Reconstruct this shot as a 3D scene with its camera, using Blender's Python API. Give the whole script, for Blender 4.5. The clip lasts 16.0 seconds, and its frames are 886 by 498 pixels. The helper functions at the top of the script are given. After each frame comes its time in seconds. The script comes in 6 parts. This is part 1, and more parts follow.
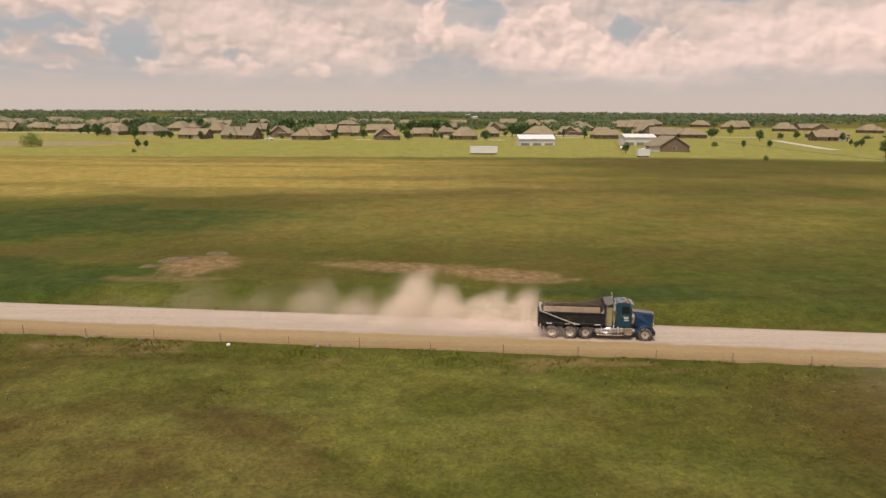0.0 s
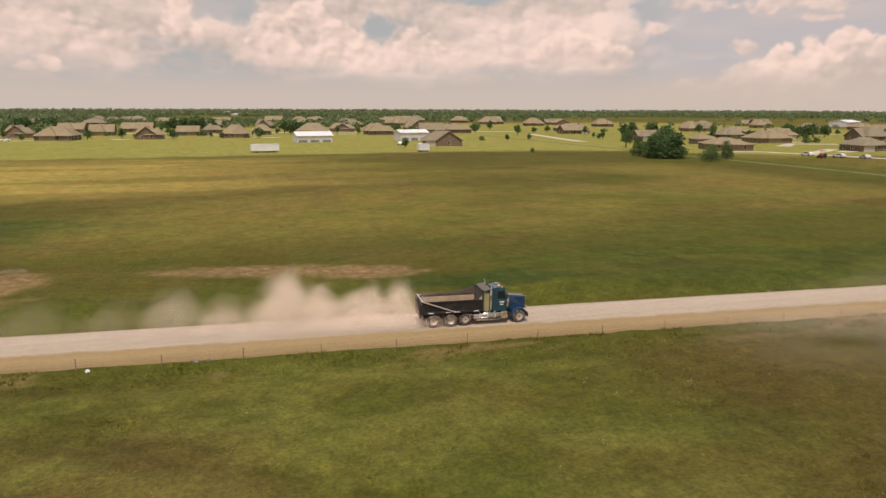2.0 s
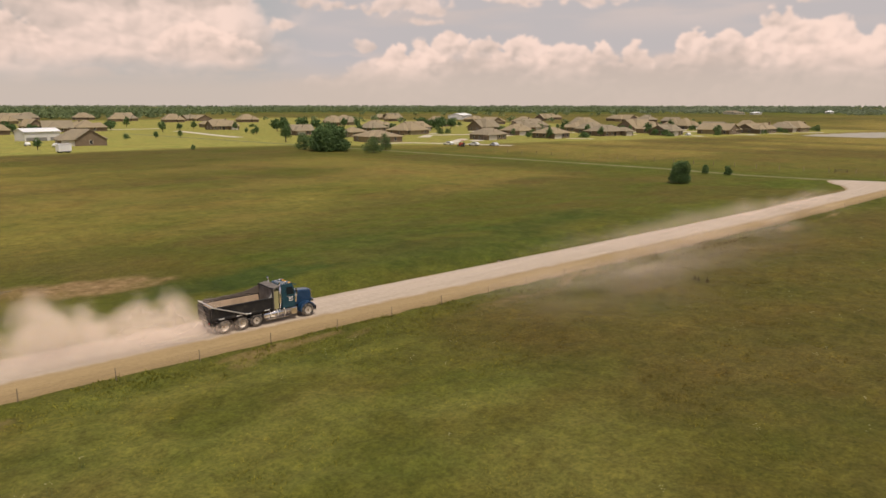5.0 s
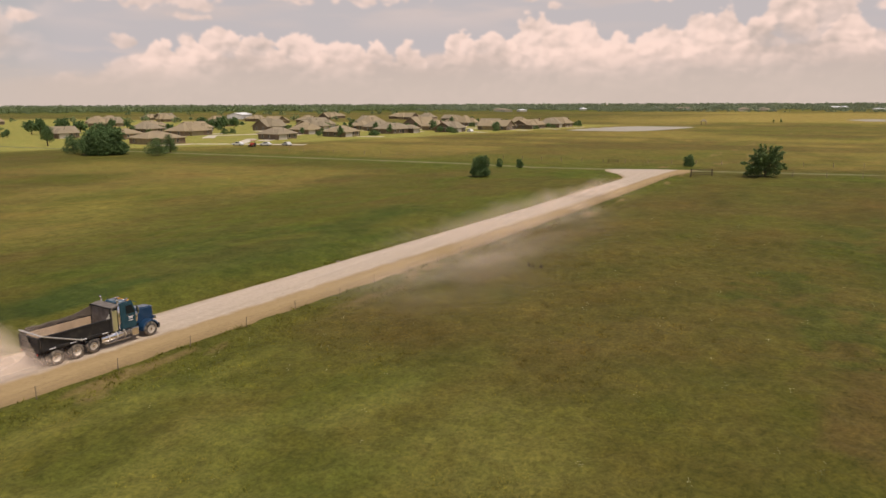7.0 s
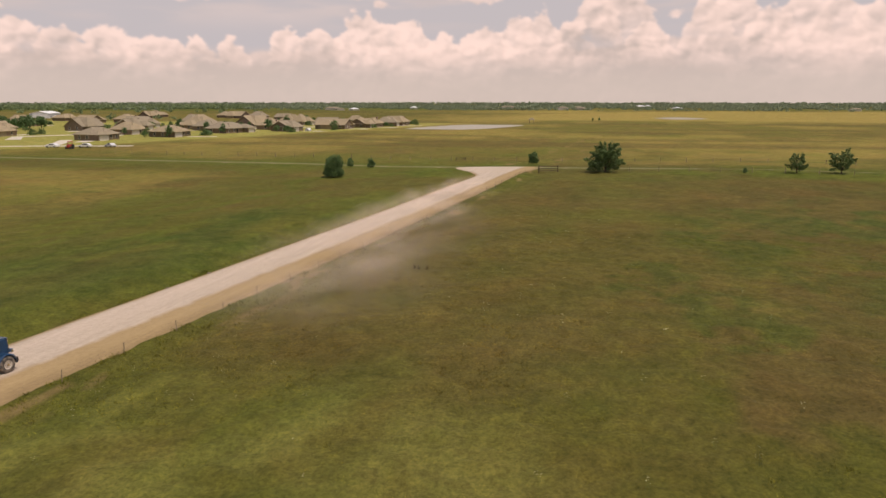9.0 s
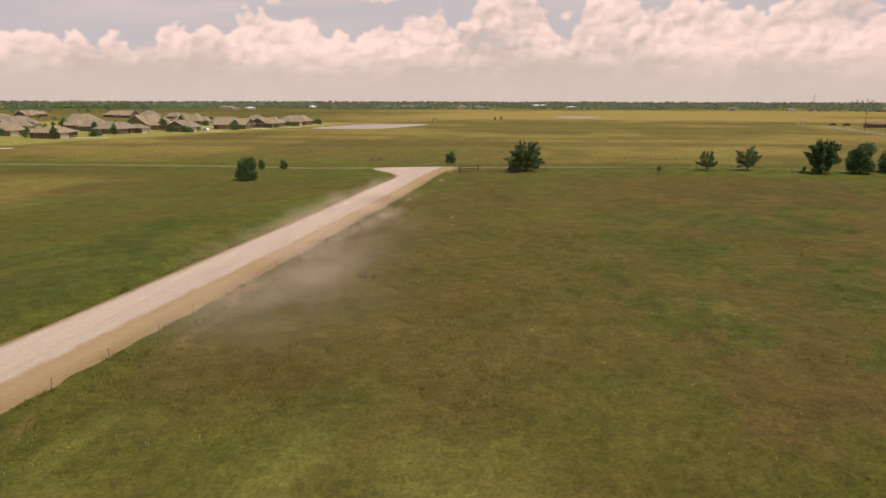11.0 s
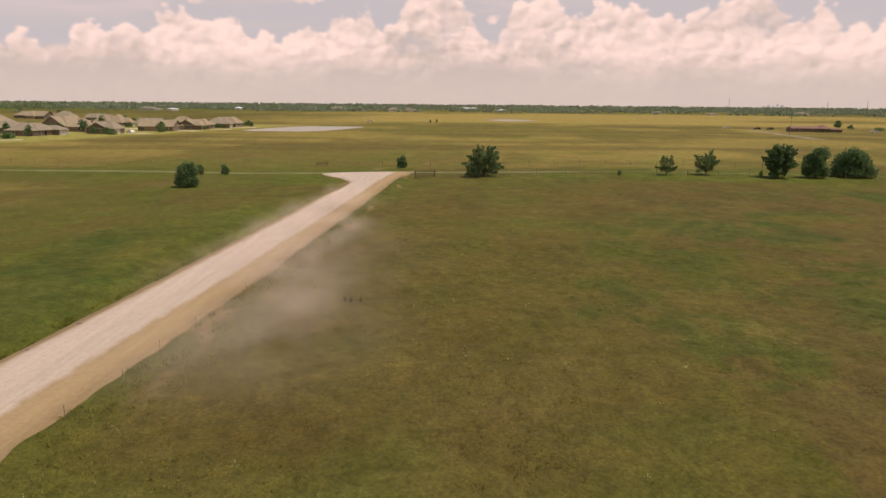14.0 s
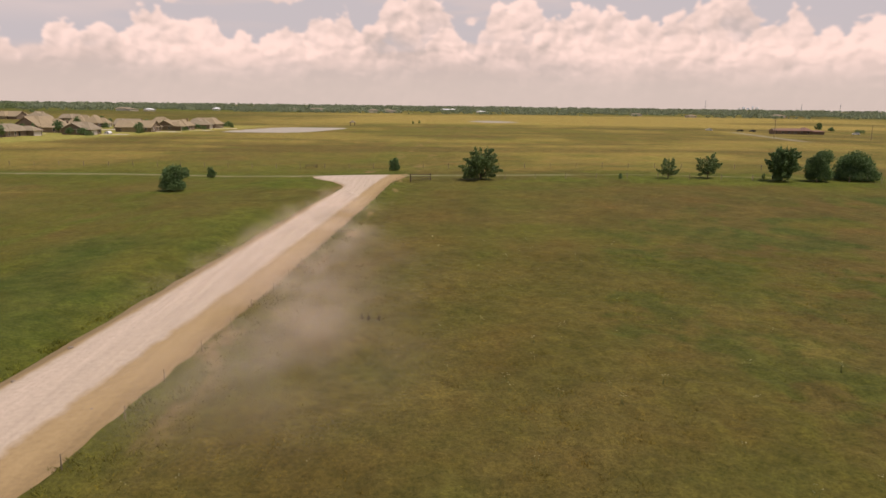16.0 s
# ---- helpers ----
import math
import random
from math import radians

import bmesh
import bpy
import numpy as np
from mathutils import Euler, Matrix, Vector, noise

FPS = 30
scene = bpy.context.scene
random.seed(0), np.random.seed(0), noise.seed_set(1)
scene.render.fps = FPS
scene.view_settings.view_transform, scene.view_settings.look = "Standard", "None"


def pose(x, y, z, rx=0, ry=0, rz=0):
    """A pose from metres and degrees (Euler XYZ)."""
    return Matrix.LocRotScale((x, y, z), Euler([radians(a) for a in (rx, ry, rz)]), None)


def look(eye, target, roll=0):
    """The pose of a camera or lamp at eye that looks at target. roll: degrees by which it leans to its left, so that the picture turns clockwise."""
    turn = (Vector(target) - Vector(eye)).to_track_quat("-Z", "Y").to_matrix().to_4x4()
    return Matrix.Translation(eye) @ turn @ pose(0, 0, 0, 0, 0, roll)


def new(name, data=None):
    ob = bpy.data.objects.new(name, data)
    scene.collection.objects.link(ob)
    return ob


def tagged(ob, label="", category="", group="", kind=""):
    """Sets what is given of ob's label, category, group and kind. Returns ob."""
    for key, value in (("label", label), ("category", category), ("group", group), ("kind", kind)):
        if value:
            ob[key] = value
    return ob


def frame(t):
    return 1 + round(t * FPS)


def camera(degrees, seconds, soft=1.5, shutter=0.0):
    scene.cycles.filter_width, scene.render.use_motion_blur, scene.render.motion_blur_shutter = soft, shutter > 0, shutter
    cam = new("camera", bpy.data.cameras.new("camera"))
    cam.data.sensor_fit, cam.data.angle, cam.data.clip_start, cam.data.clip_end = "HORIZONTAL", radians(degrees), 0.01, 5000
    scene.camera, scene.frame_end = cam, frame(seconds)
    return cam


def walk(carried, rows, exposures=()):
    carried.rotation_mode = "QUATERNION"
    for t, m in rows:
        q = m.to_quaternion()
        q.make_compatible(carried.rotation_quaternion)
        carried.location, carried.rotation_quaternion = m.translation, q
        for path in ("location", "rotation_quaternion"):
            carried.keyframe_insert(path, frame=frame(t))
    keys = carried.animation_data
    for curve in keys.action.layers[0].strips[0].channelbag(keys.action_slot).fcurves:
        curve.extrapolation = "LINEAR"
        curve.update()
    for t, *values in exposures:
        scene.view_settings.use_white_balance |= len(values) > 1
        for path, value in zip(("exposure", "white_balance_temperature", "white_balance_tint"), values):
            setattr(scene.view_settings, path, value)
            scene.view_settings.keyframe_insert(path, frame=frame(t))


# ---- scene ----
# World: metres, z up. The gravel road runs roughly along +x; the suburb lies towards +y.
cam = camera(63.12, 16.0, soft=1.5)
PATH = [
    (0.0, look((-0.000, -0.000, 16.798), (-0.001, 9.819, 14.905), 0.308)),
    (0.5, look((-2.100, 0.262, 16.714), (-1.304, 10.048, 14.815), 0.222)),
    (1.0, look((-4.131, 0.598, 16.638), (-2.549, 10.287, 14.733), 0.192)),
    (1.5, look((-6.093, 1.036, 16.570), (-3.730, 10.563, 14.657), 0.188)),
    (2.0, look((-7.988, 1.583, 16.507), (-4.857, 10.884, 14.588), 0.173)),
    (2.5, look((-9.786, 2.240, 16.452), (-5.917, 11.258, 14.525), 0.170)),
    (3.0, look((-11.507, 2.967, 16.410), (-6.926, 11.643, 14.474), 0.102)),
    (3.5, look((-13.104, 3.742, 16.378), (-7.844, 12.022, 14.433), 0.136)),
    (4.0, look((-14.586, 4.554, 16.348), (-8.676, 12.380, 14.394), 0.154)),
    (4.5, look((-15.934, 5.412, 16.321), (-9.399, 12.723, 14.359), 0.129)),
    (4.7, look((-16.448, 5.765, 16.309), (-9.665, 12.845, 14.345), 0.084)),
    (6.8, look((-19.495, 10.668, 16.097), (-10.819, 15.224, 14.105), -0.088)),
    (7.0, look((-19.557, 11.185, 16.093), (-10.761, 15.506, 14.104), -0.194)),
    (7.5, look((-19.656, 12.485, 16.090), (-10.614, 16.260, 14.092), -0.147)),
    (8.0, look((-19.657, 13.765, 16.087), (-10.413, 17.012, 14.085), -0.080)),
    (8.5, look((-19.528, 15.059, 16.097), (-10.110, 17.754, 14.086), -0.060)),
    (9.0, look((-19.227, 16.370, 16.134), (-9.678, 18.554, 14.123), 0.020)),
    (9.5, look((-18.807, 17.649, 16.175), (-9.161, 19.349, 14.160), 0.050)),
    (9.7, look((-18.623, 18.159, 16.190), (-8.950, 19.690, 14.170), 0.015)),
    (12.0, look((-14.591, 23.372, 16.117), (-4.804, 23.824, 14.113), 0.293)),
    (12.5, look((-13.510, 24.379, 16.095), (-3.714, 24.587, 14.097), 0.335)),
    (13.0, look((-12.387, 25.349, 16.073), (-2.588, 25.353, 14.078), 0.398)),
    (13.5, look((-11.199, 26.312, 16.063), (-1.399, 26.221, 14.074), 0.398)),
    (14.0, look((-9.987, 27.207, 16.046), (-0.187, 27.072, 14.062), 0.510)),
    (14.5, look((-8.774, 28.084, 16.026), (1.026, 27.893, 14.044), 0.581)),
    (15.0, look((-7.551, 28.949, 16.008), (2.248, 28.685, 14.032), 0.599)),
    (15.5, look((-6.309, 29.803, 15.986), (3.489, 29.461, 14.016), 0.647)),
    (16.0, look((-5.071, 30.680, 15.952), (4.725, 30.250, 13.988), 0.691)),
]
walk(cam, PATH, exposures=[(0.0, -0.20, 6950, 15), (4.5, -0.21, 6950, 13), (9.0, -0.15, 6900, 17), (16.0, -0.11, 6900, 19)])

# ---------------------------------------------------------------- light
SUN_ELEVATION, SUN_AZIMUTH = radians(66), radians(158)      # azimuth from +y towards -x
world = bpy.data.worlds.new("sky_world")
scene.world = world
world.use_nodes = True
wn, wl = world.node_tree.nodes, world.node_tree.links
wn.clear()
sky = wn.new("ShaderNodeTexSky")
sky.sky_type = "NISHITA"
sky.sun_disc = False
sky.sun_elevation, sky.sun_rotation = SUN_ELEVATION, -SUN_AZIMUTH
sky.dust_density, sky.ozone_density = 3.0, 1.0
bg = wn.new("ShaderNodeBackground")
bg.inputs["Strength"].default_value = 0.12
wout = wn.new("ShaderNodeOutputWorld")
wl.new(sky.outputs[0], bg.inputs[0])
wl.new(bg.outputs[0], wout.inputs[0])

sun_data = bpy.data.lights.new("sun", "SUN")
sun_data.energy, sun_data.angle, sun_data.color = 2.9, radians(2.0), (1.0, 0.93, 0.82)
sun = new("sun", sun_data)
sun_from = Vector((-math.sin(SUN_AZIMUTH) * math.cos(SUN_ELEVATION), math.cos(SUN_AZIMUTH) * math.cos(SUN_ELEVATION), math.sin(SUN_ELEVATION)))
sun.matrix_world = look(sun_from * 500, (0, 0, 0))


# ---------------------------------------------------------------- noise and terrain
def lattice(ix, iy, seed):
    h = (ix.astype(np.int64) * 374761393 + iy.astype(np.int64) * 668265263 + seed * 1442695041) & 0x7FFFFFFF
    h = ((h ^ (h >> 13)) * 1274126177) & 0x7FFFFFFF
    return ((h ^ (h >> 16)) & 0xFFFF) / 65535.0


def value_noise(x, y, seed=0):
    x, y = np.asarray(x, float), np.asarray(y, float)
    ix, iy = np.floor(x), np.floor(y)
    fx, fy = x - ix, y - iy
    fx, fy = fx * fx * (3 - 2 * fx), fy * fy * (3 - 2 * fy)
    a, b = lattice(ix, iy, seed), lattice(ix + 1, iy, seed)
    c, d = lattice(ix, iy + 1, seed), lattice(ix + 1, iy + 1, seed)
    return (a * (1 - fx) + b * fx) * (1 - fy) + (c * (1 - fx) + d * fx) * fy


def fbm(x, y, octaves=5, seed=0, gain=0.5):
    total, amp, norm = 0.0, 1.0, 0.0
    for k in range(octaves):
        total = total + amp * value_noise(np.asarray(x) * 2**k + 17.3 * k, np.asarray(y) * 2**k - 9.1 * k, seed + k)
        norm += amp
        amp *= gain
    return total / norm


def billows(x, y, octaves=4, seed=0):
    """Round, cauliflower-like lumps: cell noise in several octaves."""
    total, amp, norm = 0.0, 1.0, 0.0
    for k in range(octaves):
        px, py = np.asarray(x) * 1.9**k + 5.7 * k, np.asarray(y) * 1.9**k + 3.1 * k
        ix, iy = np.floor(px), np.floor(py)
        best = np.full(px.shape, 9.0)
        for dx in (-1, 0, 1):
            for dy in (-1, 0, 1):
                cx, cy = ix + dx, iy + dy
                ox, oy = lattice(cx, cy, seed + 7 * k), lattice(cx, cy, seed + 7 * k + 3)
                best = np.minimum(best, (cx + ox - px) ** 2 + (cy + oy - py) ** 2)
        total = total + amp * np.clip(1 - best, 0, 1)
        norm += amp
        amp *= 0.55
    return total / norm


def smooth(a, b, v):
    k = np.clip((np.asarray(v, float) - a) / (b - a), 0, 1)
    return k * k * (3 - 2 * k)


def road_y(x):
    return 52.4 - 0.105 * np.asarray(x, float)


def height(x, y):
    """The ground: flat, with a low rise under the cross road."""
    x, y = np.asarray(x, float), np.asarray(y, float)
    return 2.1 * np.clip((70 - y) / 85, 0, 1) * np.exp(-(((x - 146) / 50) ** 2))


def bank_drop(x, y):
    """How far the ground falls away beyond the raised road, into a shallow grassed ditch."""
    x, y = np.asarray(x, float), np.asarray(y, float)
    v = y - road_y(x)
    fall = np.where(v < 7.3, 0.33 * np.clip(v - 4.7, 0, None), 0.858 * smooth(12.5, 7.3, v))
    return fall * smooth(-140, -90, x) * smooth(119, 98, x)


def hz(x, y):
    return float(height(x, y))


def cross_x(y):
    return 140.5 + 0.13 * np.clip(np.asarray(y, float), -400, 95)


# ---------------------------------------------------------------- materials
def nodes_of(mat):
    mat.use_nodes = True
    nt = mat.node_tree
    return nt, nt.nodes, nt.links, nt.nodes["Principled BSDF"]


def ramp(nt, stops, fac):
    r = nt.nodes.new("ShaderNodeValToRGB")
    while len(r.color_ramp.elements) < len(stops):
        r.color_ramp.elements.new(0.5)
    for e, (p, c) in zip(r.color_ramp.elements, stops):
        e.position, e.color = p, (*c, 1)
    nt.links.new(fac, r.inputs[0])
    return r.outputs[0]


def noise_node(nt, vec, scale, detail=5, rough=0.6):
    n = nt.nodes.new("ShaderNodeTexNoise")
    n.inputs["Scale"].default_value, n.inputs["Detail"].default_value, n.inputs["Roughness"].default_value = scale, detail, rough
    nt.links.new(vec, n.inputs["Vector"])
    return n.outputs["Fac"]


def mix_rgb(nt, fac, a, b, how="MIX"):
    m = nt.nodes.new("ShaderNodeMixRGB")
    m.blend_type = how
    for sock, v in zip(m.inputs, (fac, a, b)):
        if isinstance(v, (int, float)):
            sock.default_value = v
        elif isinstance(v, tuple):
            sock.default_value = (*v, 1)
        else:
            nt.links.new(v, sock)
    return m.outputs[0]


def add_bump(nt, fac, strength, distance, normal_socket):
    b = nt.nodes.new("ShaderNodeBump")
    b.inputs["Strength"].default_value, b.inputs["Distance"].default_value = strength, distance
    nt.links.new(fac, b.inputs["Height"])
    nt.links.new(b.outputs[0], normal_socket)


def surface(name, colour, vary=0.25, scale=3.0, rough=0.7, metal=0.0, bump=0.0, second=None, coat=0.0, spread=0.5, grain=0.35):
    """A material with stains at a large scale and grain at a small one."""
    mat = bpy.data.materials.new(name)
    nt, nn, ll, p = nodes_of(mat)
    vec = nn.new("ShaderNodeTexCoord").outputs["Object"]
    big, fine = noise_node(nt, vec, scale * 0.3, 4), noise_node(nt, vec, scale * 6, 6, 0.7)
    dark = tuple(c * (1 - vary) for c in colour)
    light = tuple(min(1, c * (1 + vary)) for c in colour)
    col = ramp(nt, [(0.3, dark), (0.7, light)], big)
    if second:
        col = mix_rgb(nt, ramp(nt, [(spread - 0.08, (0, 0, 0)), (spread + 0.12, (1, 1, 1))], noise_node(nt, vec, scale, 6)), col, second)
    col = mix_rgb(nt, grain, col, ramp(nt, [(0.3, (0.72, 0.72, 0.72)), (0.7, (1.25, 1.25, 1.25))], fine), "MULTIPLY")
    ll.new(col, p.inputs["Base Color"])
    p.inputs["Roughness"].default_value, p.inputs["Metallic"].default_value = rough, metal
    p.inputs["Coat Weight"].default_value = coat
    if bump:
        add_bump(nt, fine, bump, 0.02, p.inputs["Normal"])
    return mat


def field_colour(nt):
    """Grass colours from the masks stored on the mesh and noise in world space."""
    nn = nt.nodes
    pos = nn.new("ShaderNodeNewGeometry").outputs["Position"]

    def mask(name):
        a = nn.new("ShaderNodeAttribute")
        a.attribute_name = name
        return a.outputs["Fac"]

    n_big, n_mid, n_fine = noise_node(nt, pos, 0.035, 6, 0.62), noise_node(nt, pos, 0.35, 6, 0.65), noise_node(nt, pos, 4.0, 6, 0.72)
    base = ramp(nt, [(0.34, (0.103, 0.106, 0.018)), (0.5, (0.125, 0.116, 0.025)), (0.66, (0.144, 0.119, 0.034))], n_big)
    lush = ramp(nt, [(0.3, (0.088, 0.108, 0.016)), (0.7, (0.130, 0.148, 0.024))], n_mid)
    gold = ramp(nt, [(0.3, (0.37, 0.275, 0.072)), (0.7, (0.51, 0.39, 0.118))], n_mid)
    lawn = ramp(nt, [(0.3, (0.295, 0.285, 0.072)), (0.7, (0.40, 0.372, 0.108))], n_mid)
    rust = ramp(nt, [(0.3, (0.118, 0.088, 0.027)), (0.7, (0.150, 0.112, 0.036))], n_mid)
    col = mix_rgb(nt, mask("lush"), base, lush)
    col = mix_rgb(nt, mask("deep"), col, ramp(nt, [(0.3, (0.045, 0.072, 0.014)), (0.7, (0.082, 0.110, 0.024))], n_mid))
    col = mix_rgb(nt, mask("rust"), col, rust)
    col = mix_rgb(nt, mask("gold"), col, gold)
    col = mix_rgb(nt, mask("lawn"), col, lawn)
    n_soft = noise_node(nt, pos, 0.11, 5, 0.6)
    n_patch, n_tuft = noise_node(nt, pos, 0.10, 5, 0.6), noise_node(nt, pos, 0.75, 5, 0.68)
    patch = ramp(nt, [(0.34, (1.02, 0.88, 0.86)), (0.46, (1.0, 0.98, 0.95)), (0.56, (0.96, 1.0, 0.92)), (0.68, (0.84, 1.0, 0.80))], n_patch)
    col = mix_rgb(nt, 0.65, col, patch, "MULTIPLY")
    tuft = ramp(nt, [(0.38, (0.80, 0.72, 0.72)), (0.48, (1.0, 1.0, 1.0)), (0.58, (1.06, 1.05, 0.92)), (0.68, (1.30, 1.22, 0.95))], n_tuft)
    col = mix_rgb(nt, 0.35, col, tuft, "MULTIPLY")
    n_clump = noise_node(nt, pos, 1.05, 3, 0.55)
    col = mix_rgb(nt, 0.42, col, ramp(nt, [(0.33, (0.70, 0.72, 0.66)), (0.5, (1, 1, 1)), (0.66, (1.36, 1.34, 1.2))], n_clump), "MULTIPLY")
    col = mix_rgb(nt, 0.5, col, ramp(nt, [(0.32, (0.74, 0.80, 0.74)), (0.5, (1, 1, 1)), (0.68, (1.28, 1.20, 1.15))], n_soft), "MULTIPLY")
    col = mix_rgb(nt, 0.40, col, ramp(nt, [(0.28, (0.72, 0.74, 0.68)), (0.5, (1, 1, 1)), (0.74, (1.3, 1.27, 1.2))], n_mid), "MULTIPLY")
    col = mix_rgb(nt, 0.85, col, ramp(nt, [(0.34, (0.60, 0.62, 0.58)), (0.5, (1, 1, 1)), (0.68, (1.42, 1.38, 1.28))], n_fine), "MULTIPLY")
    col = mix_rgb(nt, 1.0, col, (0.87, 0.865, 0.86), "MULTIPLY")
    return col, n_mid, n_fine, mask, pos


def ground_material():
    mat = bpy.data.materials.new("field_ground")
    nt, nn, ll, p = nodes_of(mat)
    col, n_mid, n_fine, mask, pos = field_colour(nt)
    soil = ramp(nt, [(0.3, (0.13, 0.085, 0.036)), (0.52, (0.27, 0.178, 0.080)), (0.70, (0.40, 0.275, 0.145))], noise_node(nt, pos, 0.9, 7, 0.7))
    col = mix_rgb(nt, mask("soil"), col, soil)
    lot = ramp(nt, [(0.3, (0.34, 0.31, 0.25)), (0.7, (0.42, 0.38, 0.32))], noise_node(nt, pos, 0.2, 5, 0.6))
    col = mix_rgb(nt, mask("lot"), col, lot)
    ll.new(col, p.inputs["Base Color"])
    p.inputs["Roughness"].default_value = 0.95
    p.inputs["Specular IOR Level"].default_value = 0.1
    mul = nn.new("ShaderNodeMath")
    mul.operation = "ADD"
    ll.new(n_mid, mul.inputs[0])
    ll.new(n_fine, mul.inputs[1])
    add_bump(nt, mul.outputs[0], 0.7, 0.25, p.inputs["Normal"])
    return mat


def grass_material(name="grass_blades"):
    mat = bpy.data.materials.new(name)
    nt, nn, ll, p = nodes_of(mat)
    col, n_mid, n_fine, mask, pos = field_colour(nt)
    isl = nn.new("ShaderNodeNewGeometry").outputs["Random Per Island"]
    col = mix_rgb(nt, 0.8, col, ramp(nt, [(0.0, (1.4, 1.4, 1.2)), (0.6, (1.8, 1.7, 1.45)), (1.0, (2.4, 2.2, 1.7))], isl), "MULTIPLY")
    ll.new(col, p.inputs["Base Color"])
    p.inputs["Roughness"].default_value = 0.8
    p.inputs["Specular IOR Level"].default_value = 0.15
    tr = nn.new("ShaderNodeBsdfTranslucent")
    ll.new(col, tr.inputs[0])
    mx = nn.new("ShaderNodeMixShader")
    mx.inputs[0].default_value = 0.28
    ll.new(p.outputs[0], mx.inputs[1])
    ll.new(tr.outputs[0], mx.inputs[2])
    ll.new(mx.outputs[0], nn["Material Output"].inputs[0])
    return mat


def leaf_material(name, dark, light):
    mat = bpy.data.materials.new(name)
    nt, nn, ll, p = nodes_of(mat)
    isl = nn.new("ShaderNodeNewGeometry").outputs["Random Per Island"]
    pos = nn.new("ShaderNodeNewGeometry").outputs["Position"]
    col = ramp(nt, [(0.0, dark), (1.0, light)], isl)
    col = mix_rgb(nt, 0.6, col, ramp(nt, [(0.3, (0.6, 0.65, 0.55)), (0.7, (1.3, 1.25, 1.1))], noise_node(nt, pos, 0.6, 4)), "MULTIPLY")
    ll.new(col, p.inputs["Base Color"])
    p.inputs["Roughness"].default_value = 0.65
    p.inputs["Specular IOR Level"].default_value = 0.25
    tr = nn.new("ShaderNodeBsdfTranslucent")
    ll.new(col, tr.inputs[0])
    mx = nn.new("ShaderNodeMixShader")
    mx.inputs[0].default_value = 0.35
    ll.new(p.outputs[0], mx.inputs[1])
    ll.new(tr.outputs[0], mx.inputs[2])
    ll.new(mx.outputs[0], nn["Material Output"].inputs[0])
    return mat


def road_material():
    """Pale crushed stone in the middle, tan earth on the shoulders; 'across' runs 0..1 over the width."""
    mat = bpy.data.materials.new("gravel_road")
    nt, nn, ll, p = nodes_of(mat)
    pos = nn.new("ShaderNodeNewGeometry").outputs["Position"]
    a = nn.new("ShaderNodeAttribute")
    a.attribute_name = "across"
    wob = noise_node(nt, pos, 0.5, 6, 0.7)
    m1 = nn.new("ShaderNodeMath")
    m1.operation = "MULTIPLY_ADD"
    ll.new(wob, m1.inputs[0])
    m1.inputs[1].default_value = 0.13
    ll.new(a.outputs["Fac"], m1.inputs[2])
    stretch = nn.new("ShaderNodeMapping")
    stretch.inputs["Rotation"].default_value = (0, 0, 0.105)
    stretch.inputs["Scale"].default_value = (0.05, 1.6, 1)
    ll.new(pos, stretch.inputs[0])
    streak = noise_node(nt, stretch.outputs[0], 1.0, 5, 0.6)
    tan, pale = (0.30, 0.213, 0.108), (0.475, 0.392, 0.305)
    col = ramp(nt, [(0.048, (0.23, 0.165, 0.085)), (0.128, tan), (0.24, (0.37, 0.267, 0.137)), (0.344, (0.35, 0.252, 0.130)), (0.395, pale), (0.75, (0.505, 0.415, 0.33)), (0.81, pale), (0.87, (0.36, 0.262, 0.138)), (0.97, (0.27, 0.195, 0.10))], m1.outputs[0])
    col = mix_rgb(nt, 0.38, col, ramp(nt, [(0.3, (0.78, 0.76, 0.72)), (0.7, (1.2, 1.2, 1.2))], streak), "MULTIPLY")
    col = mix_rgb(nt, 0.6, col, ramp(nt, [(0.3, (0.75, 0.73, 0.7)), (0.72, (1.22, 1.22, 1.2))], noise_node(nt, pos, 3.5, 8, 0.75)), "MULTIPLY")
    ll.new(col, p.inputs["Base Color"])
    p.inputs["Roughness"].default_value = 0.95
    p.inputs["Specular IOR Level"].default_value = 0.15
    add_bump(nt, noise_node(nt, pos, 9, 8, 0.8), 0.6, 0.05, p.inputs["Normal"])
    return mat


M_GROUND, M_GRASS, M_ROAD = ground_material(), grass_material(), road_material()
M_TRACK = surface("pale_lane", (0.235, 0.20, 0.118), 0.25, 0.4, 0.95, bump=0.3, second=(0.14, 0.138, 0.040), spread=0.36)
M_LEAF = leaf_material("oak_leaves", (0.074, 0.132, 0.050), (0.155, 0.235, 0.090))
M_LEAF_PALE = leaf_material("willow_leaves", (0.095, 0.150, 0.052), (0.170, 0.235, 0.090))
M_LEAF_LIGHT = leaf_material("light_bush_leaves", (0.28, 0.335, 0.095), (0.40, 0.45, 0.15))
# woods: distance haze is put into both base colours, the second paler
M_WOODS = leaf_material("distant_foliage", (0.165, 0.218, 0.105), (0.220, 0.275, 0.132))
M_WOODS_HAZE = leaf_material("hazed_thicket", (0.215, 0.258, 0.170), (0.275, 0.318, 0.210))
M_DRY_WEED = leaf_material("dry_weed_leaves", (0.070, 0.045, 0.022), (0.120, 0.080, 0.038))
M_BARK = surface("bark", (0.10, 0.075, 0.05), 0.4, 3, 0.95, bump=0.8)
M_POST = surface("weathered_post", (0.25, 0.19, 0.125), 0.35, 5, 0.9, bump=0.5)
M_GATE = surface("dark_gate_timber", (0.085, 0.058, 0.038), 0.35, 5, 0.85, bump=0.3)
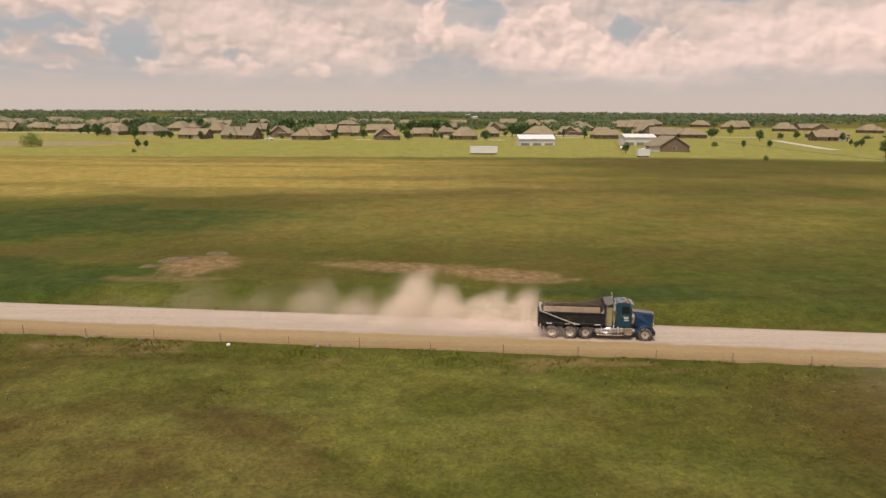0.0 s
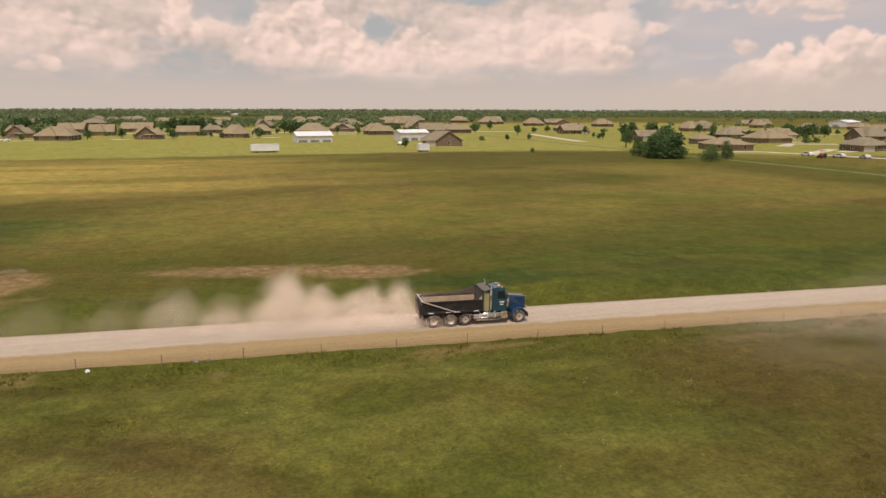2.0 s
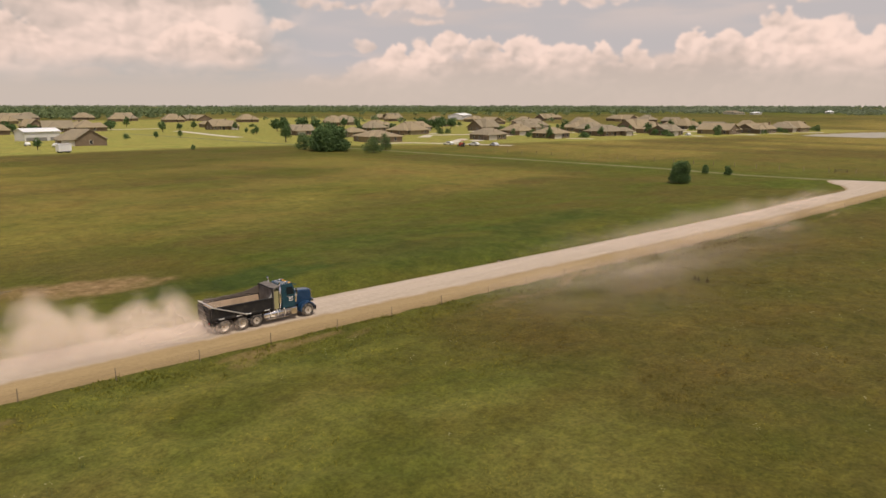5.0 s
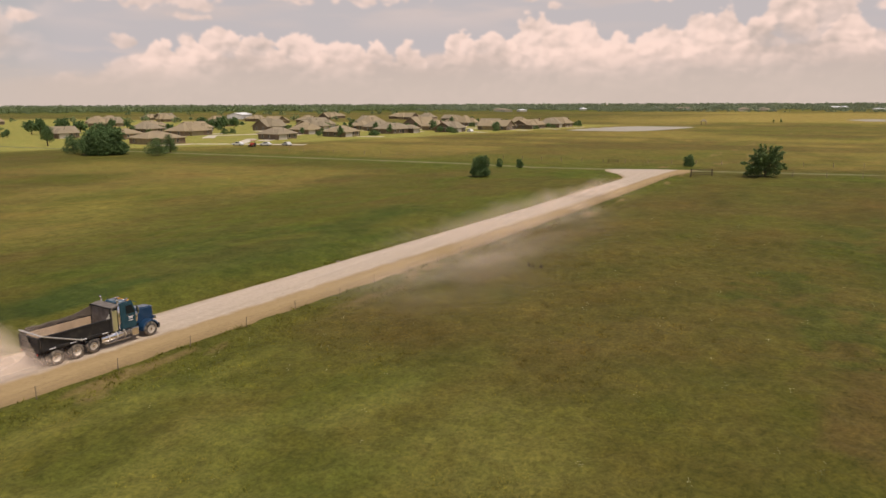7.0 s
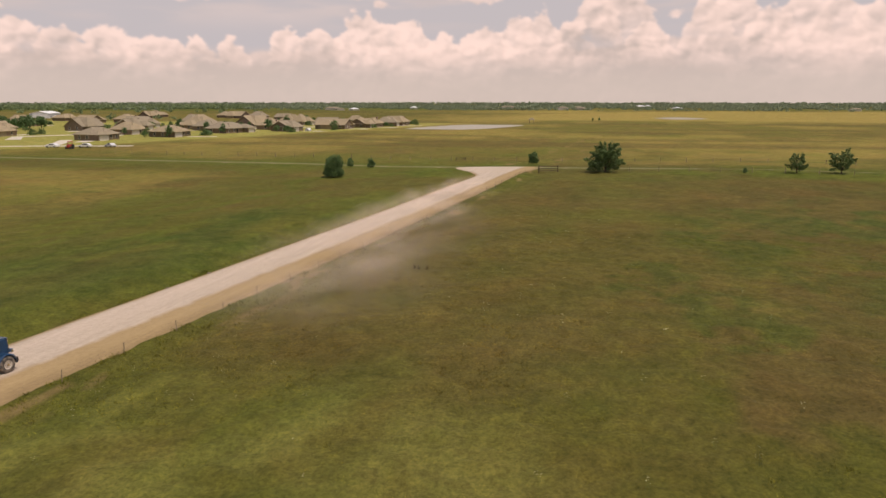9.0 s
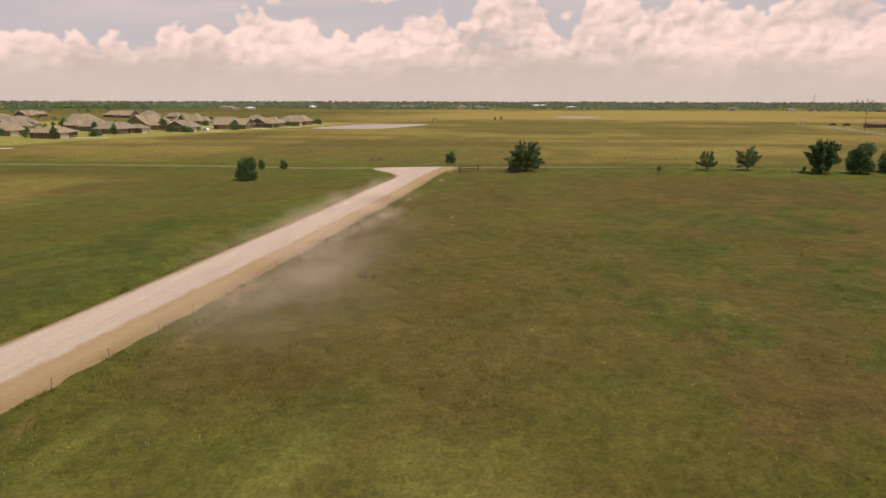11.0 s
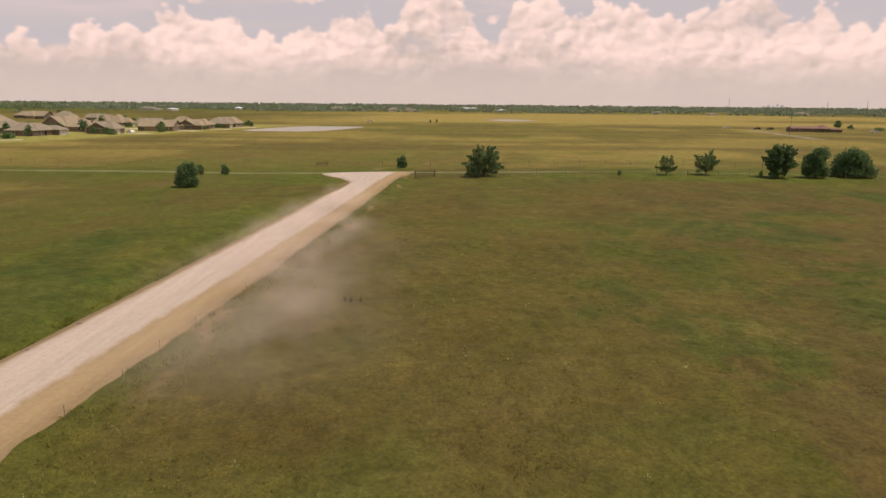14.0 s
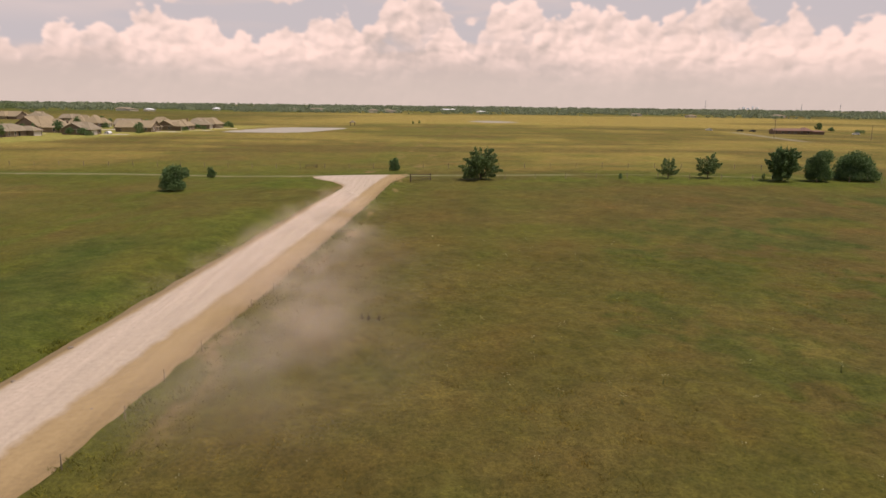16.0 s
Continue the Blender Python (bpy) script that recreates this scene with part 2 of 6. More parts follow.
M_WIRE = surface("rusty_wire", (0.16, 0.12, 0.09), 0.3, 8, 0.6, 0.7)
M_BRICK = surface("brown_brick", (0.195, 0.143, 0.095), 0.2, 2, 0.9, bump=0.4, second=(0.155, 0.112, 0.076))
M_BRICK_TAN = surface("tan_brick", (0.26, 0.185, 0.125), 0.2, 2, 0.9, bump=0.4, second=(0.21, 0.145, 0.10))
M_ROOF = surface("brown_shingle", (0.305, 0.240, 0.144), 0.08, 0.5, 0.9, bump=0.05, grain=0.06, second=(0.275, 0.215, 0.128))
M_ROOF_GREY = surface("grey_brown_shingle", (0.265, 0.217, 0.142), 0.08, 0.5, 0.9, bump=0.05, grain=0.06, second=(0.24, 0.196, 0.127))
M_WHITE = surface("white_painted_metal", (0.80, 0.79, 0.77), 0.06, 1.5, 0.45)
M_TRIM = surface("cream_trim", (0.62, 0.56, 0.47), 0.1, 2, 0.7)
M_PANE = surface("dark_window_glass", (0.03, 0.035, 0.04), 0.2, 1, 0.08)
M_DOOR = surface("garage_door_paint", (0.55, 0.50, 0.43), 0.1, 1.5, 0.6)
M_CONCRETE = surface("concrete", (0.56, 0.50, 0.40), 0.12, 0.6, 0.9, bump=0.2)


# ---------------------------------------------------------------- building helpers
def box(bm, lo, hi, bevel=0.0, segs=1):
    """A box between two corners, with rounded edges."""
    c, s = [(a + b) / 2 for a, b in zip(lo, hi)], [abs(b - a) for a, b in zip(lo, hi)]
    r = bmesh.ops.create_cube(bm, size=1, matrix=Matrix.LocRotScale(c, None, s))
    if bevel:
        edges = {e for v in r["verts"] for e in v.link_edges}
        bmesh.ops.bevel(bm, geom=list(edges), offset=bevel, segments=segs, affect="EDGES", profile=0.5)
    return r["verts"]


def tube(bm, a, b, r1, r2=None, segs=10, caps=True):
    a, b = Vector(a), Vector(b)
    m = Matrix.Translation((a + b) / 2) @ (b - a).to_track_quat("Z", "Y").to_matrix().to_4x4()
    return bmesh.ops.create_cone(bm, cap_ends=caps, segments=segs, radius1=r1, radius2=r1 if r2 is None else r2, depth=(b - a).length, matrix=m)["verts"]


def turned(bm, stops, segs=14):
    """One closed piece round an upright path of (x, y, z, radius)."""
    rings = [[bm.verts.new((x + r * math.cos(2 * math.pi * j / segs), y + r * math.sin(2 * math.pi * j / segs), z)) for j in range(segs)] for x, y, z, r in stops]
    for a, b in zip(rings, rings[1:]):
        for j in range(segs):
            bm.faces.new((a[j], a[(j + 1) % segs], b[(j + 1) % segs], b[j]))
    bm.faces.new(rings[0][::-1]), bm.faces.new(rings[-1])


def prism(bm, outline, y0, y1):
    """A flat outline in x and z, drawn out from y0 to y1."""
    a = [bm.verts.new((x, y0, z)) for x, z in outline]
    b = [bm.verts.new((x, y1, z)) for x, z in outline]
    n = len(a)
    bm.faces.new(a)
    bm.faces.new(b[::-1])
    for k in range(n):
        bm.faces.new((a[k], b[k], b[(k + 1) % n], a[(k + 1) % n]))
    bmesh.ops.recalc_face_normals(bm, faces=bm.faces[:])
    return a + b


def mesh_of(name, bm, material, soft=False):
    me = bpy.data.meshes.new(name)
    bmesh.ops.recalc_face_normals(bm, faces=bm.faces[:])
    bm.to_mesh(me)
    bm.free()
    me.materials.append(material)
    if soft:
        me.shade_smooth()
    return me


def part(name, bm, material, parent, label="", soft=False):
    ob = new(name, mesh_of(name, bm, material, soft))
    ob.parent = parent
    return tagged(ob, label)


def shared_part(name, me, parent, m):
    ob = new(name, me)
    ob.parent, ob.matrix_basis = parent, m
    return ob


def raw_mesh(name, verts, faces, material, soft=False):
    """A mesh from arrays: verts n x 3, faces n x 3 or n x 4."""
    me = bpy.data.meshes.new(name)
    verts, faces = np.asarray(verts, np.float32), np.asarray(faces, np.int32)
    k = faces.shape[1]
    me.vertices.add(len(verts))
    me.vertices.foreach_set("co", verts.ravel())
    me.loops.add(faces.size)
    me.loops.foreach_set("vertex_index", faces.ravel())
    me.polygons.add(len(faces))
    me.polygons.foreach_set("loop_start", np.arange(0, faces.size, k, dtype=np.int32))
    if soft:
        me.polygons.foreach_set("use_smooth", np.ones(len(faces), bool))
    me.update(calc_edges=True)
    me.materials.append(material)
    return me


def store(me, name, values):
    me.attributes.new(name, "FLOAT", "POINT").data.foreach_set("value", np.asarray(values, np.float32))


def grid_faces(nx, ny):
    i = np.arange(nx * ny).reshape(nx, ny)
    return np.stack([i[:-1, :-1], i[1:, :-1], i[1:, 1:], i[:-1, 1:]], -1).reshape(-1, 4)


# ---------------------------------------------------------------- sky backdrop
# cloud heads of the eastern row: azimuth, top, half width, all in degrees
ROW_HEADS = [(-43.0, 4.3, 1.3), (-45.0, 4.5, 1.5), (-47.2, 5.2, 1.9), (-49.8, 4.7, 1.6), (-52.6, 4.7, 2.2), (-56.2, 4.2, 1.9), (-58.4, 4.25, 1.2), (-60.9, 4.4, 0.9), (-65.0, 5.15, 1.2), (-67.6, 4.9, 1.9), (-70.6, 6.3, 2.2), (-72.6, 5.4, 1.5), (-74.3, 5.8, 1.6), (-76.8, 4.9, 1.6), (-80.2, 5.4, 1.9), (-82.6, 5.9, 1.7), (-84.3, 6.2, 1.5), (-86.6, 5.6, 1.6)]
ROW_HEADS_SOUTH = [(-88.2, 7.4, 1.9), (-90.4, 8.3, 2.2), (-92.2, 5.4, 1.8), (-96.4, 7.2, 1.5), (-98.0, 8.0, 1.9), (-100.6, 6.4, 1.8), (-102.5, 7.3, 2.0), (-104.8, 6.8, 1.6), (-107.4, 6.0, 1.9), (-109.6, 6.5, 1.7), (-111.2, 7.2, 1.8), (-113.3, 7.8, 2.0), (-115.4, 5.6, 1.7), (-117.2, 6.3, 1.6), (-119.4, 5.4, 1.6), (-121.8, 6.0, 1.9), (-124.6, 6.6, 2.4), (-129, 5.6, 3.2)]
# torn, flat-based pieces: azimuth, middle, half width, half height, brightness
HIGH_PIECES = [(-37.2, 7.3, 2.4, 0.75, 0.1), (-43.6, 7.2, 3.6, 0.85, 0.25), (-45.2, 6.15, 1.5, 0.36, 0.1), (-34.2, 5.6, 0.8, 0.5, 0.2), (-40.2, 4.4, 0.7, 0.5, 0.1), (-52.0, 7.9, 3.8, 0.95, 0.3), (-58.0, 8.0, 4.2, 1.05, 0.3), (-78.8, 7.6, 2.4, 0.7, 0.25), (-72.4, 7.0, 0.75, 0.36, 0.2), (-70.4, 7.7, 0.6, 0.3, 0.1), (-93.9, 6.2, 0.75, 0.5, 0.4), (-107.0, 8.2, 3.2, 0.5, 0.1), (-118.6, 8.2, 1.6, 0.5, 0.2)]
WEST_PIECES = [(25.5, 7.1, 4.6, 0.95, 0.25), (31.5, 6.6, 2.6, 0.8, 0.05), (26.3, 4.5, 2.3, 0.6, 0.2), (30.4, 3.8, 1.4, 0.5, 0.15), (21.4, 3.0, 1.4, 0.85, 0.2), (15.8, 3.1, 2.7, 0.85, 0.3), (17.2, 4.6, 2.8, 0.8, 0.1), (9.8, 2.8, 1.4, 0.7, 0.35), (10.4, 6.0, 3.6, 0.5, 0.25), (7.0, 5.0, 2.6, 0.6, 0.12), (27.3, 2.7, 0.9, 0.35, 0.0)]
# gaps torn in the overcast: azimuth, middle, half width, half height
GAPS = [(22.6, 4.6, 2.3, 2.1), (28.5, 5.6, 4.2, 0.55), (32.0, 4.9, 2.4, 0.7), (-2.6, 7.3, 2.5, 1.75), (-13.2, 5.7, 1.25, 1.55), (-21.6, 8.3, 2.0, 0.55), (-33.8, 7.3, 1.9, 1.8), (-36.5, 4.9, 3.4, 1.1)]


def sky_backdrop():
    """A far ring of sky: broken overcast over the suburb, a row of cumulus to the east, a hazy horizon."""
    az = np.concatenate([np.arange(-190, -132, 1.0), np.arange(-132, 40, 0.085), np.arange(40, 171, 1.0)])
    el = np.concatenate([np.arange(-0.4, 9.6, 0.075), np.arange(9.6, 16.1, 0.5)])
    A, E = np.meshgrid(az, el, indexing="ij")
    wx, wy = fbm(A / 1.9, E / 1.5, 5, 11) - 0.5, fbm(A / 1.7 + 31, E / 1.3, 5, 14) - 0.5
    lump = 0.6 * billows(A / 1.9 + 0.6 * wx, E / 1.35 + 0.6 * wy, 3, 21) + 0.4 * fbm(A / 0.9 + wx, E / 0.7 + wy, 4, 23) + 0.06
    lump_up = 0.6 * billows((A + 0.28) / 1.9 + 0.6 * wx, (E + 0.30) / 1.35 + 0.6 * wy, 3, 21) + 0.4 * fbm((A + 0.28) / 0.9 + wx, (E + 0.30) / 0.7 + wy, 4, 23) + 0.06
    relief = lump - lump_up
    ragged = fbm(A / 0.62 + 2 * wx, E / 0.45 + 2 * wy, 5, 27) - 0.5
    soft = fbm(A / 5.5 + 0.4 * wx, E / 2.0 + 0.4 * wy, 5, 33) - 0.5
    west = smooth(-38, -30, A)
    blue_west, blue_east = np.array([0.43, 0.49, 0.53]), np.array([0.565, 0.56, 0.60])
    mist = np.array([0.68, 0.59, 0.53])
    shade, bright = np.array([0.62, 0.525, 0.475]), np.array([1.16, 0.90, 0.80])
    col = blue_west * west[..., None] + blue_east * (1 - west[..., None])

    def lay(col, alpha, lit, span=slice(None)):
        own = shade + (bright - shade) * np.clip(lit, 0, 1)[..., None]
        col[span] = col[span] * (1 - alpha[..., None]) + own * alpha[..., None]

    # thin high cloud and the overcast with its gaps
    lay(col, 0.35 * smooth(-0.06, 0.16, fbm(A / 9, E / 1.6, 5, 55) - 0.5) * smooth(4.5, 7, E), 0.45 + soft)
    hole = 0 * A
    for c, m, rx, ry in GAPS:
        r2 = ((A - c + 2.2 * wx) / rx) ** 2 + ((E - m + 1.6 * wy) / ry) ** 2
        hole = np.maximum(hole, smooth(1.35, 0.45, r2 + 1.3 * (lump - 0.55)))
    cover = west * (1 - hole) * smooth(1.3, 4.0, E + 2.6 * soft + 1.2 * wx) * smooth(0.10, 0.32, soft + 0.42)
    lay(col, 0.9 * cover, 0.22 + 0.14 * smooth(18, 2, A) + 1.9 * soft + 0.9 * relief + 0.4 * (lump - 0.5) + 0.5 * smooth(0.02, 0.30, hole) * (1 - hole))

    def piece(c, m, rx, ry, glow, amount=0.8):
        span = slice(*np.searchsorted(az, (c - 1.6 * rx - 1, c + 1.6 * rx + 1)))
        a, e = A[span] - c + 1.8 * wx[span], E[span] - m + 1.0 * wy[span]
        v = e / ry
        r2 = (a / rx) ** 2 + np.where(v > 0, v, 1.5 * v) ** 2
        field = 0.8 - r2 + 1.8 * (lump[span] - 0.52) + 1.6 * soft[span] + 2.2 * ragged[span]
        alpha = amount * smooth(-0.1, 0.9, field)
        lay(col, alpha, 0.27 + glow + 0.18 * np.clip(v, -1, 1) + 1.3 * relief[span] + 0.5 * (lump[span] - 0.5), span)

    def head(c, top, half, base=2.1):
        """One rounded cloud head: lit crown and shoulders, a flat hazy base."""
        span = slice(*np.searchsorted(az, (c - 1.5 * half - 1, c + 1.5 * half + 1)))
        a, e = A[span] - c + 0.9 * wx[span], E[span] - base + 0.6 * wy[span]
        tall = top - base
        u, v = a / (half * 1.12), e / tall
        r = np.sqrt(u**2 * (0.75 + 0.35 * np.clip(v, 0, 1)) + np.clip(v, 0, None) ** 2)
        field = (1 - r) * min(tall, 1.6 * half) + 1.3 * (lump[span] - 0.54) + 1.0 * ragged[span]
        alpha = 0.92 * smooth(-0.02, 0.22, field) * smooth(-0.1, 0.7, v + 0.5 * soft[span] + 0.3 * wx[span])
        lit = 0.26 + 0.30 * np.clip(v, 0, 1.1) + 1.5 * relief[span] + 0.7 * (lump[span] - 0.5) + 0.5 * ragged[span] + 0.24 * np.exp(-np.clip(field, 0, 9) / 0.3) * smooth(0.2, 0.6, v) + 1.1 * soft[span]
        lay(col, alpha, lit, span)

    for c, m, rx, ry, glow in HIGH_PIECES + WEST_PIECES:
        piece(c, m, rx, ry, glow)
    # lower bodies that join the heads, then the heads from the tallest to the lowest
    body = np.interp(A, [-132, -120, -104, -92, -86, -78, -70, -62, -56, -47, -41, -38], [4.6, 4.5, 5.0, 4.6, 4.4, 4.0, 4.3, 3.6, 3.5, 3.7, 3.3, 2.0])
    lay(col, 0.85 * smooth(0, 0.5, body - E + 0.9 * (lump - 0.6) + 1.2 * soft) * (1 - west), 0.32 + 1.2 * relief + 1.3 * soft + 0.5 * ragged + 0.05 * (E - 3))
    for c, top, half in sorted(ROW_HEADS + ROW_HEADS_SOUTH, key=lambda h: -h[1]):
        head(c, top, half)
    for c, top, half in ((-8.2, 7.6, 2.9), (-5.6, 6.6, 1.8), (-10.8, 6.0, 1.9), (-28.0, 5.7, 2.4), (-30.6, 5.0, 1.8), (0.8, 7.7, 1.3), (-16.6, 5.6, 2.2)):
        head(c, top, half, 3.0)
    lay(col, 0.45 * smooth(0.0, 0.2, fbm(A / 3.5, E / 0.55, 4, 71) - 0.47) * smooth(4.2, 3.2, E) * smooth(1.4, 2.2, E), 0.34 + soft)
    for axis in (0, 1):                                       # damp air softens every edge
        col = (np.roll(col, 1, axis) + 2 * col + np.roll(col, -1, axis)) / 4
    haze = (smooth(3.6, 0.9, E) * 0.74 + 0.16) * smooth(12, 6, E)
    col = col * (1 - haze[..., None]) + mist * haze[..., None]
    R = 4700.0
    a, e = np.radians(A), np.radians(E)
    verts = np.stack([-R * np.sin(a), R * np.cos(a), 16 + R * np.tan(e)], -1).reshape(-1, 3)
    mat = bpy.data.materials.new("sky_glow")
    nt, nn, ll, p = nodes_of(mat)
    attr = nn.new("ShaderNodeAttribute")
    attr.attribute_name = "sky_colour"
    em = nn.new("ShaderNodeEmission")
    em.inputs["Strength"].default_value = SKY_GLOW
    ll.new(attr.outputs["Color"], em.inputs[0])
    ll.new(em.outputs[0], nn["Material Output"].inputs[0])
    me = raw_mesh("backdrop", verts, grid_faces(len(az), len(el)), mat, True)
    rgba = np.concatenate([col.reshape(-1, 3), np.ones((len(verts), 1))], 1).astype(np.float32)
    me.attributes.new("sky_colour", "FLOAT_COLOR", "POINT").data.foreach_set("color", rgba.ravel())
    tagged(new("backdrop", me), "hazy summer sky with banks of cumulus cloud", "sky", kind="structure")


SKY_GLOW = 1.0
sky_backdrop()


# ---------------------------------------------------------------- ground
def blob(x, y, cx, cy, rx, ry, seed, rough=0.9):
    d = ((x - cx) / rx) ** 2 + ((y - cy) / ry) ** 2
    return smooth(1.35, 0.55, d + rough * (fbm(x / (rx * 0.5), y / (ry * 0.5), 5, seed) - 0.5) * 2)


def field_masks(x, y):
    n1, n2 = fbm(x / 40, y / 26, 5, 3), fbm(x / 14, y / 9, 5, 5)
    side = y - road_y(x)                                    # > 0: beyond the road
    lush = 0.6 * smooth(0.40, 0.62, n1) * smooth(150, 60, np.abs(side))
    lush = np.maximum(lush, 0.5 * smooth(12, 4, np.abs(side - 9) + 10 * (n2 - 0.5)) * smooth(3, 5, side))
    lush = np.maximum(lush, 0.55 * smooth(16, 6, -side - 3 + 12 * (n2 - 0.5)) * smooth(2, 4, -side) * smooth(130, 60, x) * (0.2 + 0.8 * smooth(26, 4, x)))
    for cx, cy, rx, ry, seed in ((-62, 105, 32, 20, 61), (-45, 70, 22, 9, 62), (128, 57, 22, 9, 63), (118, 74, 12, 5, 65), (132, 12, 9, 24, 64), (132, -40, 7, 40, 66)):
        lush = np.maximum(lush, 1.0 * blob(x, y, cx, cy, rx, ry, seed))
    lush = np.maximum(lush, 0.45 * blob(x, y, 0, 30, 22, 8, 67))
    rows = smooth(0.48, 0.66, fbm(x / 55, (side + 0.04 * x) / 2.0, 3, 77)) * smooth(6, 12, side) * smooth(60, 35, side) * smooth(10, 30, x) * smooth(125, 100, x)
    lush = np.maximum(lush, 0.75 * rows)
    rust = 0.55 * smooth(0.50, 0.68, fbm(x / 30 + 7, y / 17, 5, 8)) * smooth(2.5, 8, np.abs(side))
    rust = np.maximum(rust, 0.9 * blob(x, y, -21, 29, 17, 11, 71))
    rust = np.maximum(rust, 0.45 * blob(x, y, 45, 18, 30, 12, 72))
    rust = np.maximum(rust, 0.5 * blob(x, y, 108, 10, 22, 26, 75))
    # dry golden grass: a wide band beyond the field and the pastures past the cross road
    gold = (0.55 + 0.45 * smooth(0.32, 0.52, fbm(x / 45, y / 9, 5, 23))) * smooth(132, 158, y + 40 * (n1 - 0.5)) * 0.9 * smooth(70, -40, x + 60 * (n1 - 0.5)) * smooth(262, 240, y)
    gold = np.maximum(gold, 0.30 * smooth(0.20, 0.60, fbm(x / 34, y / 18, 4, 27)) * smooth(82, 104, y) * smooth(160, 140, y) * smooth(-45, -20, x) * smooth(75, 35, x))
    gold = np.maximum(gold, 0.30 * smooth(0.20, 0.60, fbm(x / 38, y / 22, 4, 29)) * smooth(88, 108, y) * smooth(205, 180, y) * smooth(25, 55, x) * smooth(138, 120, x))
    past = smooth(6, 16, x - cross_x(y)) * smooth(260, 200, y)
    bands = smooth(0.5, 0.66, fbm(x / 22, y / 170, 4, 16))
    rust = np.maximum(rust, 0.75 * past * bands)
    gold = np.maximum(gold, past * (1 - 0.6 * bands) * (0.16 + 0.30 * smooth(0.42, 0.62, fbm(x / 60, y / 30, 5, 15))))
    gold = np.maximum(gold, (0.15 + 0.5 * smooth(100, 400, x) * smooth(260, 60, y)) * smooth(560, 640, np.hypot(x, y)) * smooth(0.4, 0.55, fbm(x / 220, y / 220, 4, 19)))
    # mown lots round the houses
    edge = np.interp(x, [-600, -150, 0, 110, 150, 200, 330, 420, 520], [245, 250, 262, 262, 250, 205, 165, 140, 120])
    lawn = 0.95 * smooth(-6, 10, y - edge + 12 * (n2 - 0.5)) * smooth(820, 700, y) * smooth(530, 480, x) * (1 - 0.1 * smooth(150, 220, x))
    lush = np.maximum(lush, 0.3 * smooth(-6, 10, y - edge) * smooth(150, 220, x) * smooth(530, 480, x) * smooth(420, 380, y))
    lawn = np.maximum(lawn, 0.22 * blob(x, y, -6, 30, 24, 17, 88, 0.7) * smooth(0.30, 0.55, fbm(x / 5, y / 4, 4, 89)))
    soil = np.maximum(blob(x, y + 0.27 * (x - 1), 1, 74.6, 14.5, 3.3, 81, 1.0) * (0.75 + 0.25 * smooth(0.36, 0.6, fbm(x / 3.5, y / 1.2, 4, 86))), 0.9 * blob(x, y, -26.5, 77, 4.0, 4.5, 82, 0.9))
    soil = np.maximum(soil, 0.5 * blob(x, y, -28, 70.5, 6, 1.6, 83))
    soil = np.maximum(soil, 0.55 * smooth(0.62, 0.7, fbm(x / 7, y / 1.6, 4, 84)) * smooth(8, 5, np.abs(side)) * smooth(3.2, 3.8, np.abs(side)))
    lot = smooth(1.15, 0.9, ((x - 438) / 46) ** 4 + ((y - 104 + 0.25 * (x - 438)) / 24) ** 4)
    lot = np.maximum(lot, 0.9 * blob(x, y, 705, -48, 40, 22, 91, 0.3))
    lot = np.maximum(lot, 0.6 * smooth(3.0, 1.5, np.abs((y + 163.5) + 0.16 * (x - 349))) * smooth(340, 352, x) * smooth(480, 470, x))
    gold = np.maximum(gold, 1.0 * smooth(1.3, 0.6, ((x + 200) / 66) ** 2 + ((y - 350) / 32) ** 2 + 0.8 * (n2 - 0.5)))
    lot = np.maximum(lot, 0.4 * smooth(1.2, 0.5, ((x + 205) / 60) ** 2 + ((y - 352) / 26) ** 2 + 0.8 * (n2 - 0.5)))
    lush = np.maximum(lush, 0.75 * smooth(14, 5, np.abs(x - cross_x(y) - 6) + 10 * (n2 - 0.5)) * smooth(240, 200, y))
    gold = gold * (1 - 0.45 * past * smooth(95, 15, x - cross_x(y)))
    gold = gold * (1 - 0.8 * smooth(14, 6, np.abs(x - cross_x(y) - 6)))
    deep = 0 * x
    for cx, cy, rx, ry, seed in ((-60, 107, 30, 17, 161), (-30, 112, 18, 8, 166), (-48, 71, 20, 8, 162), (20, 66, 12, 3, 168)):
        deep = np.maximum(deep, 0.95 * blob(x, y, cx, cy, rx, ry, seed, 1.1))
    for cx, cy, rx, ry, seed in ((50.5, -1.5, 4, 2.4, 169), (49, -7.5, 6, 4, 170), (46.5, 11.5, 9, 3.4, 171), (56, -14, 9, 6, 172), (36, 6, 9, 5, 173), (70, 4, 12, 5, 174), (45, 14, 4.5, 3, 175), (87, -3, 7, 9, 176), (107, -43, 8, 7, 177), (120, -32.5, 4, 4, 178)):
        deep = np.maximum(deep, 0.52 * blob(x, y, cx, cy, rx, ry, seed, 1.4) * smooth(0.32, 0.56, fbm(x / 2.6, y / 2.2, 4, seed + 9)))
    gold = np.maximum(gold, 0.16 * blob(x, y, 39.1, 3.4, 2.6, 1.8, 179, 1.2) * smooth(0.35, 0.6, fbm(x / 0.9, y / 0.9, 4, 188)))
    patches = smooth(0.1, 0.6, deep)
    reach, bearing = np.hypot(x, y), np.degrees(np.arctan2(-x, y))
    woodland = smooth(600, 680, reach) * smooth(-18, -12, bearing) + smooth(1180, 1350, reach)
    lush = np.maximum(lush, np.clip(woodland, 0, 1))
    gold, lawn = gold * (1 - 0.8 * np.clip(woodland, 0, 1)), lawn * (1 - 0.8 * np.clip(woodland, 0, 1))
    # real brown and green patches, with lens falloff painted in as extra darkening
    south = smooth(18, -8, y) * smooth(10, 30, x) * smooth(128, 108, x)
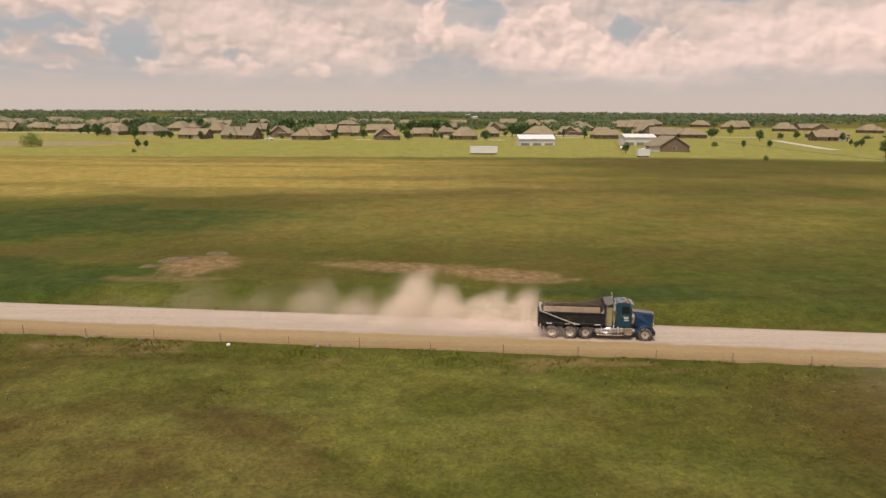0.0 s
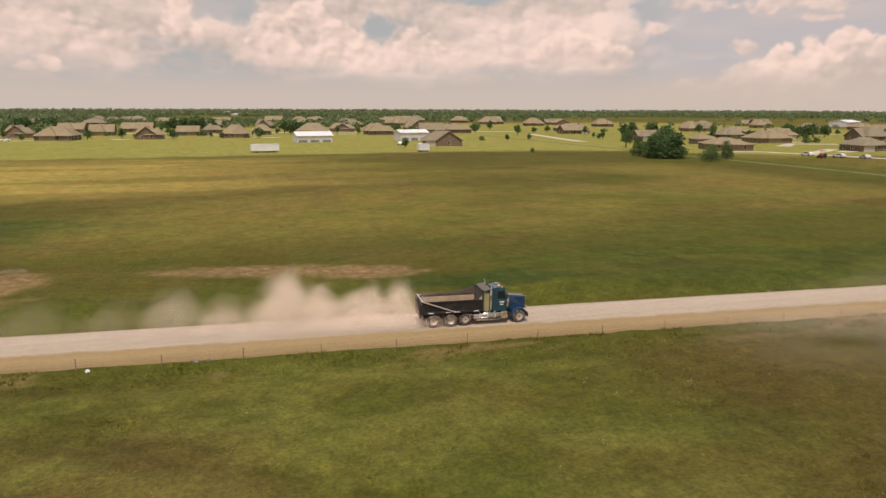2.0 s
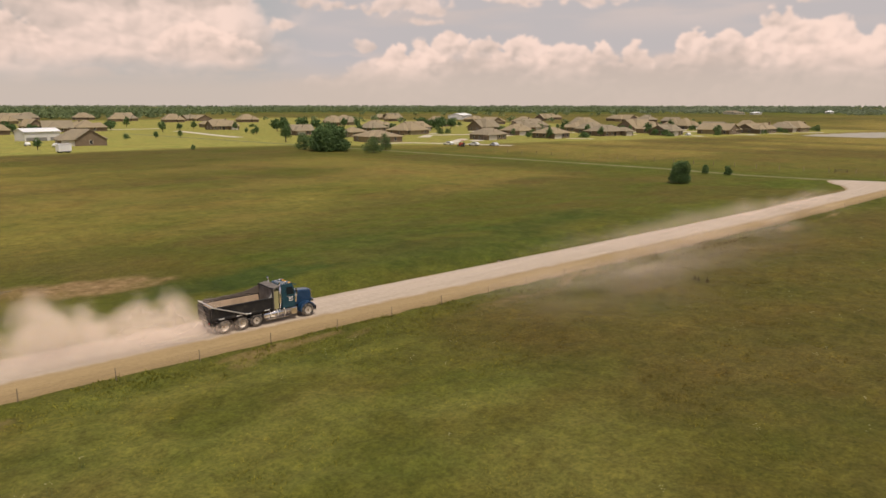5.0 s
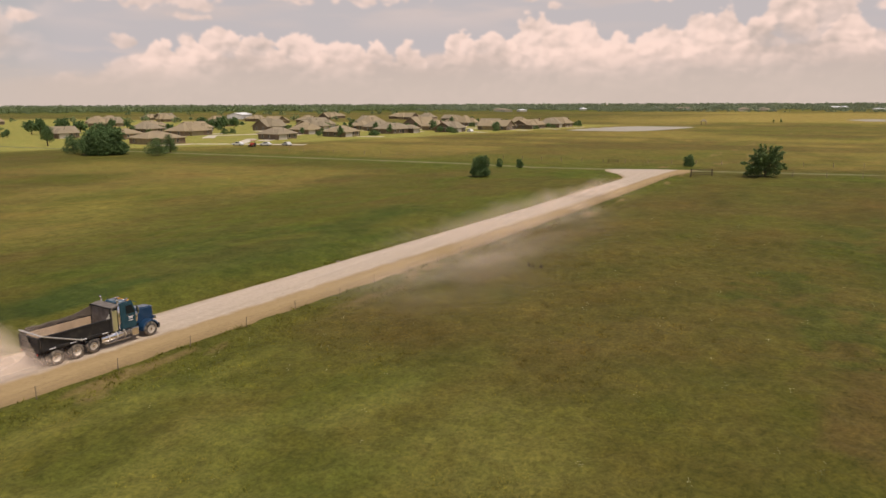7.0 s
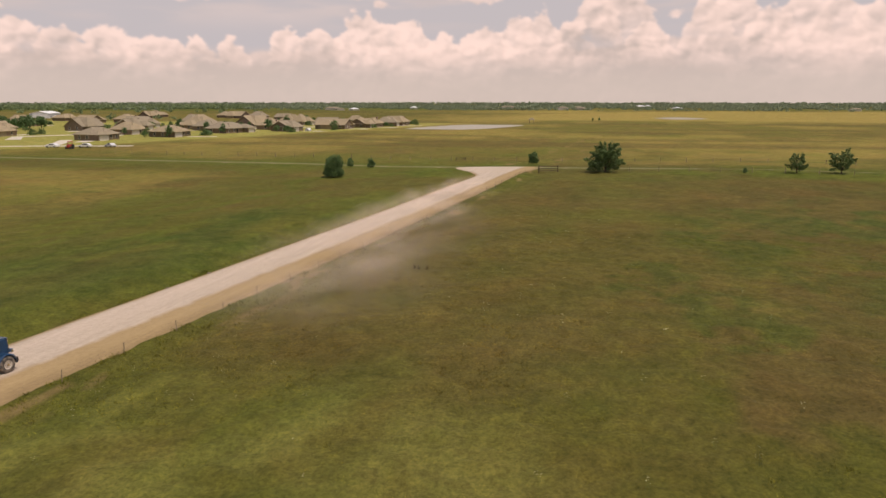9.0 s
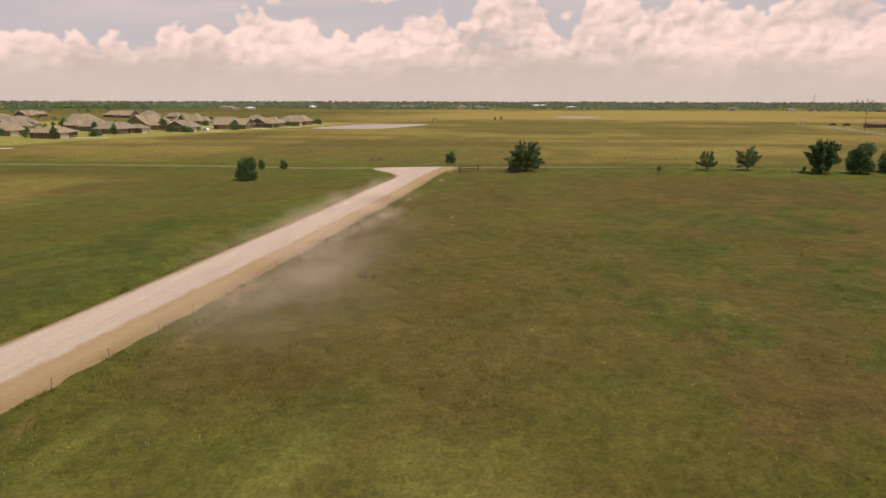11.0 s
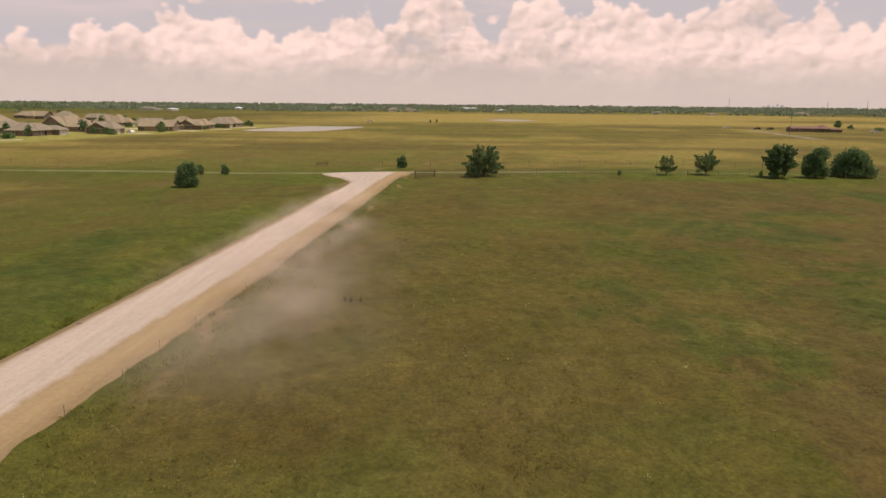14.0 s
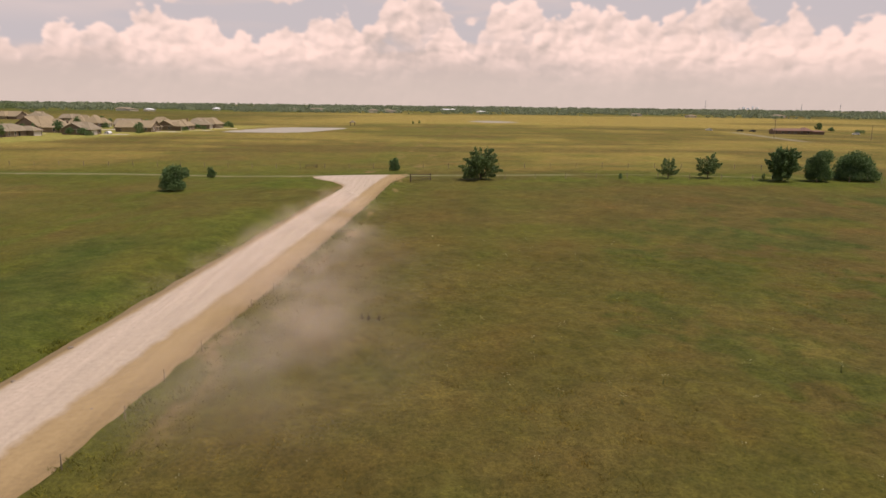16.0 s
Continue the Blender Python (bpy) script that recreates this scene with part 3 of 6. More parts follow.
    deep = np.maximum(deep, 0.7 * south * smooth(0.44, 0.60, fbm(x / 11, y / 8, 5, 143)))
    rust = np.maximum(rust, 0.85 * south * smooth(0.42, 0.56, fbm(x / 9 + 40, y / 7, 5, 147)))
    rust = np.maximum(rust, 0.85 * blob(x, y, 25, 2, 11, 8, 180, 1.2)) * (1 - 0.8 * patches)
    deep = np.maximum(deep, 0.55 * smooth(7, 11, side) * smooth(38, 20, side) * smooth(18, 40, x) * smooth(96, 70, x) * smooth(0.30, 0.55, fbm(x / 16, side / 5, 4, 151)))
    return {"deep": deep * (1 - soil), "lush": lush, "rust": rust * (1 - lawn), "gold": gold * (1 - lot), "lawn": lawn * (1 - lot) * (1 - 0.9 * smooth(0.2, 0.8, gold) * smooth(300, 315, y)), "soil": soil, "lot": lot}


def ground():
    def steps(close_lo, close_hi, close, lo, hi, fine, mid_lo, mid_hi, mid, reach):
        v = list(np.arange(lo, close_lo, fine)) + list(np.arange(close_lo, close_hi, close)) + list(np.arange(close_hi, hi, fine)) + list(np.arange(hi, mid_hi, mid))
        v = list(np.arange(mid_lo, lo, mid)) + v
        s = mid
        while v[-1] < reach:
            s *= 1.09
            v.append(v[-1] + s)
        s = mid
        while v[0] > -reach:
            s *= 1.09
            v.insert(0, v[0] - s)
        return np.array(v)

    xs = steps(-42, 72, 0.36, -80, 175, 1.1, -330, 520, 5.0, 4800)
    ys = steps(-16, 49, 0.36, -60, 120, 1.1, -260, 560, 4.0, 4800)
    X, Y = np.meshgrid(xs, ys, indexing="ij")
    x, y = X.ravel(), Y.ravel()
    side = np.abs(y - road_y(x))
    near = smooth(400, 200, np.hypot(x - 40, y - 40))
    rough = (fbm(x / 6, y / 6, 4, 41) - 0.5) * 0.30 * near * smooth(5, 9, side) * smooth(4, 8, np.abs(x - cross_x(y)))
    z = height(x, y) - bank_drop(x, y) + rough - 0.16 * near * smooth(4.6, 6.2, side) * smooth(9, 7, side) * (x < 140)
    close = smooth(85, 45, np.hypot(x - 14, y - 18)) * smooth(5, 7.5, side) * (y < 60)
    z = z + close * (0.20 * (billows(x / 1.5, y / 1.5, 2, 48) - 0.55) + 0.30 * (fbm(x / 1.1, y / 1.1, 3, 49) - 0.5)) * (0.5 + fbm(x / 9, y / 9, 3, 50))
    heap = 0.9 * np.exp(-(((x - 0.8) / 2.0) ** 2 + ((y - 73.4) / 1.3) ** 2)) * (0.6 + 0.8 * fbm(x / 0.8, y / 0.8, 3, 44))
    heap += 0.5 * np.exp(-(((x + 27) / 4.0) ** 2 + ((y - 78) / 3.0) ** 2)) * fbm(x / 1.5, y / 1.5, 3, 45)
    z = z + heap
    me = raw_mesh("ground", np.stack([x, y, z], -1), grid_faces(len(xs), len(ys)), M_GROUND, True)
    for name, values in field_masks(x, y).items():
        store(me, name, values)
    tagged(new("ground", me), "wide flat prairie of green and dry brown grass", "field", kind="structure")


ground()


def road():
    """The gravel road, widening where it meets the cross road."""
    xs = np.concatenate([np.arange(-1500, -100, 8.0), np.arange(-100, 152, 0.5)])
    us = np.concatenate([np.linspace(0, 0.68, 25), np.linspace(0.70, 1, 9)])
    X, U = np.meshgrid(xs, us, indexing="ij")
    crown_edge = 4.75 + 11.0 * smooth(124, 151, X) ** 2 + 0.35 * (fbm(X / 2.6, X * 0 + 5, 4, 52) - 0.5)
    near_edge = -3.65 - 2.0 * smooth(130, 150, X) ** 2 + 0.55 * (fbm(X / 2.2, X * 0, 4, 51) - 0.5)
    far_edge = crown_edge + (2.1 + 1.6 * (fbm(X / 4.5, X * 0 + 9, 4, 58) - 0.5)) * smooth(119, 98, X) + 0.2
    V = near_edge + (far_edge - near_edge) * U
    Y = road_y(X) + V
    W = np.clip((V - near_edge) / (crown_edge - near_edge), 0, 1)
    Z = height(X, Y) - bank_drop(X, Y) + 0.05 + 0.10 * (1 - (2 * W - 1) ** 2) - 0.025 * (np.exp(-((V - 2.3) / 0.35) ** 2) + np.exp(-((V - 0.3) / 0.35) ** 2))
    Z = np.where((U < 0.01) | (U > 0.99), height(X, Y) - bank_drop(X, Y) - 0.15, Z)
    me = raw_mesh("road", np.stack([X, Y, Z], -1).reshape(-1, 3), grid_faces(len(xs), len(us)), M_ROAD, True)
    across = np.where(V < 0.4, (V - near_edge) / (0.4 - near_edge) * 0.376, 0.376 + 0.404 * (V - 0.4) / (crown_edge - 0.4))
    store(me, "across", np.where(V > crown_edge, np.minimum(0.93, 0.78 + 0.16 * (V - crown_edge)), across).ravel())
    tagged(new("road", me), "pale dusty gravel road with tan earth shoulders", "road", kind="structure")

    ys = np.concatenate([np.arange(-600, -80, 10.0), np.arange(-80, 240, 1.0), np.arange(240, 420, 8.0)])
    us = np.linspace(-1, 1, 9)
    Y, U = np.meshgrid(ys, us, indexing="ij")
    X = cross_x(Y) + 4.5 + U * (1.7 + 0.7 * (fbm(Y / 5, U * 0, 4, 53) - 0.5)) * (0.25 + 0.75 * smooth(-14, 8, Y + 10 * (fbm(Y / 4, U * 0, 3, 57) - 0.5)))
    Z = height(X, Y) + 0.035 + 0.05 * (1 - U**2)
    Z = np.where(np.abs(U) > 0.99, height(X, Y) - 0.12, Z)
    me = raw_mesh("road_cross", np.stack([X, Y, Z], -1).reshape(-1, 3), grid_faces(len(ys), len(us)), M_TRACK, True)
    tagged(new("road_cross", me), "narrow pale lane with grassy edges crossing the field", "road", kind="structure")


road()


# ---------------------------------------------------------------- dump truck
def truck_materials():
    return {
        "blue": surface("truck_blue_paint", (0.010, 0.044, 0.102), 0.2, 2, 0.28, coat=0.6),
        "teal": surface("cab_blue_paint", (0.020, 0.066, 0.092), 0.25, 2, 0.25, coat=0.8),
        "black": surface("bed_black_paint", (0.012, 0.011, 0.011), 0.35, 2, 0.6, second=(0.040, 0.033, 0.027), spread=0.6),
        "frame": surface("chassis_black", (0.018, 0.017, 0.017), 0.3, 3, 0.7, second=(0.10, 0.08, 0.06), spread=0.62),
        "chrome": surface("polished_aluminium", (0.72, 0.70, 0.68), 0.08, 2, 0.22, 1.0),
        "tyre": surface("tyre_rubber", (0.035, 0.032, 0.030), 0.3, 4, 0.9, bump=0.4, second=(0.20, 0.165, 0.125), spread=0.46),
        "rim": surface("dusty_aluminium_rim", (0.66, 0.60, 0.51), 0.12, 4, 0.5, 0.25),
        "glass": surface("cab_glass", (0.015, 0.02, 0.022), 0.2, 1, 0.06),
        "wood": surface("pale_side_board", (0.52, 0.38, 0.25), 0.2, 2, 0.8, bump=0.3),
        "dirt": surface("dirty_bed_steel", (0.20, 0.135, 0.085), 0.35, 2, 0.8, second=(0.12, 0.085, 0.06)),
        "tarp": surface("rolled_mesh_tarp", (0.125, 0.10, 0.075), 0.3, 3, 0.9, bump=0.5),
        "inner": surface("dusty_grey_steel", (0.19, 0.165, 0.14), 0.25, 2, 0.75, second=(0.12, 0.10, 0.085)),
        "arm": surface("tarp_arm_steel", (0.60, 0.56, 0.50), 0.12, 2, 0.4, 0.4),
        "lamp": surface("lamp_lens", (0.75, 0.72, 0.66), 0.1, 3, 0.12),
        "amber": surface("amber_lens", (0.75, 0.35, 0.05), 0.1, 3, 0.2),
        "red": surface("red_reflector", (0.55, 0.03, 0.02), 0.1, 3, 0.25),
        "white": M_WHITE,
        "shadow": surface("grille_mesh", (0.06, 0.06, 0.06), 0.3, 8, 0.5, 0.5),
    }


def wheel_meshes(T, r, width, dished):
    """Tyre, rim and hub of one wheel, on the y axis; +y is the outer face."""
    ty = bmesh.new()
    prof = [(-0.5, 0.55), (-0.5, 0.90), (-0.36, 0.985), (-0.2, 1.0), (0.2, 1.0), (0.36, 0.985), (0.5, 0.90), (0.5, 0.55)]
    n = 28
    rings = [[ty.verts.new((r * q * math.cos(2 * math.pi * k / n), y * width, r * q * math.sin(2 * math.pi * k / n))) for k in range(n)] for y, q in prof]
    for a, b in zip(rings, rings[1:]):
        for k in range(n):
            ty.faces.new((a[k], a[(k + 1) % n], b[(k + 1) % n], b[k]))
    rm = bmesh.new()
    prof = [(0.46, 0.57), (0.40, 0.51), (0.15 if dished else 0.30, 0.43), (0.10 if dished else 0.34, 0.26), (0.12 if dished else 0.40, 0.2), (-0.3, 0.2)]
    rings = [[rm.verts.new((r * q * math.cos(2 * math.pi * k / n), y * width, r * q * math.sin(2 * math.pi * k / n))) for k in range(n)] for y, q in prof]
    for a, b in zip(rings, rings[1:]):
        for k in range(n):
            rm.faces.new((a[k], a[(k + 1) % n], b[(k + 1) % n], b[k]))
    back = [rm.verts.new((r * 0.57 * math.cos(2 * math.pi * k / n), -0.4 * width, r * 0.63 * math.sin(2 * math.pi * k / n))) for k in range(n)]
    rm.faces.new(back)
    y_hub = (0.16 if dished else 0.42) * width
    hb = bmesh.new()
    tube(hb, (0, y_hub - 0.08, 0), (0, y_hub + 0.05, 0), r * 0.19, r * 0.15, 16)
    for k in range(10):
        a = 2 * math.pi * k / 10
        p = Vector((r * 0.36 * math.cos(a), y_hub - 0.02, r * 0.36 * math.sin(a)))
        tube(hb, p, p + Vector((0, 0.05, 0)), 0.028, 0.022, 6)
    return mesh_of("tyre", ty, T["tyre"], True), mesh_of("rim", rm, T["rim"], True), mesh_of("hub", hb, T["chrome"])


def dump_truck(m):
    """x ahead, y to the left, origin on the ground under the front axle."""
    T = truck_materials()
    truck = new("dump_truck")
    tagged(truck, "blue conventional dump truck with empty black bed on gravel road", "truck")

    # chassis
    bm = bmesh.new()
    for s in (-1, 1):
        box(bm, (-8.1, s * 0.42 - 0.05, 0.78), (0.55, s * 0.42 + 0.05, 1.08), 0.01)
    for x in (-7.9, -6.5, -5.2, -3.6, -2.2, -0.7, 0.4):
        box(bm, (x - 0.06, -0.4, 0.82), (x + 0.06, 0.4, 1.02))
    for x in (0, -4.65, -5.87, -7.32):
        tube(bm, (x, -0.95, 0.53), (x, 0.95, 0.53), 0.09, segs=10)
    for x in (-5.87, -7.32):
        bmesh.ops.create_icosphere(bm, subdivisions=2, radius=0.27, matrix=Matrix.Translation((x, 0, 0.56)))
    part("chassis", bm, T["frame"], truck, "dusty black chassis frame")

    # wheels
    big, single = wheel_meshes(T, 0.54, 0.30, False), wheel_meshes(T, 0.54, 0.56, True)
    lift = wheel_meshes(T, 0.49, 0.32, False)
    for x, meshes, y, z in ((0, big, 1.02, 0.54), (-4.65, lift, 1.04, 0.56), (-5.87, single, 0.94, 0.54), (-7.32, single, 0.94, 0.54)):
        for s in (1, -1):
            w = new("wheel")
            w.parent, w.matrix_basis = truck, pose(x, s * y, z, 0, 0, 0 if s > 0 else 180)
            for nm, me in zip(("tyre", "rim", "hub"), meshes):
                shared_part(nm, me, w, Matrix())

    # bonnet, wings, grille
    bm = bmesh.new()
    outline = [(-1.18, 1.06), (0.60, 1.06), (0.64, 1.30), (0.64, 2.0), (0.55, 2.09), (-0.3, 2.17), (-1.18, 2.26)]
    vs = prism(bm, outline, -0.56, 0.56)
    for v in vs:
        if v.co.z > 1.9 and v.co.x > -1.1:
            v.co.y *= 0.88
    bmesh.ops.bevel(bm, geom=[e for e in bm.edges if abs(e.verts[0].co.y - e.verts[1].co.y) < 0.2 and min(v.co.z for v in e.verts) > 1.9], offset=0.09, segments=3, affect="EDGES")
    part("bonnet", bm, T["blue"], truck, "glossy blue bonnet")
    for s in (-1, 1):
        bm = bmesh.new()
        pts = []
        for k in range(13):
            a = radians(-12 + 200 * k / 12)
            pts.append((0.02 + 0.70 * math.cos(a), 0.60 + 0.66 * math.sin(a)))
        inner = [(0.02 + 0.62 * math.cos(radians(-12 + 200 * k / 12)), 0.60 + 0.58 * math.sin(radians(-12 + 200 * k / 12))) for k in range(13)]
        y0, y1 = s * 0.50, s * 1.17
        for i in range(12):
            quad = [pts[i], pts[i + 1], inner[i + 1], inner[i]]
            a = [bm.verts.new((x, y0, z)) for x, z in quad]
            b = [bm.verts.new((x, y1 - s * 0.05 * (j < 2), z)) for j, (x, z) in enumerate(quad)]
            bm.faces.new(a), bm.faces.new(b[::-1])
            for j in range(4):
                bm.faces.new((a[j], b[j], b[(j + 1) % 4], a[(j + 1) % 4]))
        bmesh.ops.remove_doubles(bm, verts=bm.verts[:], dist=0.002)
        part("wing", bm, T["blue"], truck)
        bm = bmesh.new()
        box(bm, (0.48, s * 0.62, 1.18), (0.66, s * 0.98, 1.42), 0.03, 2)
        hl = part("headlight", bm, T["chrome"], truck, "chrome headlight pod")
        for y in (0.71, 0.89):
            bm = bmesh.new()
            tube(bm, (0.655, s * y, 1.30), (0.69, s * y, 1.30), 0.075, 0.065, 14)
            part("lens", bm, T["lamp"], hl)
    bm = bmesh.new()
    for lo, hi in (((0.645, -0.52, 1.06), (0.72, -0.44, 2.06)), ((0.645, 0.44, 1.06), (0.72, 0.52, 2.06)), ((0.645, -0.52, 2.0), (0.72, 0.52, 2.08)), ((0.645, -0.52, 1.04), (0.72, 0.52, 1.12))):
        box(bm, lo, hi, 0.015)
    gr = part("grille", bm, T["chrome"], truck, "tall chrome grille surround")
    bm = bmesh.new()
    box(bm, (0.63, -0.45, 1.1), (0.66, 0.45, 2.02))
    part("mesh", bm, T["shadow"], gr)
    for k in range(9):
        bm = bmesh.new()
        y = -0.4 + 0.1 * k
        box(bm, (0.655, y - 0.015, 1.1), (0.70, y + 0.015, 2.02), 0.005)
        part("bar", bm, T["chrome"], gr)
    bm = bmesh.new()
    prism(bm, [(0.62, 0.46), (0.74, 0.46), (0.80, 0.60), (0.78, 0.84), (0.62, 0.86)], -1.16, 1.16)
    bmesh.ops.bevel(bm, geom=bm.edges[:], offset=0.02, segments=2, affect="EDGES")
    part("bumper", bm, T["frame"], truck, "dark front bumper")

    # cab
    bm = bmesh.new()
    outline = [(-2.28, 1.02), (-1.02, 1.02), (-1.02, 2.22), (-1.22, 2.94), (-1.42, 3.02), (-2.16, 3.02), (-2.28, 2.92)]
    vs = prism(bm, outline, -1.0, 1.0)
    for v in vs:
        if v.co.z > 2.5:
            v.co.y *= 0.92
    bmesh.ops.bevel(bm, geom=bm.edges[:], offset=0.06, segments=2, affect="EDGES")
    cab = part("cab", bm, T["teal"], truck, "dark blue cab body")
    for s in (-1, 1):
        bm = bmesh.new()
        vs = prism(bm, [(-1.92, 1.16), (-1.10, 1.16), (-1.12, 2.12), (-1.28, 2.80), (-1.92, 2.80)], s * 1.0, s * 1.03)
        for v in vs:
            if v.co.z > 2.5:
                v.co.y -= s * 0.065
        dr = part("door", bm, T["teal"], truck, "blue cab door with faded lettering")
        bm = bmesh.new()
        vs = prism(bm, [(-1.86, 2.14), (-1.17, 2.14), (-1.31, 2.74), (-1.86, 2.74)], s * 1.034, s * 1.05)
        for v in vs:
            v.co.y -= s * (0.006 if v.co.z < 2.5 else 0.062)
        part("window", bm, T["glass"], dr)
        bm = bmesh.new()
        for z, w in ((1.88, 0.42), (1.78, 0.30), (1.62, 0.36)):
            box(bm, (-1.5 - w / 2, s * 1.032, z - 0.025), (-1.5 + w / 2, s * 1.040, z + 0.025))
        part("lettering", bm, T["white"], dr, "pale bars of illegible lettering")
        bm = bmesh.new()
        box(bm, (-1.86, s * 1.03, 1.98), (-1.70, s * 1.07, 2.02), 0.008)
        part("handle", bm, T["chrome"], dr)
        # mirror
        bm = bmesh.new()
        box(bm, (-1.16, s * 1.24, 2.12), (-1.09, s * 1.44, 2.62), 0.02, 2)
        for z in (2.1, 2.64):
            tube(bm, (-1.14, s * 1.0, z), (-1.12, s * 1.36, z), 0.014, segs=6)
        part("mirror", bm, T["chrome"], truck, "chrome door mirror")
        # exhaust stack
        bm = bmesh.new()
        turned(bm, [(-2.44, s * 0.98, z, r) for z, r in ((1.1, 0.06), (1.48, 0.06), (1.52, 0.11), (2.84, 0.11), (2.88, 0.062), (3.25, 0.062))] + [(-2.52, s * 0.98, 3.42, 0.06)])
        st = part("exhaust_stack", bm, T["chrome"], truck, "polished vertical exhaust stack", True)
        bm = bmesh.new()
        tube(bm, (-2.515, s * 0.98, 3.40), (-2.53, s * 0.98, 3.45), 0.066, 0.064, 14)
        part("tip", bm, T["frame"], st)
        # air cleaner
        bm = bmesh.new()
        turned(bm, [(-0.98, s * 0.80, z, r) for z, r in ((1.34, 0.10), (1.42, 0.17), (2.05, 0.17), (2.13, 0.10))], 18)
        part("air_cleaner", bm, T["chrome"], truck, "chrome air cleaner canister", True)
        # fuel tank with steps
        bm = bmesh.new()
        tube(bm, (-3.95, s * 0.86, 0.76), (-1.62, s * 0.86, 0.76), 0.31, segs=24)
        tk = part("fuel_tank", bm, T["chrome"], truck, "long polished aluminium fuel tank", True)
        for x in (-3.4, -2.75, -2.1):
            bm = bmesh.new()
            tube(bm, (x - 0.04, s * 0.86, 0.76), (x + 0.04, s * 0.86, 0.76), 0.318, segs=24)
            part("strap", bm, T["rim"], tk)
        bm = bmesh.new()
        box(bm, (-3.8, s * 1.12, 0.40), (-1.7, s * 1.24, 0.46), 0.01)
        box(bm, (-2.5, s * 1.05, 0.98), (-1.7, s * 1.22, 1.02), 0.01)
        part("step", bm, T["chrome"], tk)
        bm = bmesh.new()
        box(bm, (-1.58, s * 0.62, 0.44), (-1.02, s * 1.16, 1.04), 0.05, 2)
        part("battery_box", bm, T["chrome"], truck, "chrome battery box with step")
    bm = bmesh.new()
    vs = prism(bm, [(-1.035, 2.28), (-1.015, 2.28), (-1.195, 2.90), (-1.215, 2.90)], -0.86, 0.86)
    part("windscreen", bm, T["glass"], truck, "dark raked windscreen")
    bm = bmesh.new()
    prism(bm, [(-1.20, 2.98), (-0.88, 2.84), (-0.88, 2.80), (-1.20, 2.92)], -0.9, 0.9)
    part("sun_visor", bm, T["teal"], truck)
    for y in (-0.7, -0.35, 0, 0.35, 0.7):
        bm = bmesh.new()
        box(bm, (-1.50, y - 0.05, 3.01), (-1.34, y + 0.05, 3.09), 0.02, 2)
        part("marker_light", bm, T["amber"], truck, "amber roof marker light")
    for y in (-0.5, 0.5):
        bm = bmesh.new()
        tube(bm, (-1.8, y, 3.09), (-1.3, y, 3.09), 0.03, 0.06, 12)
        box(bm, (-1.6, y - 0.03, 3.0), (-1.5, y + 0.03, 3.1))
        part("air_horn", bm, T["chrome"], truck, "chrome roof air horn", True)
    bm = bmesh.new()
    tube(bm, (-2.0, 0.85, 2.95), (-2.06, 0.9, 3.75), 0.012, 0.008, 6)
    bmesh.ops.create_icosphere(bm, subdivisions=1, radius=0.035, matrix=Matrix.Translation((-2.06, 0.9, 3.75)))
    part("antenna", bm, T["frame"], truck)

    # dump bed: floor, sides with top rail and ribs, high headboard with lip, tailgate
    bed = new("dump_bed")
    bed.parent = truck
    tagged(bed, "empty black steel dump bed, dusty inside")
    bm = bmesh.new()
    box(bm, (-8.25, -1.08, 1.16), (-3.15, 1.08, 1.26), 0.01)
    part("floor", bm, T["dirt"], bed, "dirt-stained bed floor")
    for s in (-1, 1):
        bm = bmesh.new()
        y0, y1 = s * 1.14, s * 1.20
        box(bm, (-8.25, y0, 1.20), (-3.15, y1, 2.08), 0.01)
        box(bm, (-8.25, s * 1.12, 1.16), (-3.15, s * 1.25, 1.34), 0.015)
        sd = part("side", bm, T["black"], bed, "black bed side with dusty streaks")
        bm = bmesh.new()
        box(bm, (-8.28, s * 1.10, 2.06), (-3.12, s * 1.25, 2.19), 0.02, 2)
        part("top_rail", bm, T["black"], sd)
        for x in (-8.15, -3.25):
            bm = bmesh.new()
            prism(bm, [(x - 0.09, 1.3), (x + 0.09, 1.3), (x + 0.07, 2.1), (x - 0.07, 2.1)], s * 1.19, s * 1.26)
            part("rib", bm, T["black"], sd)
        for x in (-7.55, -6.1, -5.35, -3.75):
            bm = bmesh.new()
            box(bm, (x - 0.22, s * 1.252, 1.22), (x + 0.22, s * 1.262, 1.29))
            part("reflector", bm, T["white"] if s < 0 else T["red"], sd, "pale reflective strip")
        bm = bmesh.new()
        box(bm, (-7.9, s * 1.085, 1.46), (-3.3, s * 1.135, 2.04), 0.01)
        part("liner_board", bm, T["wood"] if s > 0 else T["dirt"], bed, "pale wooden board lining the bed" if s > 0 else "")
        bm = bmesh.new()
        tube(bm, (-8.22, s * 1.32, 2.26), (-5.55, s * 1.32, 1.28), 0.045, segs=10)
        bmesh.ops.create_icosphere(bm, subdivisions=2, radius=0.09, matrix=Matrix.Translation((-5.55, s * 1.31, 1.28)))
        part("tarp_arm", bm, T["arm"], bed, "pale diagonal tarp arm")
    bm = bmesh.new()
    box(bm, (-8.30, -1.36, 2.24), (-8.18, 1.36, 2.31), 0.02)
    part("tarp_bar", bm, T["arm"], bed, "pale cross bar of the tarp")
    bm = bmesh.new()
    box(bm, (-3.20, -1.18, 1.2), (-3.12, 1.18, 2.82), 0.012)
    for y in (-1.16, -0.4, 0.4, 1.16):
        box(bm, (-3.13, y - 0.05, 1.2), (-3.06, y + 0.05, 2.8), 0.01)
    hd = part("headboard", bm, T["inner"], bed, "high dusty grey headboard")
    bm = bmesh.new()
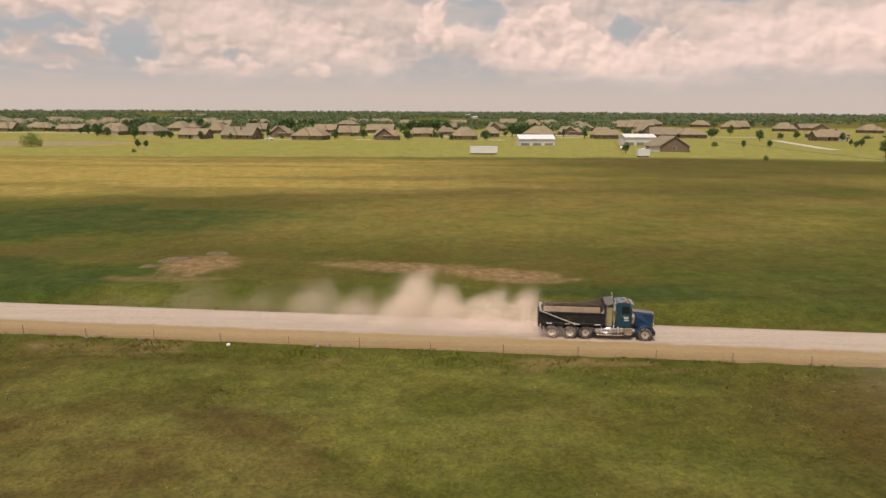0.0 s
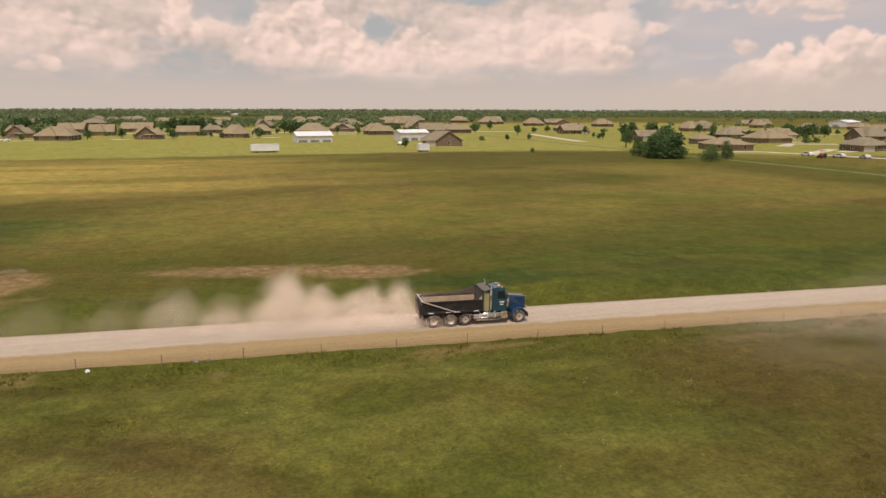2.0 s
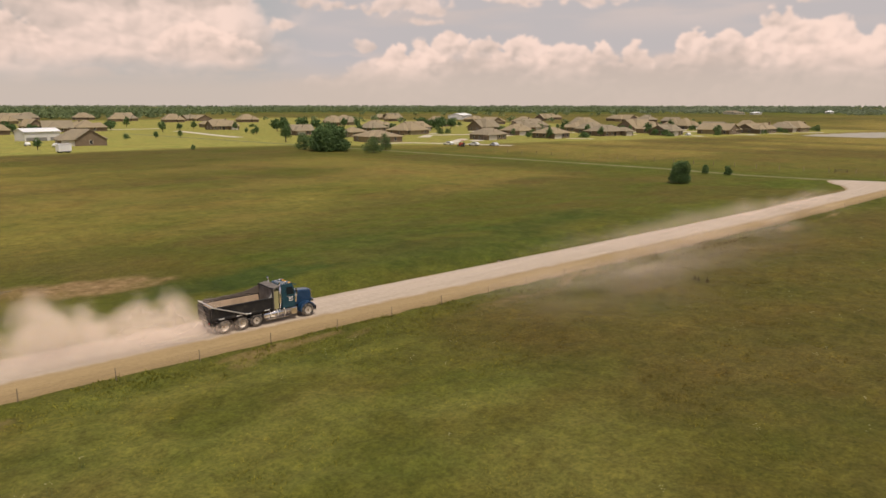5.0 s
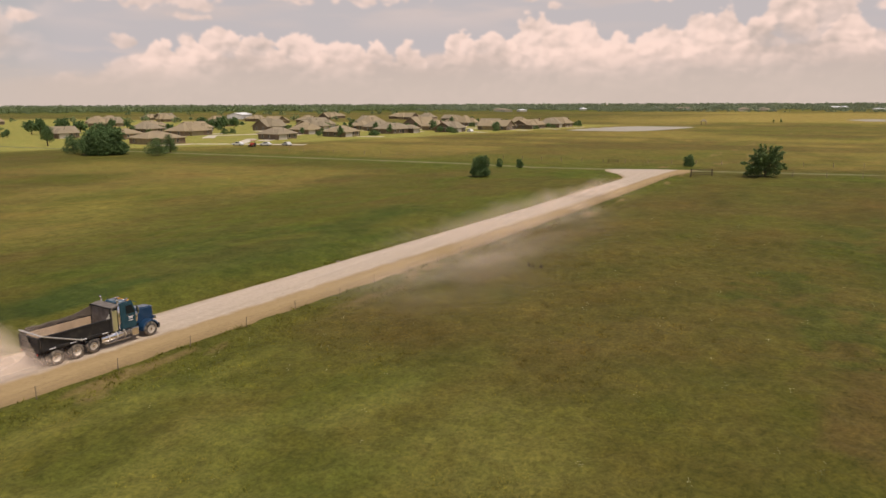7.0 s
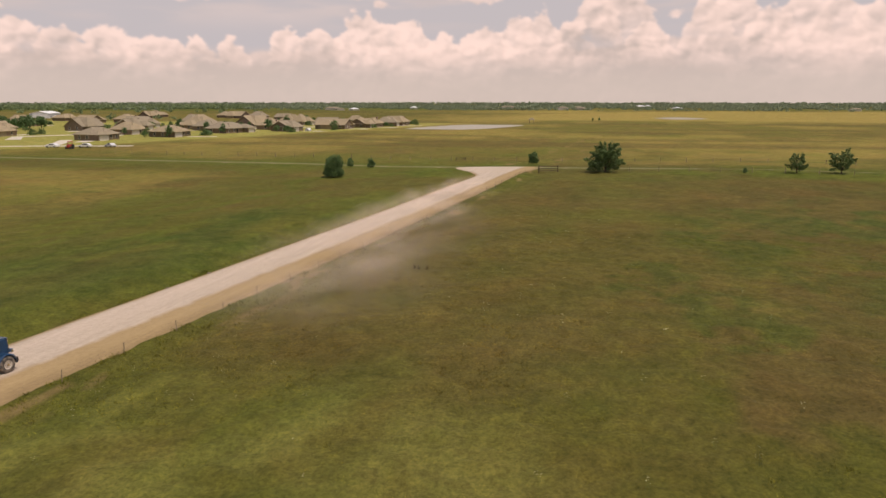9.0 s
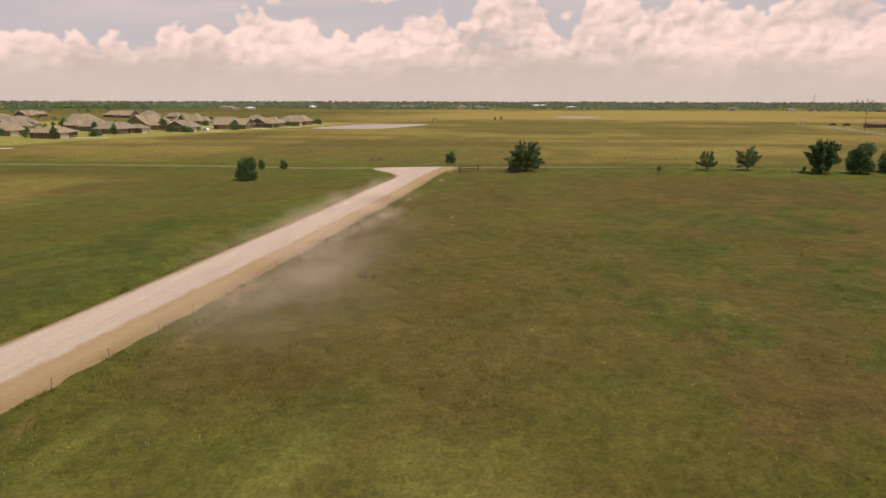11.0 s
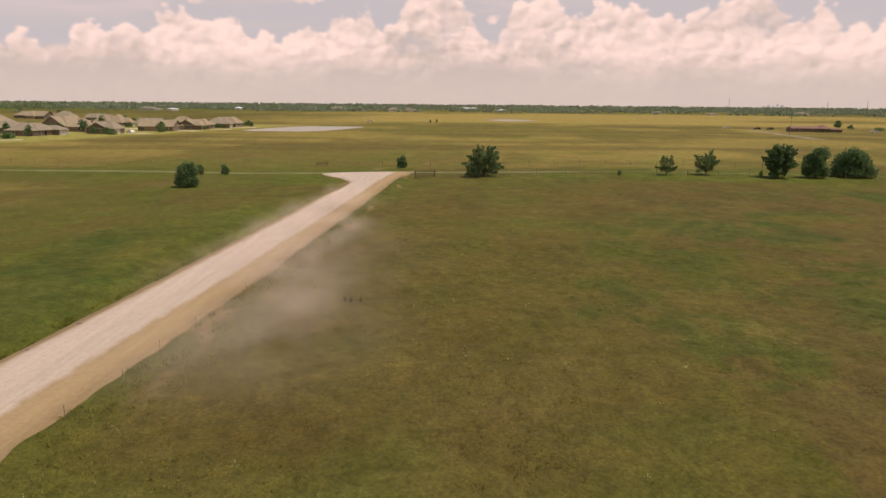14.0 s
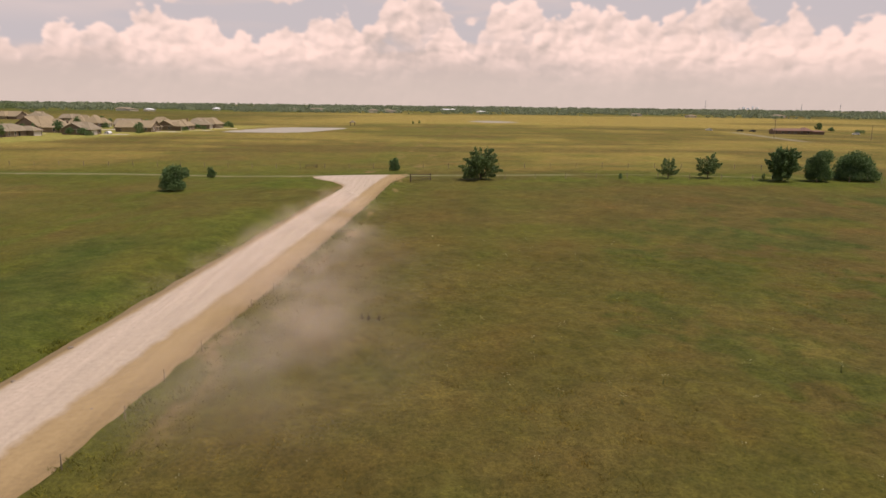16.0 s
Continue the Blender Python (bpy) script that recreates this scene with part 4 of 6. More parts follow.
    prism(bm, [(-3.24, 2.84), (-3.12, 2.92), (-2.50, 3.02), (-2.50, 2.95), (-3.1, 2.80)], -1.18, 1.18)
    part("cab_guard", bm, T["inner"], hd)
    bm = bmesh.new()
    for y in (-1.2, 1.16):
        box(bm, (-3.26, y, 2.05), (-3.10, y + 0.05, 2.93), 0.01)
    box(bm, (-3.27, -1.2, 2.86), (-3.19, 1.2, 2.95), 0.015)
    part("rim", bm, T["black"], hd, "black edge of the headboard")
    for s in (-1, 1):
        bm = bmesh.new()
        prism(bm, [(-3.2, 2.19), (-3.2, 2.62), (-3.36, 2.34), (-3.5, 2.19)], s * 1.13, s * 1.19)
        part("gusset", bm, T["arm"] if s < 0 else T["black"], hd)
    bm = bmesh.new()
    rings = []
    for k in range(11):
        x = -7.9 + 0.46 * k
        rings.append([bm.verts.new((x, 1.16 + 0.03 * math.sin(k * 2.1) + 0.10 * math.cos(j * math.pi / 4), 2.27 + 0.03 * math.cos(k * 1.7) + 0.10 * math.sin(j * math.pi / 4))) for j in range(8)])
    for a, b in zip(rings, rings[1:]):
        for j in range(8):
            bm.faces.new((a[j], a[(j + 1) % 8], b[(j + 1) % 8], b[j]))
    part("tarp_roll", bm, T["tarp"], bed, "bunched dark mesh tarp along the rail")
    bm = bmesh.new()
    prism(bm, [(-3.22, 2.12), (-3.22, 2.80), (-3.8, 2.66), (-4.6, 2.46), (-5.8, 2.38), (-8.0, 2.32), (-8.0, 2.12)], 1.08, 1.13)
    part("tarp_fold", bm, T["tarp"], bed)
    bm = bmesh.new()
    box(bm, (-8.36, -1.17, 1.12), (-8.27, 1.17, 2.12), 0.012)
    for z in (1.2, 1.64, 2.06):
        box(bm, (-8.42, -1.17, z - 0.06), (-8.34, 1.17, z + 0.06), 0.012)
    for y in (-1.1, 0, 1.1):
        box(bm, (-8.42, y - 0.06, 1.14), (-8.33, y + 0.06, 2.1), 0.012)
    tg = part("tailgate", bm, T["black"], bed, "ribbed black tailgate")
    for s in (-1, 1):
        bm = bmesh.new()
        tube(bm, (-8.40, s * 0.95, 0.98), (-8.44, s * 0.95, 0.98), 0.07, 0.06, 14)
        part("tail_light", bm, T["red"], truck, "round red tail light")
        bm = bmesh.new()
        box(bm, (-8.10, s * 0.72, 0.16), (-8.06, s * 1.18, 0.98), 0.01)
        part("mud_flap", bm, T["frame"], truck)
        bm = bmesh.new()
        box(bm, (-5.2, s * 0.72, 0.22), (-5.17, s * 1.18, 0.7), 0.006)
        part("mud_flap", bm, T["frame"], truck)
    bm = bmesh.new()
    box(bm, (-8.42, -1.05, 0.90), (-8.30, 1.05, 1.06), 0.015)
    part("rear_bar", bm, T["frame"], truck)
    bm = bmesh.new()
    tube(bm, (-3.35, 0, 0.95), (-3.25, 0, 1.3), 0.16, 0.13, 14)
    tube(bm, (-2.9, 0, 0.9), (-3.0, 0, 2.5), 0.11, 0.10, 14)
    part("hoist_cylinder", bm, T["chrome"], truck)
    bm = bmesh.new()
    box(bm, (-3.04, -1.08, 1.12), (-2.60, -0.55, 2.62), 0.03)
    part("tool_cabinet", bm, surface("greenish_steel", (0.34, 0.31, 0.15), 0.2, 2, 0.5), truck, "tall olive steel box behind the cab")
    truck.matrix_world = m @ Matrix.Scale(0.93, 4)
    return truck


TRUCK_X = 15.0
HEADING = math.degrees(math.atan(-0.105))
TRUCK_Y = float(road_y(TRUCK_X)) + 1.15
dump_truck(pose(TRUCK_X, TRUCK_Y, hz(TRUCK_X, TRUCK_Y) + 0.13, 0, 0, HEADING))


# ---------------------------------------------------------------- houses
def hip_roof(bm, x0, x1, y0, y1, z0, rise, over=0.7):
    """A hipped roof with a fascia, over a rectangle."""
    x0, x1, y0, y1 = x0 - over, x1 + over, y0 - over, y1 + over
    run = min(x1 - x0, y1 - y0) / 2
    if x1 - x0 >= y1 - y0:
        ridge = [(x0 + run * 0.92, (y0 + y1) / 2), (x1 - run * 0.92, (y0 + y1) / 2)]
    else:
        ridge = [((x0 + x1) / 2, y0 + run * 0.92), ((x0 + x1) / 2, y1 - run * 0.92)]
    lo = [bm.verts.new((x, y, z0 - 0.2)) for x, y in ((x0, y0), (x1, y0), (x1, y1), (x0, y1))]
    up = [bm.verts.new((x, y, z0)) for x, y in ((x0, y0), (x1, y0), (x1, y1), (x0, y1))]
    r = [bm.verts.new((*q, z0 + rise)) for q in ridge]
    bm.faces.new(lo[::-1])
    for k in range(4):
        bm.faces.new((lo[k], lo[(k + 1) % 4], up[(k + 1) % 4], up[k]))
    if x1 - x0 >= y1 - y0:
        bm.faces.new((up[0], up[1], r[1], r[0])), bm.faces.new((up[1], up[2], r[1]))
        bm.faces.new((up[2], up[3], r[0], r[1])), bm.faces.new((up[3], up[0], r[0]))
    else:
        bm.faces.new((up[0], up[1], r[0])), bm.faces.new((up[1], up[2], r[1], r[0]))
        bm.faces.new((up[2], up[3], r[1])), bm.faces.new((up[3], up[0], r[0], r[1]))


def gable_roof(bm, x0, x1, y0, y1, z0, rise, over=0.6):
    """Two sloping slabs that meet at a ridge along x."""
    ym = (y0 + y1) / 2
    x0, x1 = x0 - over, x1 + over
    drop = rise * over / (y1 - ym)
    for s, y in ((-1, y0 - over), (1, y1 + over)):
        v = [bm.verts.new(p) for p in ((x0, y, z0 - drop), (x1, y, z0 - drop), (x1, ym, z0 + rise), (x0, ym, z0 + rise))]
        w = [bm.verts.new((q.co.x, q.co.y, q.co.z + 0.2)) for q in v]
        bm.faces.new(v), bm.faces.new(w[::-1])
        for k in range(4):
            bm.faces.new((v[k], w[k], w[(k + 1) % 4], v[(k + 1) % 4]))


def window_meshes():
    fr = bmesh.new()
    for lo, hi in (((-0.65, -0.03, -0.75), (-0.55, 0.08, 0.75)), ((0.55, -0.03, -0.75), (0.65, 0.08, 0.75)), ((-0.55, -0.03, 0.65), (0.55, 0.08, 0.75)), ((-0.7, -0.10, -0.83), (0.7, 0.08, -0.73)), ((-0.55, -0.02, -0.03), (0.55, 0.06, 0.03))):
        box(fr, lo, hi)
    pn = bmesh.new()
    box(pn, (-0.55, 0.02, -0.73), (0.55, 0.05, 0.65))
    return mesh_of("frame", fr, M_TRIM), mesh_of("pane", pn, M_PANE)


W_FRAME, W_PANE = window_meshes()


def window(parent, m):
    w = shared_part("window", W_FRAME, parent, m)
    shared_part("pane", W_PANE, w, Matrix())
    return w


def gabled_front(root, c, wide, reach, eave, rise, brick, roof):
    """A wing whose brick gable looks to -y."""
    bm = bmesh.new()
    gable_roof(bm, 0, reach, -wide / 2, wide / 2, eave, rise, 0.5)
    bmesh.ops.rotate(bm, verts=bm.verts[:], matrix=Matrix.Rotation(radians(-90), 3, "Z"))
    bmesh.ops.translate(bm, verts=bm.verts[:], vec=(c, 0, 0))
    wing = part("gabled_wing", bm, roof, root)
    bm = bmesh.new()
    prism(bm, [(c - wide / 2, -0.3), (c + wide / 2, -0.3), (c + wide / 2, eave), (c, eave + rise - 0.05), (c - wide / 2, eave)], -reach, -reach + 0.4)
    part("gable", bm, brick, wing, "tan brick gable")
    window(wing, pose(c, -reach - 0.06, 1.45))


def house(x, y, w, h, turn, rng, label, detail=True):
    """A one-storey brick house with a steep hipped roof and a garage wing; its front looks to -y."""
    root = new("house")
    d = max(9.0, min(15.0, w * 0.68))
    w, eave = max(w, 10.0), 2.5
    hw, hd = w / 2 - 0.5, d / 2
    brick = rng.choice((M_BRICK, M_BRICK, M_BRICK_TAN))
    roof = rng.choice((M_ROOF, M_ROOF, M_ROOF_GREY))
    side = rng.choice((-1, 1))
    gx0, gx1 = (hw - 6.6, hw - 0.2) if side > 0 else (-hw + 0.2, -hw + 6.6)
    rise = max(2.3, (h - eave) * 0.88)
    w *= 0.88
    d *= 0.9
    hw, hd = w / 2 - 0.5, d / 2
    gx0, gx1 = (hw - 6.2, hw - 0.2) if side > 0 else (-hw + 0.2, -hw + 6.2)
    bm = bmesh.new()
    box(bm, (-hw, -hd, -0.3), (hw, hd, eave))
    box(bm, (gx0, -hd - 3.2, -0.3), (gx1, -hd + 0.01, eave - 0.02))
    part("wall", bm, brick, root)
    bm = bmesh.new()
    if rng.random() < 0.35:
        gable_roof(bm, -hw, hw, -hd, hd, eave, rise * 0.85)
        gb = bmesh.new()
        prism(gb, [(-hd, eave - 0.05), (hd, eave - 0.05), (0, eave + rise * 0.80)], -hw + 0.02, hw - 0.02)
        bmesh.ops.rotate(gb, verts=gb.verts[:], matrix=Matrix.Rotation(radians(90), 3, "Z"))
        part("gable", gb, brick, root)
    else:
        hip_roof(bm, -hw, hw, -hd, hd, eave, rise)
    part("roof", bm, roof, root, "brown shingled hipped roof")
    bm = bmesh.new()
    hip_roof(bm, gx0, gx1, -hd - 3.2, -hd + 5.5, eave - 0.04, rise * 0.66)
    part("wing_roof", bm, roof, root)
    if w > 13:
        bm = bmesh.new()
        c = -side * hw * rng.uniform(0.15, 0.4)
        hip_roof(bm, c - w * 0.2, c + w * 0.2, -hd + 0.3, hd + 1.6, eave - 0.02, rise * rng.uniform(0.75, 1.05))
        box(bm, (c - w * 0.2, hd - 0.4, -0.3), (c + w * 0.2, hd + 1.55, eave - 0.2))
        part("cross_roof", bm, roof, root)
    if detail and rng.random() < 0.2:
        bm = bmesh.new()
        cx = rng.uniform(-hw * 0.4, hw * 0.4)
        box(bm, (cx - 0.45, hd * 0.35, eave + 0.6), (cx + 0.45, hd * 0.35 + 0.7, eave + rise + 0.5), 0.04)
        part("chimney", bm, brick, root)
    if detail:
        bm = bmesh.new()
        box(bm, (gx0 + 0.7, -hd - 3.26, -0.02), (gx1 - 0.7, -hd - 3.19, 2.2))
        part("garage_door", bm, M_DOOR, root)
        fx = -side * hw * 0.12
        bm = bmesh.new()
        box(bm, (fx - 0.5, -hd - 0.06, 0.0), (fx + 0.5, -hd + 0.02, 2.1))
        part("front_door", bm, M_PANE, root)
        for k in (0.38, 0.78):
            window(root, pose(-side * hw * k, -hd - 0.06, 1.45))
        for k in (-0.7, -0.25, 0.2, 0.65):
            window(root, pose(hw * k, hd + 0.06, 1.45, 0, 0, 180))
        for k in (-0.45, 0.4):
            window(root, pose(hw + 0.06, hd * k, 1.45, 0, 0, 90))
            window(root, pose(-hw - 0.06, hd * k, 1.45, 0, 0, -90))
    if "gabled front" in label:
        gabled_front(root, hw * 0.30, w * 0.62, hd + 3.6, eave, rise * 0.98, brick, roof)
    tagged(root, label, "house", "suburb houses")
    root.matrix_world = pose(x, y, hz(x, y), 0, 0, turn)
    return root


# x, y, width, height, in rows as the streets run
STREET_WEST = [(-313, 526, 16, 7.6), (-300, 545, 26, 6.9), (-265, 522, 21, 6.2), (-213, 474, 23, 8.2), (-191, 477, 21, 8.4), (-202, 563, 24, 8.2), (-142, 418, 19, 6.6), (-155, 505, 15, 8.6), (-115, 415, 22, 8.2), (-139, 546, 18, 7.5), (-100, 450, 17, 8.0)]
STREET_MID = [(-75, 411, 21, 7.6), (-85, 529, 19, 7.3), (-61, 475, 16, 7.6), (-33, 417, 17, 7.8), (-46, 536, 23, 7.4), (-13, 463, 15, 6.6), (0, 495, 13, 7.4), (12, 422, 17, 7.9), (30, 469, 14, 6.9), (61, 465, 23, 7.8), (87, 509, 18, 7.0), (99, 451, 20, 7.9)]
STREET_EAST = [(143, 518, 17, 8.2), (140, 467, 19, 7.9), (157, 469, 22, 7.2), (229, 436, 20, 6.8), (198, 249, 22, 5.4), (216, 332, 15, 6.3), (221, 294, 10, 5.4), (262, 296, 23, 6.7), (316, 383, 18, 6.0), (249, 228, 17, 5.8), (335, 303, 20, 7.8)]
STREET_LANE = [(282, 215, 18, 5.6), (415, 279, 20, 8.2), (366, 255, 15, 5.7), (326, 210, 23, 5.9), (396, 231, 26, 8.6), (352, 189, 18, 6.2), (450, 224, 14, 8.0), (389, 176, 22, 6.8), (414, 166, 19, 6.3), (445, 160, 18, 6.2), (377, 384, 21, 8.2), (252, 479, 26, 6.2), (421, 162, 13, 6.4), (457, 155, 14, 7.0), (412, 324, 18, 7.2)]
STREET_BACK = [(300, 250, 17, 6.4), (352, 236, 18, 6.6), (372, 206, 16, 6.2), (430, 196, 17, 6.6), (425, 245, 18, 7.2), (468, 190, 16, 6.8), (345, 280, 18, 7.0), (300, 330, 17, 6.8), (380, 300, 19, 7.4), (470, 240, 18, 7.4), (275, 340, 17, 6.4), (480, 165, 15, 6.6), (440, 300, 18, 7.6)]
rng = random.Random(4)
for street in (STREET_WEST, STREET_MID, STREET_EAST, STREET_LANE, STREET_BACK):
    for hx, hy, hw_, hh in street:
        facing = rng.choice((174, 174, -6, 84)) + rng.uniform(-7, 7)
        house(hx, hy, hw_, hh, facing, rng, "brown brick one-storey house with steep hipped shingle roof")
house(97, 316, 21, 6.9, -14, random.Random(3), "brown brick house with a broad gabled front beside a workshop")
for k in range(17):
    bearing, away = radians(rng.uniform(36, 63)), 560 + 260 * (k + rng.random()) / 17
    u, v = away * math.sin(bearing), away * math.cos(bearing)
    if math.hypot(u - 585, v - 548) > 45:
        house(u, v, rng.uniform(15, 22), rng.uniform(6.2, 8.0), rng.choice((174, -6, 84)) + rng.uniform(-8, 8), rng, "distant brown house with hipped roof among trees", False)
for k in range(70):
    u, v = rng.uniform(-560, 360), rng.uniform(580, 900)
    house(u, v, rng.uniform(16, 24), rng.uniform(6.5, 8.5), rng.choice((174, -6, 84)) + rng.uniform(-8, 8), rng, "distant brown house with hipped roof among trees", False)


# ---------------------------------------------------------------- sheds, trailers and farm things
def metal_shed(x, y, w, d, eave, ridge, turn, label, openings=2):
    """A low-pitched metal building with ribbed roof and dark panels painted for its shaded bays."""
    root = new("metal_shed")
    bm = bmesh.new()
    hw, hd = w / 2, d / 2
    prism(bm, [(-hd, -0.2), (hd, -0.2), (hd, eave), (0, ridge - 0.1), (-hd, eave)], -hw, hw)
    bmesh.ops.rotate(bm, verts=bm.verts[:], matrix=Matrix.Rotation(radians(90), 3, "Z"))
    part("wall", bm, M_SHED_WALL, root)
    for s in (-1, 1):
        bm = bmesh.new()
        n, rows = 14, []
        for k in range(n):
            px_ = -hw - 0.4 + (w + 0.8) * k / n
            rows += [(px_, 0.0), (px_ + (w + 0.8) / n * 0.88, 0.0), (px_ + (w + 0.8) / n * 0.92, 0.06), (px_ + (w + 0.8) / n * 0.98, 0.06)]
        rows.append((hw + 0.4, 0.0))
        out = s * (hd + 0.5)
        drop = (ridge - eave) * (hd + 0.5) / hd
        lines = [[bm.verts.new((px_, 0, ridge + up)), bm.verts.new((px_, out, ridge - drop + up)), bm.verts.new((px_, out, ridge - drop - 0.08)), bm.verts.new((px_, 0, ridge - 0.08))] for px_, up in rows]
        for p_, q_ in zip(lines, lines[1:]):
            for j in range(4):
                bm.faces.new((p_[j], q_[j], q_[(j + 1) % 4], p_[(j + 1) % 4]))
        bm.faces.new(lines[0]), bm.faces.new(lines[-1][::-1])
        part("roof", bm, M_WHITE, root, "white ribbed metal roof")
    # low dark panels on the wall stand for the shade inside open bays
    for k in range(openings):
        cx = -hw + w * (k + 0.5) / openings
        bm = bmesh.new()
        box(bm, (cx - w * 0.12, -hd - 0.06, 0.0), (cx + w * 0.12, -hd + 0.02, eave * 0.36))
        part("dark_opening", bm, M_SHED_OPENING, root)
    tagged(root, label, "shed")
    root.matrix_world = pose(x, y, hz(x, y), 0, 0, turn)


M_SHED_WALL = surface("grey_metal_cladding", (0.64, 0.62, 0.59), 0.1, 1, 0.6)
M_SHED_OPENING = surface("shaded_opening_grey", (0.22, 0.21, 0.20), 0.15, 1, 0.7)
metal_shed(45, 359, 17.5, 9, 3.4, 5.2, 6, "long shed with white metal roof in mown grass", 3)
metal_shed(97, 366, 15.5, 10, 4.2, 5.6, 6, "white-roofed metal workshop beside a brown house", 3)
metal_shed(585, 548, 38, 16, 4.5, 6.5, 25, "large distant white-roofed metal barn", 2)


def box_trailer(x, y, w, d, h, turn, label):
    """A white box body on small wheels."""
    root = new("box_trailer")
    bm = bmesh.new()
    box(bm, (-w / 2, -d / 2, 0.55), (w / 2, d / 2, h - 0.12), 0.04)
    part("body", bm, M_WHITE, root, "white ribbed side panels")
    bm = bmesh.new()
    box(bm, (-w / 2 - 0.08, -d / 2 - 0.08, h - 0.14), (w / 2 + 0.08, d / 2 + 0.08, h), 0.05, 2)
    part("roof", bm, M_WHITE, root)
    n = max(3, int(w))
    for k in range(n + 1):
        bm = bmesh.new()
        px_ = -w / 2 + w * k / n
        box(bm, (px_ - 0.04, -d / 2 - 0.04, 0.55), (px_ + 0.04, -d / 2, h - 0.15))
        part("rib", bm, M_WHITE, root)
    bm = bmesh.new()
    box(bm, (-w / 2 + 0.2, -d / 2 + 0.3, 0.35), (w / 2 - 0.2, d / 2 - 0.3, 0.56))
    part("chassis", bm, M_DARK, root)
    for sx in (-w * 0.3, w * 0.3):
        for sy in (-d / 2 + 0.25, d / 2 - 0.25):
            bm = bmesh.new()
            tube(bm, (sx, sy - 0.12, 0.38), (sx, sy + 0.12, 0.38), 0.38, segs=14)
            part("wheel", bm, M_DARK, root)
    tagged(root, label, "trailer")
    root.matrix_world = pose(x, y, hz(x, y), 0, 0, turn)


M_DARK = surface("dark_rubber", (0.035, 0.033, 0.032), 0.3, 3, 0.85)
box_trailer(15.4, 280.5, 10.4, 2.6, 3.1, 5, "long white box trailer standing in the pasture")
box_trailer(73.8, 268.8, 4.2, 2.5, 3.0, 4, "small white box trailer beside a young tree")


def parked_car(x, y, turn, paint, label):
    root = new("parked_car")
    bm = bmesh.new()
    prism(bm, [(-2.2, 0.35), (2.2, 0.35), (2.25, 0.8), (1.1, 0.95), (0.5, 1.45), (-1.2, 1.48), (-1.9, 1.0), (-2.25, 0.9)], -0.88, 0.88)
    bmesh.ops.bevel(bm, geom=bm.edges[:], offset=0.07, segments=2, affect="EDGES")
    part("body", bm, paint, root)
    for s in (-1, 1):
        bm = bmesh.new()
        prism(bm, [(-1.5, 1.02), (0.75, 1.0), (0.4, 1.38), (-1.1, 1.40)], s * 0.87, s * 0.90)
        part("window", bm, M_PANE, root)
        for sx in (-1.35, 1.35):
            bm = bmesh.new()
            tube(bm, (sx, s * 0.72, 0.33), (sx, s * 0.92, 0.33), 0.33, segs=14)
            part("wheel", bm, M_DARK, root)
    tagged(root, label, "car")
    root.matrix_world = pose(x, y, hz(x, y), 0, 0, turn)


M_SILVER = surface("silver_paint", (0.62, 0.62, 0.63), 0.05, 1, 0.3, coat=0.5)
for cx_, cy_, ct, pm, cl in ((202.5, 196.5, 100, M_WHITE, "white pickup parked on the driveway"), (206, 189, 70, M_SILVER, "silver car parked on the driveway"), (199, 207, 95, M_WHITE, "white car beside the driveway"), (79, 322, 80, M_WHITE, "white car parked by the workshop"), (85, 306, 20, M_WHITE, "white car parked by the brown house"), (-97, 406, 10, M_WHITE, "white car in front of a house"), (355, 178, 50, M_WHITE, "white car near the houses"), (506, -180, 70, M_WHITE, "white car on the dry pasture"), (450, -252.5, 60, M_WHITE, "white van beside a farm track"), (490, -195, 80, M_DARK, "dark pickup parked near the farm building"), (488, -203, 100, M_DARK, "dark car parked near the farm building")):
    parked_car(cx_, cy_, ct, pm, cl)


def tractor(x, y, turn):
    red = surface("red_tractor_paint", (0.42, 0.05, 0.025), 0.2, 2, 0.5)
    root = new("tractor")
    bm = bmesh.new()
    prism(bm, [(-0.3, 0.7), (1.7, 0.6), (1.75, 1.35), (0.2, 1.5), (-0.3, 1.5)], -0.38, 0.38)
    bmesh.ops.bevel(bm, geom=bm.edges[:], offset=0.06, segments=2, affect="EDGES")
    part("bonnet", bm, red, root)
    bm = bmesh.new()
    box(bm, (-1.3, -0.6, 0.9), (-0.2, 0.6, 1.5), 0.08)
    box(bm, (-1.35, -0.75, 2.45), (0.0, 0.75, 2.6), 0.05)
    for px_ in (-1.25, -0.1):
        for s in (-1, 1):
            tube(bm, (px_, s * 0.62, 1.4), (px_, s * 0.66, 2.5), 0.05, segs=6)
    part("cab", bm, red, root)
    for sx, r, w in ((-0.9, 0.8, 0.42), (1.3, 0.48, 0.28)):
        for s in (-1, 1):
            bm = bmesh.new()
            tube(bm, (sx, s * 0.75 - w / 2, r), (sx, s * 0.75 + w / 2, r), r, segs=18)
            part("wheel", bm, M_DARK, root)
    tagged(root, "small red tractor parked at the field edge", "tractor")
    root.matrix_world = pose(x, y, hz(x, y), 0, 0, turn)


tractor(194.6, 196.2, 200)


